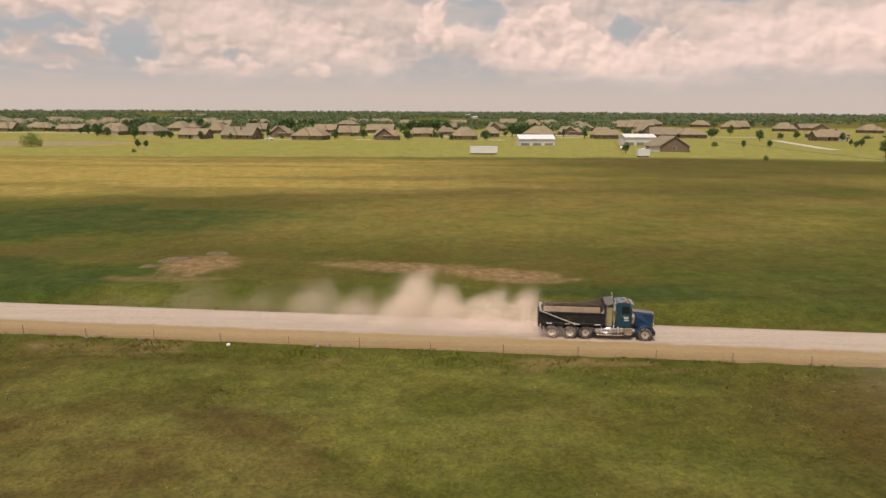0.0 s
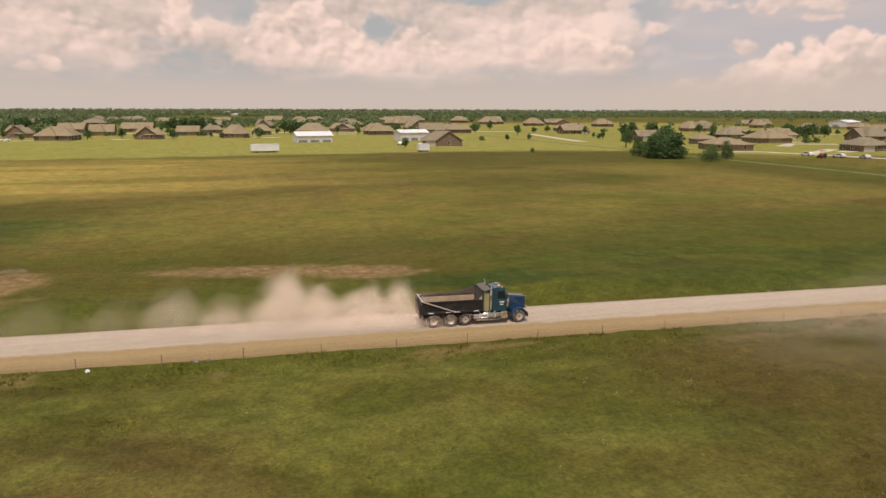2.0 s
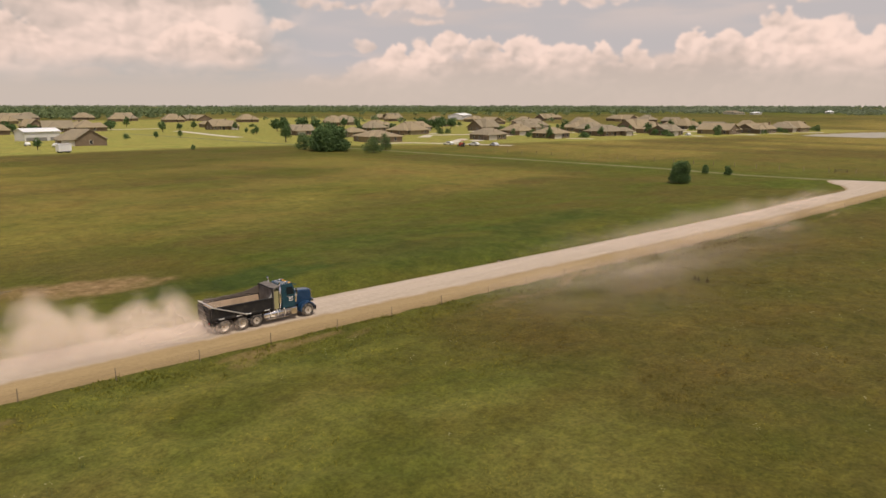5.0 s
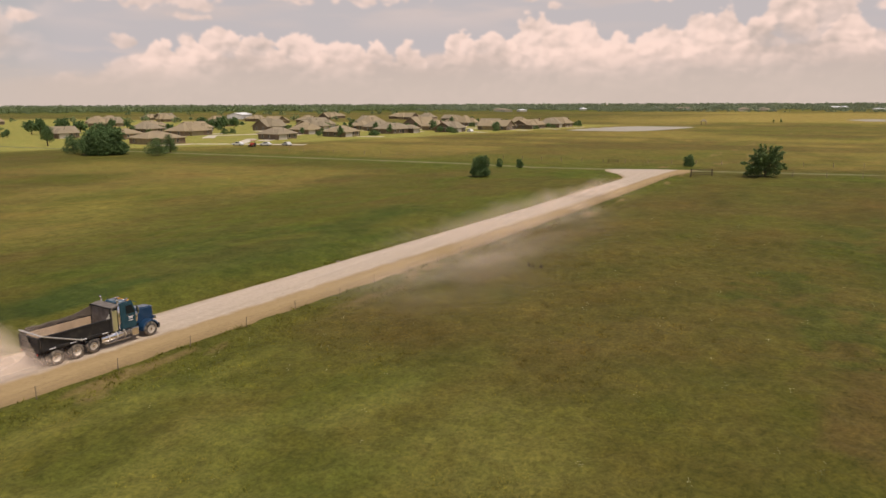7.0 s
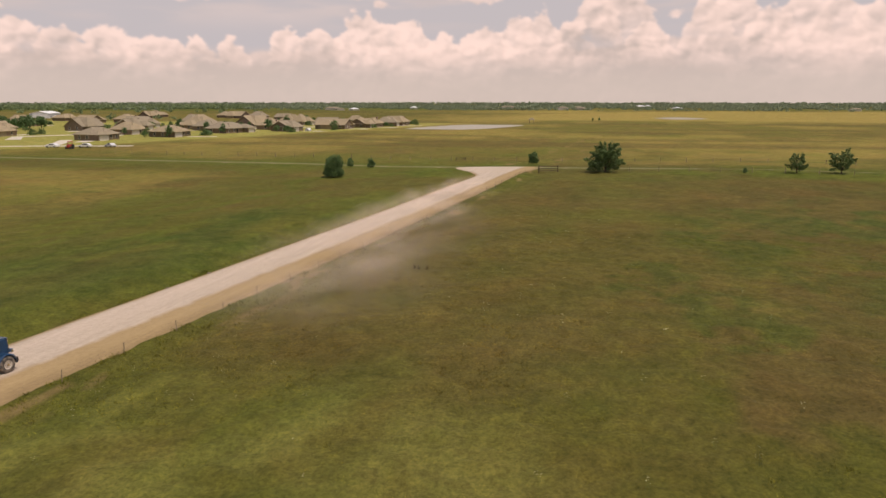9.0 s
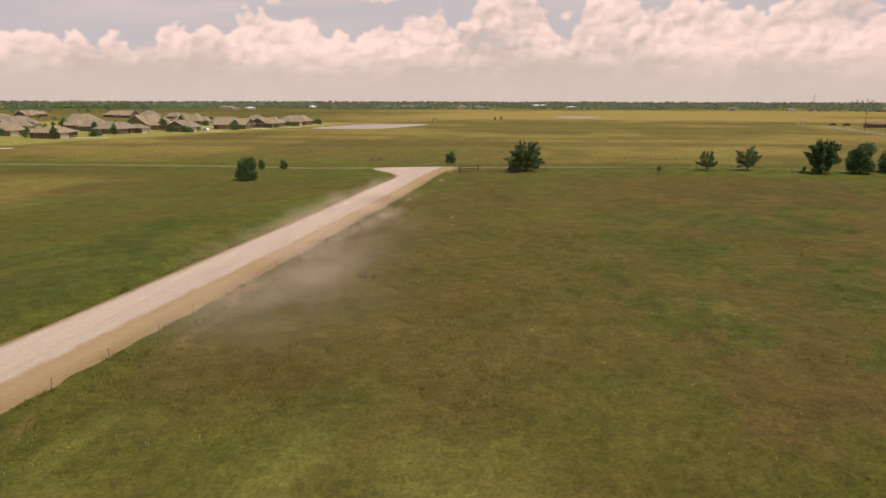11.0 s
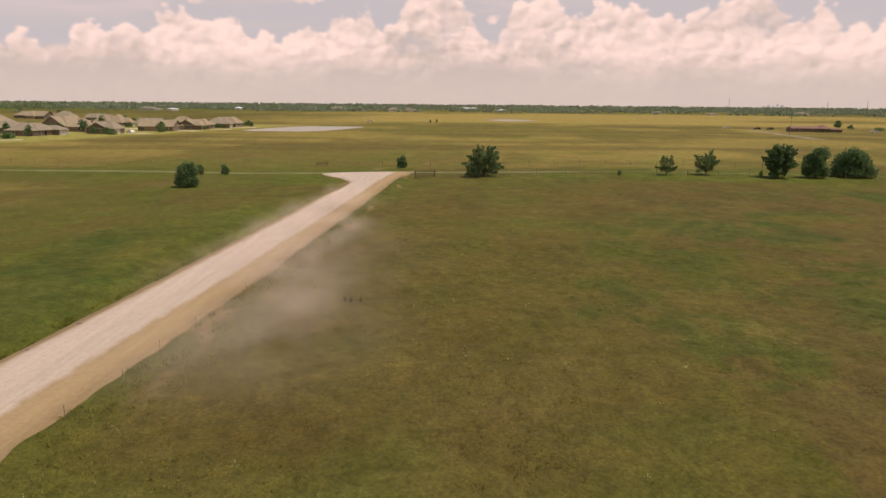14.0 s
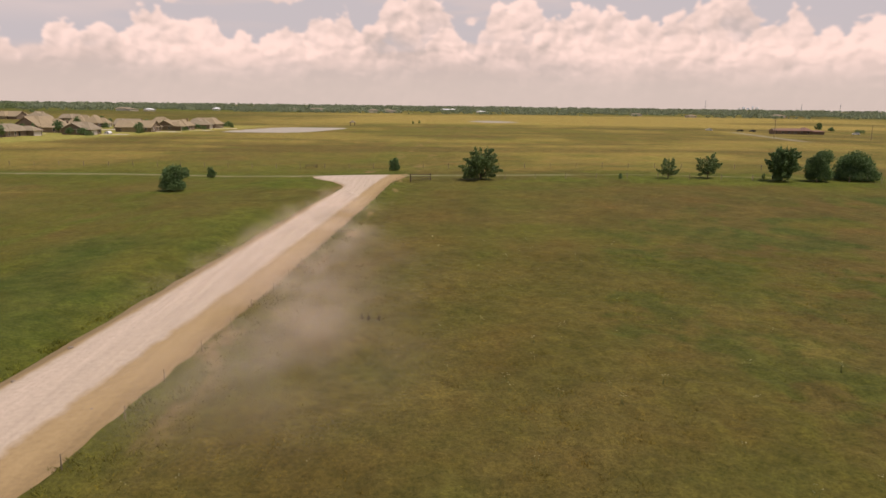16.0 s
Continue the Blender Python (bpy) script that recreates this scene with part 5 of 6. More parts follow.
def long_barn(x, y, w, d, h, turn):
    root = new("barn")
    bm = bmesh.new()
    prism(bm, [(-d / 2, -0.2), (d / 2, -0.2), (d / 2, 2.3), (0, h - 0.1), (-d / 2, 2.3)], -w / 2, w / 2)
    bmesh.ops.rotate(bm, verts=bm.verts[:], matrix=Matrix.Rotation(radians(90), 3, "Z"))
    part("wall", bm, M_BRICK, root)
    red = surface("rust_red_roof", (0.200, 0.112, 0.080), 0.2, 1, 0.85)
    bm = bmesh.new()
    hip_roof(bm, -w / 2, w / 2, -d / 2, d / 2, 2.3, h - 2.3)
    hip_roof(bm, w * 0.22, w * 0.48, -d / 2 - 2, d / 2, 2.35, h - 1.6)
    part("roof", bm, red, root, "dull red-brown roof")
    bm = bmesh.new()
    box(bm, (w / 2 - 0.01, -d / 2 + 1, -0.2), (w / 2 + 8, d / 2 - 1, 1.9))
    annex = part("annex", bm, M_BRICK, root)
    bm = bmesh.new()
    hip_roof(bm, w / 2, w / 2 + 8, -d / 2 + 1, d / 2 - 1, 1.9, 0.8)
    part("roof", bm, red, annex)
    for k in range(6):
        window(root, pose(-w / 2 + w * (k + 0.5) / 6, -d / 2 - 0.06, 1.25))
    tagged(root, "long low red-brown farm building in dry pasture", "barn")
    root.matrix_world = pose(x, y, hz(x, y), 0, 0, turn)


long_barn(453, -211, 23, 9, 3.6, -100)


def gazebo(x, y):
    root = new("gazebo")
    bm = bmesh.new()
    for sx in (-1.6, 1.6):
        for sy in (-1.6, 1.6):
            box(bm, (sx - 0.12, sy - 0.12, 0), (sx + 0.12, sy + 0.12, 2.4))
    part("posts", bm, M_POST, root)
    bm = bmesh.new()
    hip_roof(bm, -1.9, 1.9, -1.7, 1.7, 2.4, 1.6, 0.4)
    part("roof", bm, M_ROOF_GREY, root)
    tagged(root, "small dark open shelter in the far pasture", "shelter")
    root.matrix_world = pose(x, y, hz(x, y))


gazebo(534.5, 74.6)


def driveway(points, width, name="driveway"):
    """A concrete strip through a few points, lying on the ground."""
    bm = bmesh.new()
    rows = []
    for k, (x, y) in enumerate(points):
        a, b = points[max(0, k - 1)], points[min(len(points) - 1, k + 1)]
        t = Vector((b[0] - a[0], b[1] - a[1], 0)).normalized()
        n = Vector((-t.y, t.x, 0)) * width / 2
        rows.append([bm.verts.new((x + s * n.x, y + s * n.y, hz(x, y) + z)) for s, z in ((-1, -0.1), (-1, 0.06), (1, 0.06), (1, -0.1))])
    for a, b in zip(rows, rows[1:]):
        for k in range(3):
            bm.faces.new((a[k], b[k], b[k + 1], a[k + 1]))
    ob = new(name, mesh_of(name, bm, M_CONCRETE))
    tagged(ob, "pale concrete driveway between mown lawns", "driveway", kind="structure")


driveway([(186, 236), (200, 232), (207, 215), (211, 197), (214, 186)], 4.5)
driveway([(207, 215), (225, 226), (243, 238)], 5.0)
driveway([(197, 434), (187, 385), (179, 347), (176.5, 327)], 5.0)
lots = random.Random(33)
for lot_x, lot_y, lot_w, lot_h in STREET_MID + STREET_LANE[:11] + STREET_EAST[5:] + STREET_BACK:
    dx, dy = lots.choice(((0, -1), (1, -0.2), (-1, -0.3)))
    px_, py_ = lot_x + dx * lot_w * 0.5, lot_y + dy * 9
    driveway([(px_, py_), (px_ + dx * 7 + 2, py_ + dy * 7), (px_ + dx * 12 + lots.uniform(-4, 4), py_ + dy * 13)], lots.uniform(3.5, 5.5))
driveway([(240, 262), (262, 280), (300, 262), (345, 243), (400, 205), (450, 185)], 6.0, "street")
driveway([(-330, 500), (-200, 505), (-60, 500), (60, 500), (140, 495), (210, 480)], 7.0, "street")


# ---------------------------------------------------------------- trees
def leaf_cloud(rng, centres, radii, count, size, flat=0.8):
    """Many small bent leaves or sprays, scattered thickly through lobes."""
    c = np.array(centres)
    r = np.array(radii)
    pick = rng.choice(len(c), count, p=(r**2) / (r**2).sum())
    d = rng.normal(size=(count, 3))
    d /= np.linalg.norm(d, axis=1)[:, None]
    rad = r[pick] * (rng.random(count) ** 0.42) * (0.85 + 0.35 * rng.random(count))
    p = c[pick] + d * rad[:, None] * np.array([1, 1, flat])
    u = rng.normal(size=(count, 3))
    u /= np.linalg.norm(u, axis=1)[:, None]
    w = np.cross(u, rng.normal(size=(count, 3)))
    w /= np.linalg.norm(w, axis=1)[:, None]
    s = (size * (0.6 + 0.8 * rng.random(count)))[:, None]
    fold = np.cross(u, w) * s * 0.25
    v = np.stack([p - u * s, p - w * s * 0.55 + fold, p + u * s, p + w * s * 0.55 + fold], 1)
    f = np.arange(count * 4).reshape(count, 4)
    return v.reshape(-1, 3), np.concatenate([f[:, [0, 1, 2]], f[:, [0, 2, 3]]])


def tree(x, y, w, h, seed, leaves=700, leaf=None, bush=False, label="", ragged=False):
    rng = np.random.default_rng(seed)
    root = new("bush" if bush else "tree")
    leaf = leaf or M_LEAF
    low = 0.05 * h if bush else 0.13 * h
    bm = bmesh.new()
    tr = max(0.05, 0.03 * h)
    top = Vector((rng.normal() * 0.04 * w, rng.normal() * 0.04 * w, h * 0.62))
    pts = [Vector((0, 0, -0.15)), Vector((rng.normal() * 0.03 * w, rng.normal() * 0.03 * w, h * 0.3)), top]
    tube(bm, pts[0], pts[1], tr * 1.25, tr * 0.8, 8)
    tube(bm, pts[1], pts[2], tr * 0.8, tr * 0.3, 8)
    lobes, radii = [], []
    n = 8 if bush else 11
    for k in range(n):
        a = 2 * math.pi * (k + 0.4 * rng.random()) / n * 2.4
        zz = low + (h - low) * (0.22 + 0.62 * (k + 0.5 * rng.random()) / n)
        spread = w * 0.5 * (0.75 - 0.55 * abs((zz - low) / (h - low) - 0.38)) * (0.55 + 0.5 * rng.random())
        e = Vector((math.cos(a) * spread, math.sin(a) * spread, zz))
        start = pts[0].lerp(pts[1], 0.5 + 0.5 * rng.random()) if zz < h * 0.5 else pts[1].lerp(pts[2], rng.random() * 0.8)
        if ragged:
            e = Vector((e.x * 1.5, e.y * 1.5, min(h * 0.96, e.z * 1.08)))
            lobes.append(start.lerp(e, 0.6))
            radii.append(w * 0.10)
        tube(bm, start, e, tr * 0.35, tr * 0.1, 5)
        lobes.append(e)
        radii.append(w * (0.16 + 0.10 * rng.random()) * (0.55 if ragged else 1.0))
    lobes.append(Vector((0, 0, low + (h - low) * 0.45)))
    radii.append(w * (0.24 if ragged else 0.36))
    lobes.append(Vector((top.x, top.y, h - w * 0.17)))
    radii.append(w * 0.17)
    if bush:
        for k in range(6):
            a = 2 * math.pi * k / 6
            lobes.append(Vector((math.cos(a) * w * 0.3, math.sin(a) * w * 0.3, h * 0.22)))
            radii.append(w * 0.2)
    part("trunk", bm, M_BARK, root)
    hgt = min(1.0, (h - low) / max(w, 0.1))
    size = (w + h) / 2 * (0.027 if leaves > 2500 else 0.05 if leaves > 1000 else 0.085)
    v, f = leaf_cloud(rng, [tuple(q) for q in lobes], radii, leaves, size, max(0.7, min(1.3, hgt)))
    v[:, 2] = np.maximum(v[:, 2], 0.02)
    me = raw_mesh("crown", v, f, leaf)
    cr = new("crown", me)
    cr.parent = root
    tagged(root, label or ("low green bush in the grass" if bush else "round-headed green tree in the grass"), "bush" if bush else "tree")
    root.matrix_world = pose(x, y, hz(x, y), 0, 0, rng.uniform(0, 360))
    return root


def feathery_tree(x, y, w, h, seed, stems, per_stem, label, leaf=None):
    """A young tree of rising stems, each feathered with leaves along its length."""
    rng = np.random.default_rng(seed)
    root = new("tree")
    bm = bmesh.new()
    tube(bm, (0, 0, -0.15), (0, 0, h * 0.30), 0.022 * h, 0.014 * h, 8)
    pts = []
    for k in range(stems):
        a = 2.4 * k + 0.6 * rng.random()
        spread = w * 0.5 * (0.30 + 0.70 * ((k + 0.5) / stems) ** 0.7) * rng.uniform(0.8, 1.1)
        low = h * rng.uniform(0.02, 0.24)
        tip = Vector((math.cos(a) * spread, math.sin(a) * spread, h * (1.0 - 0.80 * (spread / (w * 0.5)) ** 2.0 * rng.uniform(0.6, 1.1))))
        if k % 3:                                            # a side branch, level or drooping
            low = h * rng.uniform(0.10, 0.72)
            reach = w * 0.5 * rng.uniform(0.45, 1.08) * (1.1 - 0.75 * abs(low / h - 0.36))
            tip = Vector((math.cos(a) * reach, math.sin(a) * reach, low + h * rng.uniform(-0.06, 0.22)))
        bend = Vector((tip.x * 0.55, tip.y * 0.55, low + (tip.z - low) * 0.42))
        start = Vector((0, 0, low))
        tube(bm, start, bend, 0.007 * h, 0.005 * h, 5)
        tube(bm, bend, tip, 0.005 * h, 0.002 * h, 4)
        f = np.sqrt(rng.uniform(0.05, 1.0, per_stem))[:, None]
        s, b, t = np.array(start), np.array(bend), np.array(tip)
        line = np.where(f < 0.5, s + (b - s) * f * 2, b + (t - b) * (f - 0.5) * 2)
        pts.append(line + rng.normal(size=(per_stem, 3)) * 0.062 * w * (1.2 - f))
    part("trunk", bm, M_BARK, root)
    p = np.concatenate(pts)
    p[:, 2] = np.maximum(p[:, 2], 0.05)
    u = rng.normal(size=p.shape)
    u /= np.linalg.norm(u, axis=1)[:, None]
    q = np.cross(u, rng.normal(size=p.shape))
    q /= np.linalg.norm(q, axis=1)[:, None]
    size = (0.026 * (w + h) / 2 * rng.uniform(0.6, 1.4, len(p)))[:, None] + 0.03
    v = np.stack([p - u * size, p - q * size * 0.5, p + u * size, p + q * size * 0.5], 1).reshape(-1, 3)
    cr = new("crown", raw_mesh("crown", v, np.arange(len(v)).reshape(-1, 4), leaf or M_LEAF_PALE))
    cr.parent = root
    tagged(root, label, "tree")
    root.matrix_world = pose(x, y, hz(x, y), 0, 0, rng.uniform(0, 360))


YARD_TREES = [(-209, 440, 8.8, 6.8), (-203.6, 441, 4.8, 6.1), (-173.4, 409, 7.0, 8.6), (-134.2, 319, 3.0, 3.5), (-130.9, 319.6, 2.5, 3.2), (-159.2, 411, 5.7, 4.8), (-153.8, 411, 4.5, 4.5), (-236, 475, 4.4, 4.4), (-135.9, 408, 3.3, 4.6), (-117.6, 402, 2.6, 4.0), (73.1, 292, 3.4, 4.5), (141.2, 343, 2.9, 3.7), (183.7, 424, 4.6, 6.6), (154.3, 344.5, 2.9, 3.7), (218.8, 453, 4.6, 5.3), (204.8, 522, 4.9, 7.3), (228.9, 419, 3.5, 5.6), (208.3, 452, 4.2, 4.2), (197.8, 349, 2.7, 3.3)]
LANE_TREES = [(318.3, 420.5, 6.6, 6.6), (317.2, 405, 5.6, 6.4), (203.7, 355, 3.2, 4.4), (196.9, 318, 2.4, 3.0), (208.1, 372.3, 2.0, 3.3), (390.6, 285.7, 3.0, 3.4), (339.8, 230.5, 3.9, 5.2), (576.7, 25.2, 1.8, 3.6), (575.5, 30.2, 1.8, 3.2), (501.2, -256.8, 5.0, 6.4), (497, -263.5, 4.6, 3.6), (482, -275, 7.0, 2.0), (183, 497, 10, 5.8)]
for k, (tx, ty, tw, th) in enumerate(YARD_TREES + LANE_TREES):
    tree(tx, ty, tw, th, 100 + k, 320, label="small dark green yard tree near the houses")
yard = random.Random(21)
for k in range(110):
    lot_x, lot_y, lot_w, lot_h = yard.choice(STREET_WEST + STREET_MID + STREET_EAST[:3] + STREET_LANE[:11] + STREET_BACK)
    tree(lot_x + yard.choice((-1, 1)) * (lot_w * 0.5 + yard.uniform(2.5, 5)), lot_y + yard.uniform(-9, 7), yard.uniform(2.6, 5.5), yard.uniform(3, 6.5), 400 + k, 260, label="small dark green yard tree near the houses")
for k, (tx, ty, tw, th) in enumerate([(-120.2, 282, 2.0, 1.5), (131.4, 352.7, 3.6, 2.5), (112.1, 252.4, 2.0, 2.0), (294, 204, 7.1, 2.9), (136.7, -39.6, 0.9, 1.2), (136.1, -10.5, 1.2, 1.2)]):
    tree(tx, ty, tw, th, 200 + k, 260, bush=True)
for k in range(64):
    lot_x, lot_y, lot_w, lot_h = yard.choice(STREET_EAST[5:] + STREET_LANE + STREET_BACK + STREET_MID)
    tree(lot_x + yard.uniform(-1, 1) * lot_w, lot_y + yard.choice((-1, 1)) * yard.uniform(8.5, 13), yard.uniform(2.5, 6.5), yard.uniform(1.6, 3.8), 600 + k, 280, M_LEAF_PALE, True, "green garden shrub between the houses")
for clump_x, clump_y, clump_n, clump_r in ((-15, 565, 11, 18), (52, 470, 12, 13), (-130, 600, 12, 26), (-240, 640, 12, 40), (250, 380, 6, 16), (330, 345, 6, 18)):
    for k in range(clump_n):
        tree(clump_x + yard.uniform(-1, 1) * clump_r, clump_y + yard.uniform(-0.5, 0.5) * clump_r, yard.uniform(6, 10), yard.uniform(6.5, 9.5), 700 + k, 420, label="full green tree in a clump behind the houses")
tree(-181, 319, 9.9, 6.7, 231, 2600, M_LEAF_LIGHT, True, "large pale green bush at the edge of the lots")
tree(166.6, 273.5, 5.9, 8.0, 232, 2600, label="slender dark green tree beside a large clump")
tree(142.6, 212, 15.5, 9.6, 233, 14000, label="large dark spreading oak by the lane", bush=True)
tree(140.5, 224, 7.5, 6.2, 234, 3000, label="dark green tree joining a large clump", bush=True)
tree(146.3, 193, 7.2, 5.9, 235, 2800, M_LEAF_PALE, True, "pale green bushy tree beside the lane")
tree(157.4, 199, 5.2, 6.5, 236, 2600, M_LEAF_PALE, True, "pale green upright bush beside the lane")
tree(127, 74, 5.0, 4.9, 237, 8000, label="dense round dark tree standing in the open field", bush=True)
tree(151.1, 79, 1.7, 2.4, 238, 500, bush=True)
tree(151.2, 73.6, 1.9, 2.4, 239, 500, bush=True)
tree(163.1, 34.8, 2.7, 2.8, 240, 700, bush=True, label="small round bush beyond the lane")
feathery_tree(138.5, 17, 8.4, 7.0, 241, 46, 130, "open-crowned green tree by the field gate")
feathery_tree(136.5, -20.2, 4.6, 4.4, 242, 28, 80, "young ragged tree along the fence line")
feathery_tree(137.5, -28.6, 5.8, 5.6, 243, 30, 80, "young spiky tree along the fence line")
feathery_tree(133, -41.5, 6.2, 7.3, 244, 120, 120, "dark full spiky tree along the fence line", M_LEAF)
tree(133.4, -49, 5.3, 6.0, 245, 12000, label="dark rounded tree along the fence line", bush=True)
tree(136, -58.2, 9.2, 5.4, 246, 15000, label="wide dark thicket along the fence line", bush=True)


# distant woods: thousands of lumpy crowns in belts
def woods():
    rng = np.random.default_rng(7)

    def belt(name, pts, hmin, hmax, label, leaf=M_WOODS, sprays=18):
        """Crowns of broad overlapping leaf sprays, each crown an uneven egg of its own size."""
        n = len(pts)
        h = rng.uniform(hmin, hmax, n) * rng.uniform(0.75, 1.1, n)
        w = h * rng.uniform(0.55, 1.05, n)
        d = rng.normal(size=(n, sprays, 3))
        d *= (rng.random((n, sprays, 1)) ** 0.5) / np.linalg.norm(d, axis=2, keepdims=True)
        c = d * np.stack([w, w, h * 0.42], -1)[:, None]
        c[..., 2] += (h * 0.46)[:, None]
        c[..., 0] += pts[:, 0][:, None]
        c[..., 1] += pts[:, 1][:, None]
        u = rng.normal(size=c.shape)
        u /= np.linalg.norm(u, axis=2, keepdims=True)
        t = np.cross(u, rng.normal(size=c.shape))
        t /= np.linalg.norm(t, axis=2, keepdims=True)
        size = (h * 0.34 * (18 / sprays) ** 0.5)[:, None, None] * (0.5 + 0.7 * rng.random((n, sprays, 1)))
        v = np.stack([c + u * size, c - u * size * 0.5 + t * size * 0.87, c - u * size * 0.5 - t * size * 0.87], 2).reshape(-1, 3)
        v[:, 2] = np.maximum(v[:, 2], 0.0)
        ob = new(name, raw_mesh(name, v, np.arange(len(v)).reshape(-1, 3), leaf))
        tagged(ob, label, "woods", kind="stuff")

    def scatter(n, az0, az1, r0, r1, thresh, seed, scale=260):
        out = []
        while len(out) < n:
            az = np.radians(rng.uniform(az0, az1, n))
            r = np.sqrt(rng.uniform(r0**2, r1**2, n))
            x, y = -r * np.sin(az), r * np.cos(az)
            keep = fbm(x / scale, y / scale, 4, seed) > thresh
            out += list(zip(x[keep], y[keep]))
        return np.array(out[:n])

    belt("far_woods", np.concatenate([scatter(5200, -130, 40, 2300, 4300, 0.40, 91), scatter(700, 40, 230, 2300, 4200, 0.45, 92)]), 7, 13, "dark line of distant woods along the horizon", M_WOODS_HAZE)
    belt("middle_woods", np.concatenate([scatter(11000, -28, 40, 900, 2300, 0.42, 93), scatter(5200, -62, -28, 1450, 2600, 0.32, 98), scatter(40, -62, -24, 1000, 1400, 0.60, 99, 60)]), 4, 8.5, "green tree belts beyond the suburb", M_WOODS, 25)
    belt("prairie_thickets", np.concatenate([scatter(12500, -128, -52, 1600, 2600, 0.34, 94), scatter(900, -128, -52, 1230, 1600, 0.54, 97, 140)]), 2.5, 6.8, "hazy green thickets beyond the dry pasture", M_WOODS_HAZE)
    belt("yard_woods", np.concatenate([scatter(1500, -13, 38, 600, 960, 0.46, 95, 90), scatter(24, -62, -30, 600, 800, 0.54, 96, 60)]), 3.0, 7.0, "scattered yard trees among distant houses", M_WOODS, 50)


woods()


def far_buildings():
    """Tiny pale buildings and a faint skyline near the horizon."""
    rng = random.Random(9)
    for k in range(22):
        az, r = radians(rng.uniform(-122, -62) if k < 16 else rng.uniform(-10, 25)), rng.uniform(1250, 1900)
        x, y = -r * math.sin(az), r * math.cos(az)
        w, d, h = rng.uniform(12, 34), rng.uniform(9, 16), rng.uniform(4.5, 7)
        root = new("far_building")
        bm = bmesh.new()
        box(bm, (-w / 2, -d / 2, -0.5), (w / 2, d / 2, h * 0.6))
        part("wall", bm, M_TRIM, root)
        bm = bmesh.new()
        hip_roof(bm, -w / 2, w / 2, -d / 2, d / 2, h * 0.6, h * 0.4)
        part("roof", bm, M_WHITE if k % 3 == 0 else M_ROOF_GREY, root)
        tagged(root, "tiny pale building far across the plain", "building", "far buildings")
        root.matrix_world = pose(x, y, 0, 0, 0, rng.uniform(0, 90))
    # near-white base colour stands in for the haze over the skyline
    grey = surface("hazed_tower", (0.88, 0.90, 0.92), 0.05, 0.05, 0.9)
    for k, (az, w, h) in enumerate(((-114.0, 10, 15), (-114.3, 12, 21), (-114.6, 10, 17), (-114.9, 8, 25), (-115.2, 12, 20))):
        r = 4620
        x, y = -r * math.sin(radians(az)), r * math.cos(radians(az))
        bm = bmesh.new()
        box(bm, (-w / 2, -w / 2, 0), (w / 2, w / 2, h))
        box(bm, (-w / 4, -w / 4, h), (w / 4, w / 4, h * 1.12))
        ob = new("tower", mesh_of("tower", bm, grey))
        tagged(ob, "faint grey city tower on the horizon", "tower", "skyline")
        ob.matrix_world = pose(x, y, 0)


far_buildings()


# ---------------------------------------------------------------- fences and gates
def fence_post(h, r):
    bm = bmesh.new()
    tube(bm, (0, 0, -0.3), (0, 0, h), r, r * 0.87, 8)
    tube(bm, (0, 0, h), (0, 0, h + 0.02), r * 0.87, r * 0.3, 8)
    return bm


def fence(name, pts, h, label, wires=3, post_r=0.03):
    """Posts as parts of one fence, joined by slack wires."""
    rng = random.Random(len(pts))
    root = new(name)
    me = mesh_of("post", fence_post(h, post_r), M_POST)
    tops = []
    for x, y in pts:
        m = pose(x, y, hz(x, y) - 0.02, rng.uniform(-4, 4), rng.uniform(-4, 4), rng.uniform(0, 90))
        shared_part("post", me, root, m)
        tops.append(m)
    for k in range(wires):
        z = h * (0.95 - 0.3 * k)
        bm = bmesh.new()
        for a, b in zip(tops, tops[1:]):
            p, q = a @ Vector((0, 0, z)), b @ Vector((0, 0, z))
            mid = (p + q) / 2 - Vector((0, 0, 0.06))
            tube(bm, p, mid, 0.0025, segs=4, caps=False)
            tube(bm, mid, q, 0.0025, segs=4, caps=False)
        part("wire", bm, M_WIRE, root)
    tagged(root, label, "fence")


fence("wire_fence", [(-93 + 5.12 * k, 48.62 - 0.108 * (-93 + 5.12 * k) + 0.15 * math.sin(k * 2.3)) for k in range(46)], 0.80, "thin posts with slack wire along the road verge")
fence("wire_fence", [(float(cross_x(yy)) - 2.2, yy) for yy in np.arange(-96, 22, 6.0)], 1.2, "post and wire fence beside the lane", post_r=0.06)
fence("wire_fence", [(float(cross_x(yy)) + 25, yy) for yy in np.arange(-110, 170, 6.0)], 1.2, "post and wire fence along the far pasture", post_r=0.075)


def field_gate(x, y, length, turn, label, tall=1.5):
    """A tubular field gate between two stout posts."""
    root = new("field_gate")
    for s in (0, length):
        bm = bmesh.new()
        tube(bm, (s, 0, -0.3), (s, 0, tall), 0.08 * tall, 0.073 * tall, 10)
        part("post", bm, M_GATE, root)
    for z in (0.30, 0.57, 0.87):
        bm = bmesh.new()
        tube(bm, (0, 0, z * tall), (length, 0, z * tall), 0.043 * tall, segs=8)
        part("rail", bm, M_GATE, root)
    tagged(root, label, "gate")
    root.matrix_world = pose(x, y, hz(x, y), 0, 0, turn)


field_gate(137.8, 31.0, 4.2, -70, "dark tubular field gate at the junction")
field_gate(172.6, 56.6, 2.6, -84, "dark rail gate in the far fence", 1.0)
fence("rail_fence", [(96 - 29 * k / 14, 413 - 143 * k / 14) for k in range(15)], 1.5, "dark paddock fence beside the workshop lot")


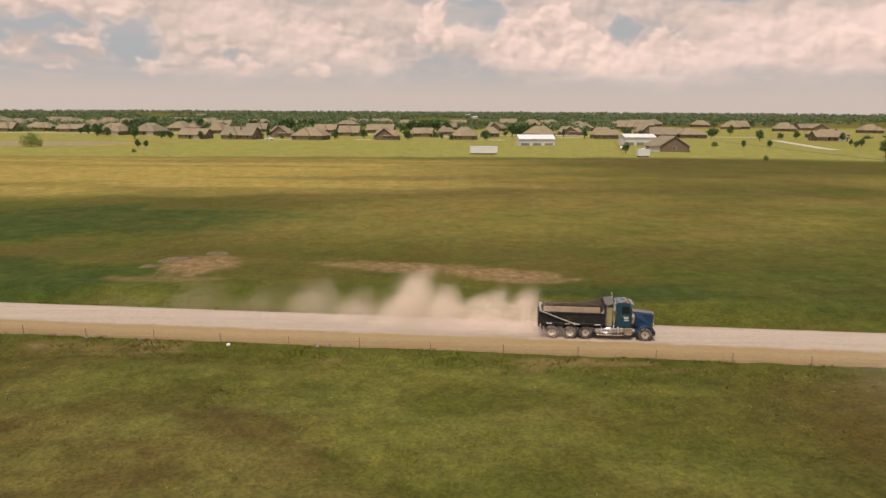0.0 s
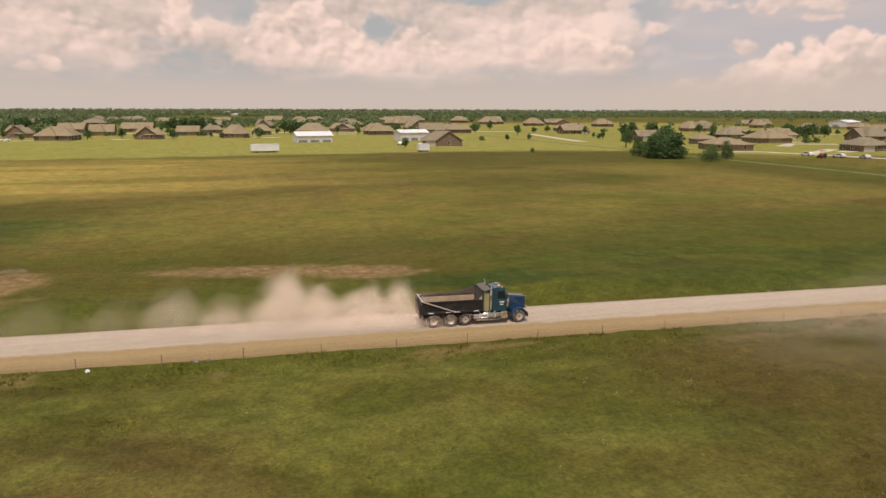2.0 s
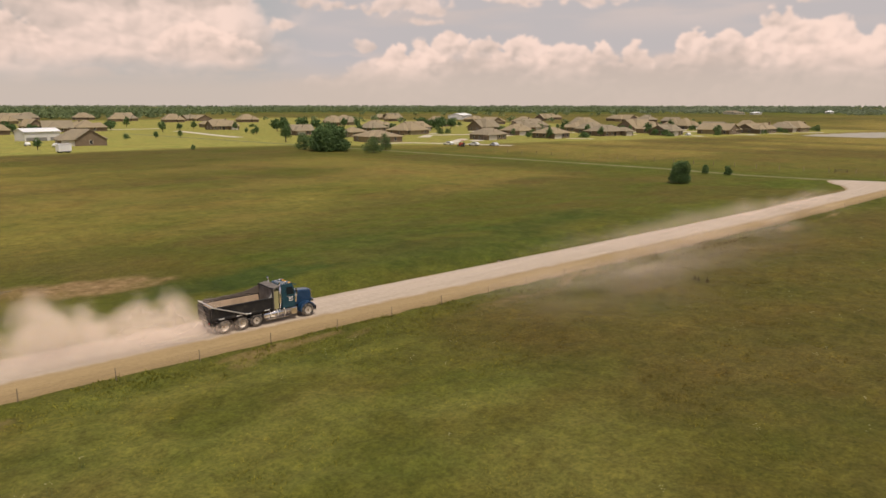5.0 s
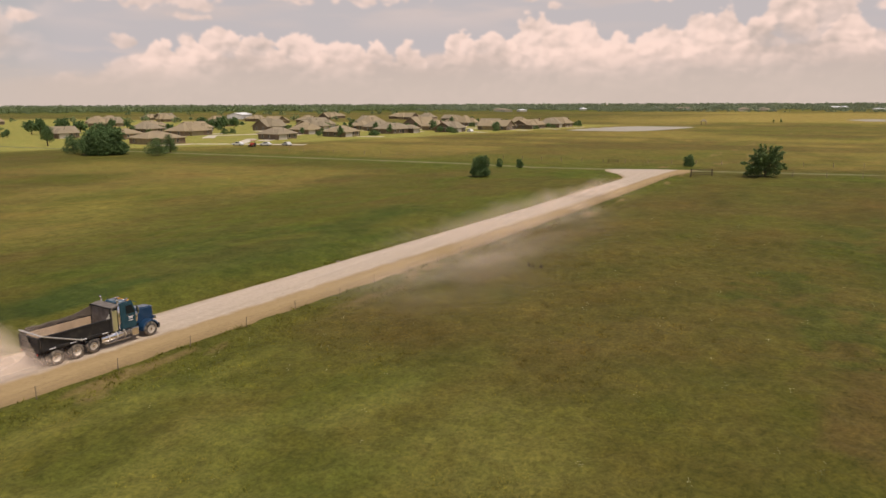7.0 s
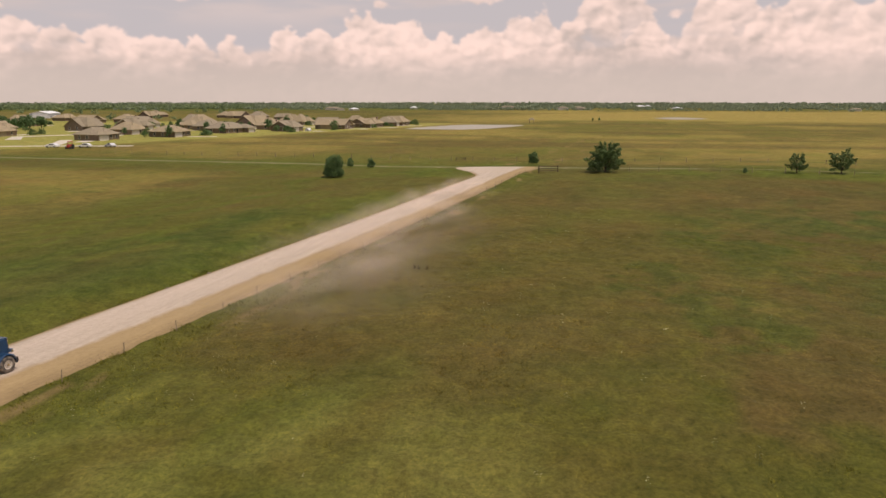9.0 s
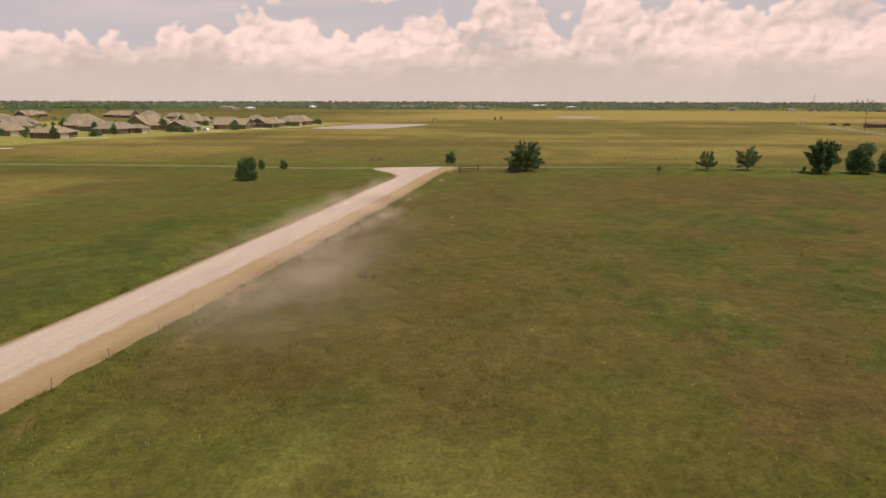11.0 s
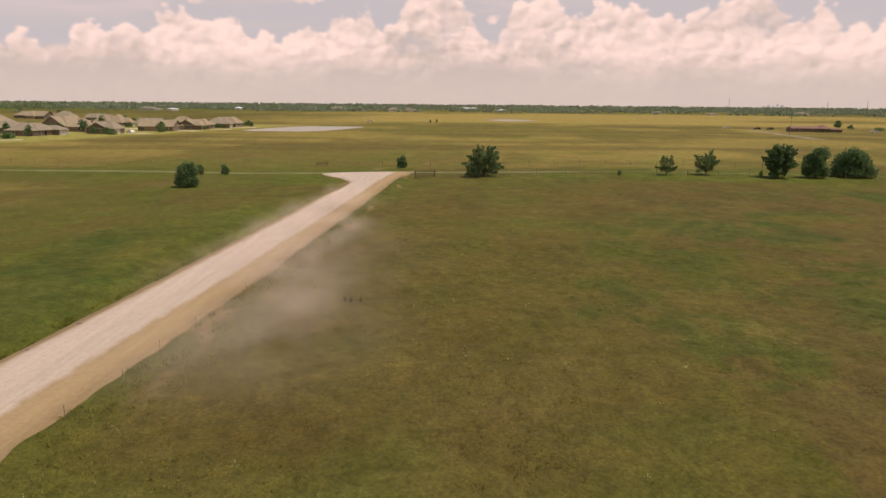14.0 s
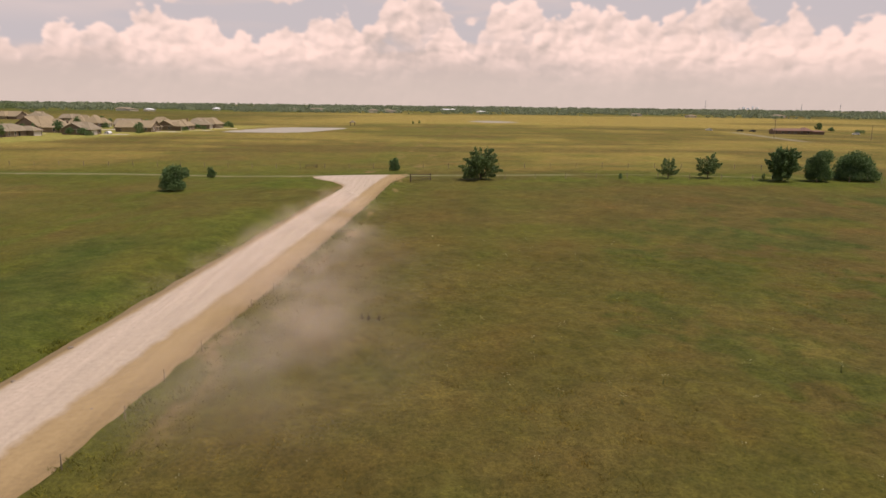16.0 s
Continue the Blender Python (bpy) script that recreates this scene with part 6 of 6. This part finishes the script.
def utility_pole(x, y, h):
    """A timber pole with one cross arm and insulators."""
    root = new("utility_pole")
    bm = bmesh.new()
    tube(bm, (0, 0, -0.5), (0, 0, h), 0.17, 0.11, 10)
    part("pole", bm, M_POST, root)
    bm = bmesh.new()
    box(bm, (-1.1, -0.06, h - 0.75), (1.1, 0.06, h - 0.6), 0.01)
    arm = part("cross_arm", bm, M_POST, root)
    for px_ in (-1.0, -0.4, 0.4, 1.0):
        bm = bmesh.new()
        tube(bm, (px_, 0, h - 0.6), (px_, 0, h - 0.42), 0.05, 0.03, 8)
        part("insulator", bm, M_DARK, arm)
    tagged(root, "weathered timber utility pole in the dry pasture", "utility pole", "utility poles")
    root.matrix_world = pose(x, y, hz(x, y), 0, 0, 70)


utility_pole(388, -168, 10.4)
utility_pole(371, -212, 7.8)


def radio_mast(az, r, h):
    """A slender guyed mast far beyond the plain."""
    root = new("radio_mast")
    bm = bmesh.new()
    tube(bm, (0, 0, 0), (0, 0, h), 1.3, 0.7, 6)
    part("mast", bm, M_MAST, root)
    for k in range(3):
        a = 2.1 * k
        bm = bmesh.new()
        tube(bm, (0, 0, h * 0.8), (math.cos(a) * h * 0.4, math.sin(a) * h * 0.4, 0), 0.12, segs=4)
        part("guy_wire", bm, M_MAST, root)
    tagged(root, "faint grey radio mast on the horizon", "mast", "radio masts")
    root.matrix_world = pose(-r * math.sin(radians(az)), r * math.cos(radians(az)), 0)


M_MAST = surface("galvanised_mast", (0.55, 0.56, 0.58), 0.1, 0.3, 0.7)
for mast_az, mast_h in ((-111.6, 50), (-118.0, 36), (-120.4, 42)):
    radio_mast(mast_az, 3600, mast_h)

# ---------------------------------------------------------------- verge clutter, weeds, grass, dust
def stone(x, y, r, mat, label, seed):
    bm = bmesh.new()
    bmesh.ops.create_icosphere(bm, subdivisions=2, radius=r)
    rr = random.Random(seed)
    for v in bm.verts:
        v.co *= 0.8 + 0.4 * rr.random()
        v.co.z *= 0.75
    ob = new("stone", mesh_of("stone", bm, mat))
    tagged(ob, label, "stone")
    ob.matrix_world = pose(x, y, hz(x, y) - float(bank_drop(x, y)) + r * 0.25)


stone(-15.5, 49.9, 0.15, M_WHITE, "pale white stone on the road verge", 1)
M_STONE = surface("field_stone", (0.24, 0.19, 0.14), 0.25, 3, 0.9, bump=0.4)
for k, (sx, sy, sr) in enumerate(((-9.0, 49.6, 0.22), (-8.2, 49.7, 0.16), (-26.5, 51.4, 0.2), (31.0, 47.4, 0.14), (-22.4, 51.0, 0.15), (41, 53.0, 0.2), (35.2, 53.6, 0.16))):
    stone(sx, sy, sr, M_STONE, "brown stone on the road verge", 10 + k)


def blades(name, pts, rng, hmin, hmax, wide, per, material, label, lean=0.35):
    """Tufts of narrow triangular blades, joined into one sheet of stuff."""
    n = len(pts) * per
    base = np.repeat(pts, per, 0) + rng.normal(0, 0.10, (n, 2))
    z = height(base[:, 0], base[:, 1]) - bank_drop(base[:, 0], base[:, 1]) - 0.04
    h = rng.uniform(hmin, hmax, n)
    a = rng.uniform(0, 2 * np.pi, n)
    w = wide * rng.uniform(0.6, 1.4, n)
    dx, dy = np.cos(a) * w, np.sin(a) * w
    lx, ly = rng.normal(0, lean, n) * h, rng.normal(0, lean, n) * h
    p = np.stack([base[:, 0], base[:, 1], z], -1)
    v = np.stack([p + np.stack([-dx, -dy, 0 * h], -1), p + np.stack([dx, dy, 0 * h], -1), p + np.stack([lx, ly, h], -1)], 1).reshape(-1, 3)
    me = raw_mesh(name, v, np.arange(3 * n).reshape(n, 3), material)
    for key, values in field_masks(pts[:, 0], pts[:, 1]).items():
        store(me, key, np.repeat(values, per * 3))
    tagged(new(name, me), label, "grass", kind="stuff")


def grass():
    rng = np.random.default_rng(12)
    near = np.stack([rng.uniform(-60, 110, 150000), rng.uniform(-32, 52, 150000)], -1)
    side = near[:, 1] - road_y(near[:, 0])
    close = smooth(62, 20, np.hypot(near[:, 0] - 8, near[:, 1] - 20) * 0.75) * smooth(-32, -8, near[:, 1])
    near = near[(side < -3.8) & (rng.random(len(near)) < close * (0.25 + 0.75 * fbm(near[:, 0] / 2.5, near[:, 1] / 2.5, 4, 101)))]
    blades("grass_near", near, rng, 0.05, 0.15, 0.030, 4, M_GRASS, "uneven green and brown prairie grass", 0.8)
    verge = np.stack([rng.uniform(-75, 92, 7000), rng.uniform(0, 1, 7000)], -1)
    off = np.where(verge[:, 1] < 0.6, -3.5 - 5.0 * verge[:, 1] ** 1.5, 6.9 + 4.5 * (verge[:, 1] - 0.6) ** 1.4)
    verge[:, 1] = road_y(verge[:, 0]) + off
    verge = verge[fbm(verge[:, 0] / 1.6, verge[:, 1] / 1.2, 4, 104) > 0.55]
    blades("verge_weeds", verge, rng, 0.10, 0.32, 0.03, 5, M_GRASS, "taller tufted weeds along the road edges", 0.6)


grass()


def weeds():
    """Flowering stalks in the near field."""
    rng = np.random.default_rng(31)
    pts = np.stack([rng.uniform(-35, 80, 130), rng.uniform(3, 44, 130)], -1)
    pts = pts[(pts[:, 1] - road_y(pts[:, 0])) < -6]
    spots = [(22.5, 10.5), (25.9, 15.0), (23.3, 40.6), (31, 12), (18, 18), (36, 3)]
    stems, heads = [], []
    for x, y in list(pts) + spots:
        for k in range(rng.integers(2, 6)):
            px_, py_ = x + rng.normal(0, 0.12), y + rng.normal(0, 0.12)
            h = rng.uniform(0.35, 0.7)
            stems.append((px_, py_, h))
            for j in range(2):
                heads.append((px_ + rng.normal(0, 0.05), py_ + rng.normal(0, 0.05), h + rng.uniform(-0.08, 0.06)))
    s = np.array(stems)
    p = np.stack([s[:, 0], s[:, 1], height(s[:, 0], s[:, 1]) - 0.03], -1)
    up = np.zeros_like(p)
    up[:, 2] = s[:, 2]
    wx = np.tile([0.014, 0.008, 0], (len(p), 1))
    v = np.stack([p - wx, p + wx, p + up], 1).reshape(-1, 3)
    green = surface("weed_stalks", (0.10, 0.13, 0.04), 0.3, 3, 0.85)
    tagged(new("weed_stalks", raw_mesh("weed_stalks", v, np.arange(len(v)).reshape(-1, 3), green)), "thin green weed stalks in the near field", "weeds", kind="stuff")
    hd = np.array(heads)
    c = np.stack([hd[:, 0], hd[:, 1], height(hd[:, 0], hd[:, 1]) + hd[:, 2]], -1)
    oct_ = np.array([(1, 0, 0), (0, 1, 0), (-1, 0, 0), (0, -1, 0), (0, 0, 0.6), (0, 0, -0.6)], float)
    tri = np.array([(0, 1, 4), (1, 2, 4), (2, 3, 4), (3, 0, 4), (1, 0, 5), (2, 1, 5), (3, 2, 5), (0, 3, 5)])
    r = rng.uniform(0.012, 0.027, len(c))[:, None, None]
    v = (c[:, None] + oct_[None] * r).reshape(-1, 3)
    f = (tri[None] + (np.arange(len(c)) * 6)[:, None, None]).reshape(-1, 3)
    pale = surface("wildflower_heads", (0.62, 0.58, 0.36), 0.25, 1, 0.8)
    tagged(new("wildflowers", raw_mesh("wildflowers", v, f, pale)), "pale yellow and white wildflower heads", "flowers", kind="stuff")
    for k, (x, y) in enumerate(((46.9, 33.9), (47.0, 33.1), (47.2, 34.4))):
        tree(x, y, 0.38, 0.6, 300 + k, 60, M_DRY_WEED, True, "short dark brown weed clump in the field")


weeds()


M_CLOD = surface("broken_earth", (0.115, 0.088, 0.040), 0.35, 2.0, 0.95, bump=0.9, second=(0.19, 0.138, 0.065))


def dirt_mound(x, y, w, d, h, seed):
    """A low heap of broken clods on the bare strip."""
    u = np.linspace(-1, 1, 41)
    U, V = np.meshgrid(u, u, indexing="ij")
    r = np.sqrt(U**2 + V**2) + 0.5 * (fbm(U * 2, V * 2, 3, seed) - 0.5)
    Z = smooth(1.0, 0.15, r) * (0.35 + 1.1 * billows(U * 4, V * 4, 3, seed + 4)) * h - 0.06
    X, Y = x + U * w / 2, y + V * d / 2
    me = raw_mesh("dirt_mound", np.stack([X, Y, height(X, Y) + Z], -1).reshape(-1, 3), grid_faces(41, 41), M_CLOD)
    tagged(new("dirt_mound", me), "low heap of dark broken earth on bare ground", "dirt mound")


dirt_mound(0.4, 74.6, 4.6, 3.0, 0.40, 301)
dirt_mound(-29.3, 79.5, 6.5, 5.0, 0.34, 302)
dirt_mound(-26.6, 83.2, 4.0, 3.4, 0.26, 303)
dirt_mound(-31.8, 76.2, 3.4, 2.6, 0.22, 304)



def dust_veils():
    """Thin dust still hanging over the road further on: a few drifting, nearly clear layers."""
    mat = bpy.data.materials.new("thin_dust")
    nt, nn, ll, pb = nodes_of(mat)
    at = nn.new("ShaderNodeAttribute")
    at.attribute_name = "thickness"
    di, cl, out = nn.new("ShaderNodeBsdfDiffuse"), nn.new("ShaderNodeBsdfTransparent"), nn.new("ShaderNodeMixShader")
    di.inputs[0].default_value = (0.74, 0.585, 0.465, 1)
    ll.new(at.outputs["Fac"], out.inputs[0])
    ll.new(cl.outputs[0], out.inputs[1])
    ll.new(di.outputs[0], out.inputs[2])
    ll.new(out.outputs[0], nn["Material Output"].inputs[0])
    # billows behind the truck: leaning layers in separate lobes, thick near the wheels and torn along the top
    a = radians(HEADING)
    LOBES = ((-2.2, 1.0, 2.0), (0.2, 2.5, 2.6), (3.9, 2.1, 2.4), (7.6, 2.9, 1.8), (10.2, 3.9, 2.2), (14.6, 1.8, 2.2), (18.4, 3.2, 2.0), (22.6, 2.3, 2.0), (28, 2.6, 2.4), (35, 1.6, 3.0))
    for k, v0 in enumerate((-1.6, -0.1, 1.4, 2.8)):
        ss, hs = np.arange(4.0, 64, 0.25), np.arange(0, 5.6, 0.14)
        S, Hh = np.meshgrid(ss, hs, indexing="ij")
        back = S - 8.0
        lean = S + 0.12 * Hh                                  # lobes trail backwards as they rise
        puff = billows(lean / 2.6 + 0.29 * k, Hh / 2.1 + 0.45 * k, 4, 181 + k)
        crest = 0.3 + 0 * S
        for mid, top, half in LOBES:
            crest = np.maximum(crest, top * np.exp(-(((lean - 8.0 - mid - 0.5 * math.sin(2.1 * k + mid)) / half) ** 2)))
        shape = smooth(-0.7, 1.6, crest - Hh + 3.0 * (puff - 0.60) + 1.6 * (fbm(S / 1.6, Hh / 1.3 + k, 4, 187 + k) - 0.5))
        core = 0.25 + 0.75 * smooth(0.40, 0.74, puff)
        fade = (0.97 - 0.88 * smooth(1, 24, back)) * smooth(44, 22, back) * (smooth(-4.0, 1.0, back) if k == 0 else smooth(-0.9, 0.8, back)) * smooth(5.5, 4.0, Hh)
        thick = np.clip(0.40 * shape * core * fade, 0, 0.5) * smooth(-0.1, 0.6, Hh)
        v = v0 + 0.75 * Hh + 0.02 * back + 0.25 * (fbm(S / 9, Hh / 6, 2, 195 + k) - 0.5)
        X = TRUCK_X - S * math.cos(a) - v * math.sin(a)
        Y = TRUCK_Y - S * math.sin(a) + v * math.cos(a)
        Z = height(X, Y) + 0.16 + 0.75 * Hh
        f = grid_faces(len(ss), len(hs))
        t = thick.ravel()
        f = f[t[f].max(1) > 0.004]
        me = raw_mesh("dust_billow", np.stack([X, Y, Z], -1).reshape(-1, 3), f, mat, True)
        store(me, "thickness", t)
        tagged(new("dust_billow", me), "pale billowing layer of dust behind the truck", "dust", kind="stuff")
    # thinner dust left hanging further along the road
    for k, v0 in enumerate((-1.6, 0.6, 2.8)):
        ss, hs = np.arange(24, 112, 0.6), np.arange(0, 4.6, 0.2)
        S, Hh = np.meshgrid(ss, hs, indexing="ij")
        puff = 0.5 * billows(S / 5.5 + 0.4 * k, Hh / 3.4 + 0.7 * k, 3, 211 + k) + 0.5 * fbm(S / 6, Hh / 3 + k, 4, 215 + k)
        crest = 2.3 * (0.2 + 1.4 * fbm(S / 9 + 0.5 * k, S * 0, 3, 221 + k))
        dense = smooth(-0.2, 2.2, crest - Hh + 2.4 * (puff - 0.55))
        reach = smooth(24, 70, S) * smooth(111, 92, S)
        thick = (0.12, 0.17, 0.13)[k] * dense * reach * smooth(4.5, 3.0, Hh) * smooth(-0.1, 0.9, Hh)
        v = v0 + 0.8 * Hh
        X = TRUCK_X + S * math.cos(a) - v * math.sin(a)
        Y = TRUCK_Y + S * math.sin(a) + v * math.cos(a)
        Z = height(X, Y) + 0.16 + 0.75 * Hh
        f = grid_faces(len(ss), len(hs))
        t = thick.ravel()
        f = f[t[f].max(1) > 0.004]
        me = raw_mesh("dust_veil", np.stack([X, Y, Z], -1).reshape(-1, 3), f, mat, True)
        store(me, "thickness", t)
        tagged(new("dust_veil", me), "thin veil of road dust drifting over the road", "dust", kind="stuff")
    # dust settling over the verge and the near field
    for k in range(2):
        xs, vs = np.arange(16, 122, 0.8), np.arange(-24, 4, 0.5)
        X, V = np.meshgrid(xs, vs, indexing="ij")
        mid = np.interp(X, [16, 40, 62, 90, 122], [-10, -8.5, -6, -2.5, -0.5])
        half = np.interp(X, [16, 40, 62, 90, 122], [7, 6.5, 6, 4, 2.5])
        wisp = fbm((X + 0.5 * V) / 12 + 3 * k, (V - 0.25 * X) / 5.5, 5, 231 + k)
        thick = 0.18 * np.exp(-(((V - mid) / half) ** 2)) * smooth(0.32, 0.66, wisp) * smooth(20, 42, X) * smooth(120, 100, X) * smooth(-24, -18, V) * smooth(4, 0, V)
        Y = road_y(X) + V
        me = raw_mesh("dust_veil", np.stack([X, Y, height(X, Y) + 0.9 + 0.9 * k + 0.8 * (fbm(X / 25, V / 14, 2, 239) - 0.5)], -1).reshape(-1, 3), grid_faces(len(xs), len(vs)), mat, True)
        store(me, "thickness", thick.ravel())
        tagged(new("dust_veil", me), "thin veil of road dust drifting over the verge", "dust", kind="stuff")


dust_veils()
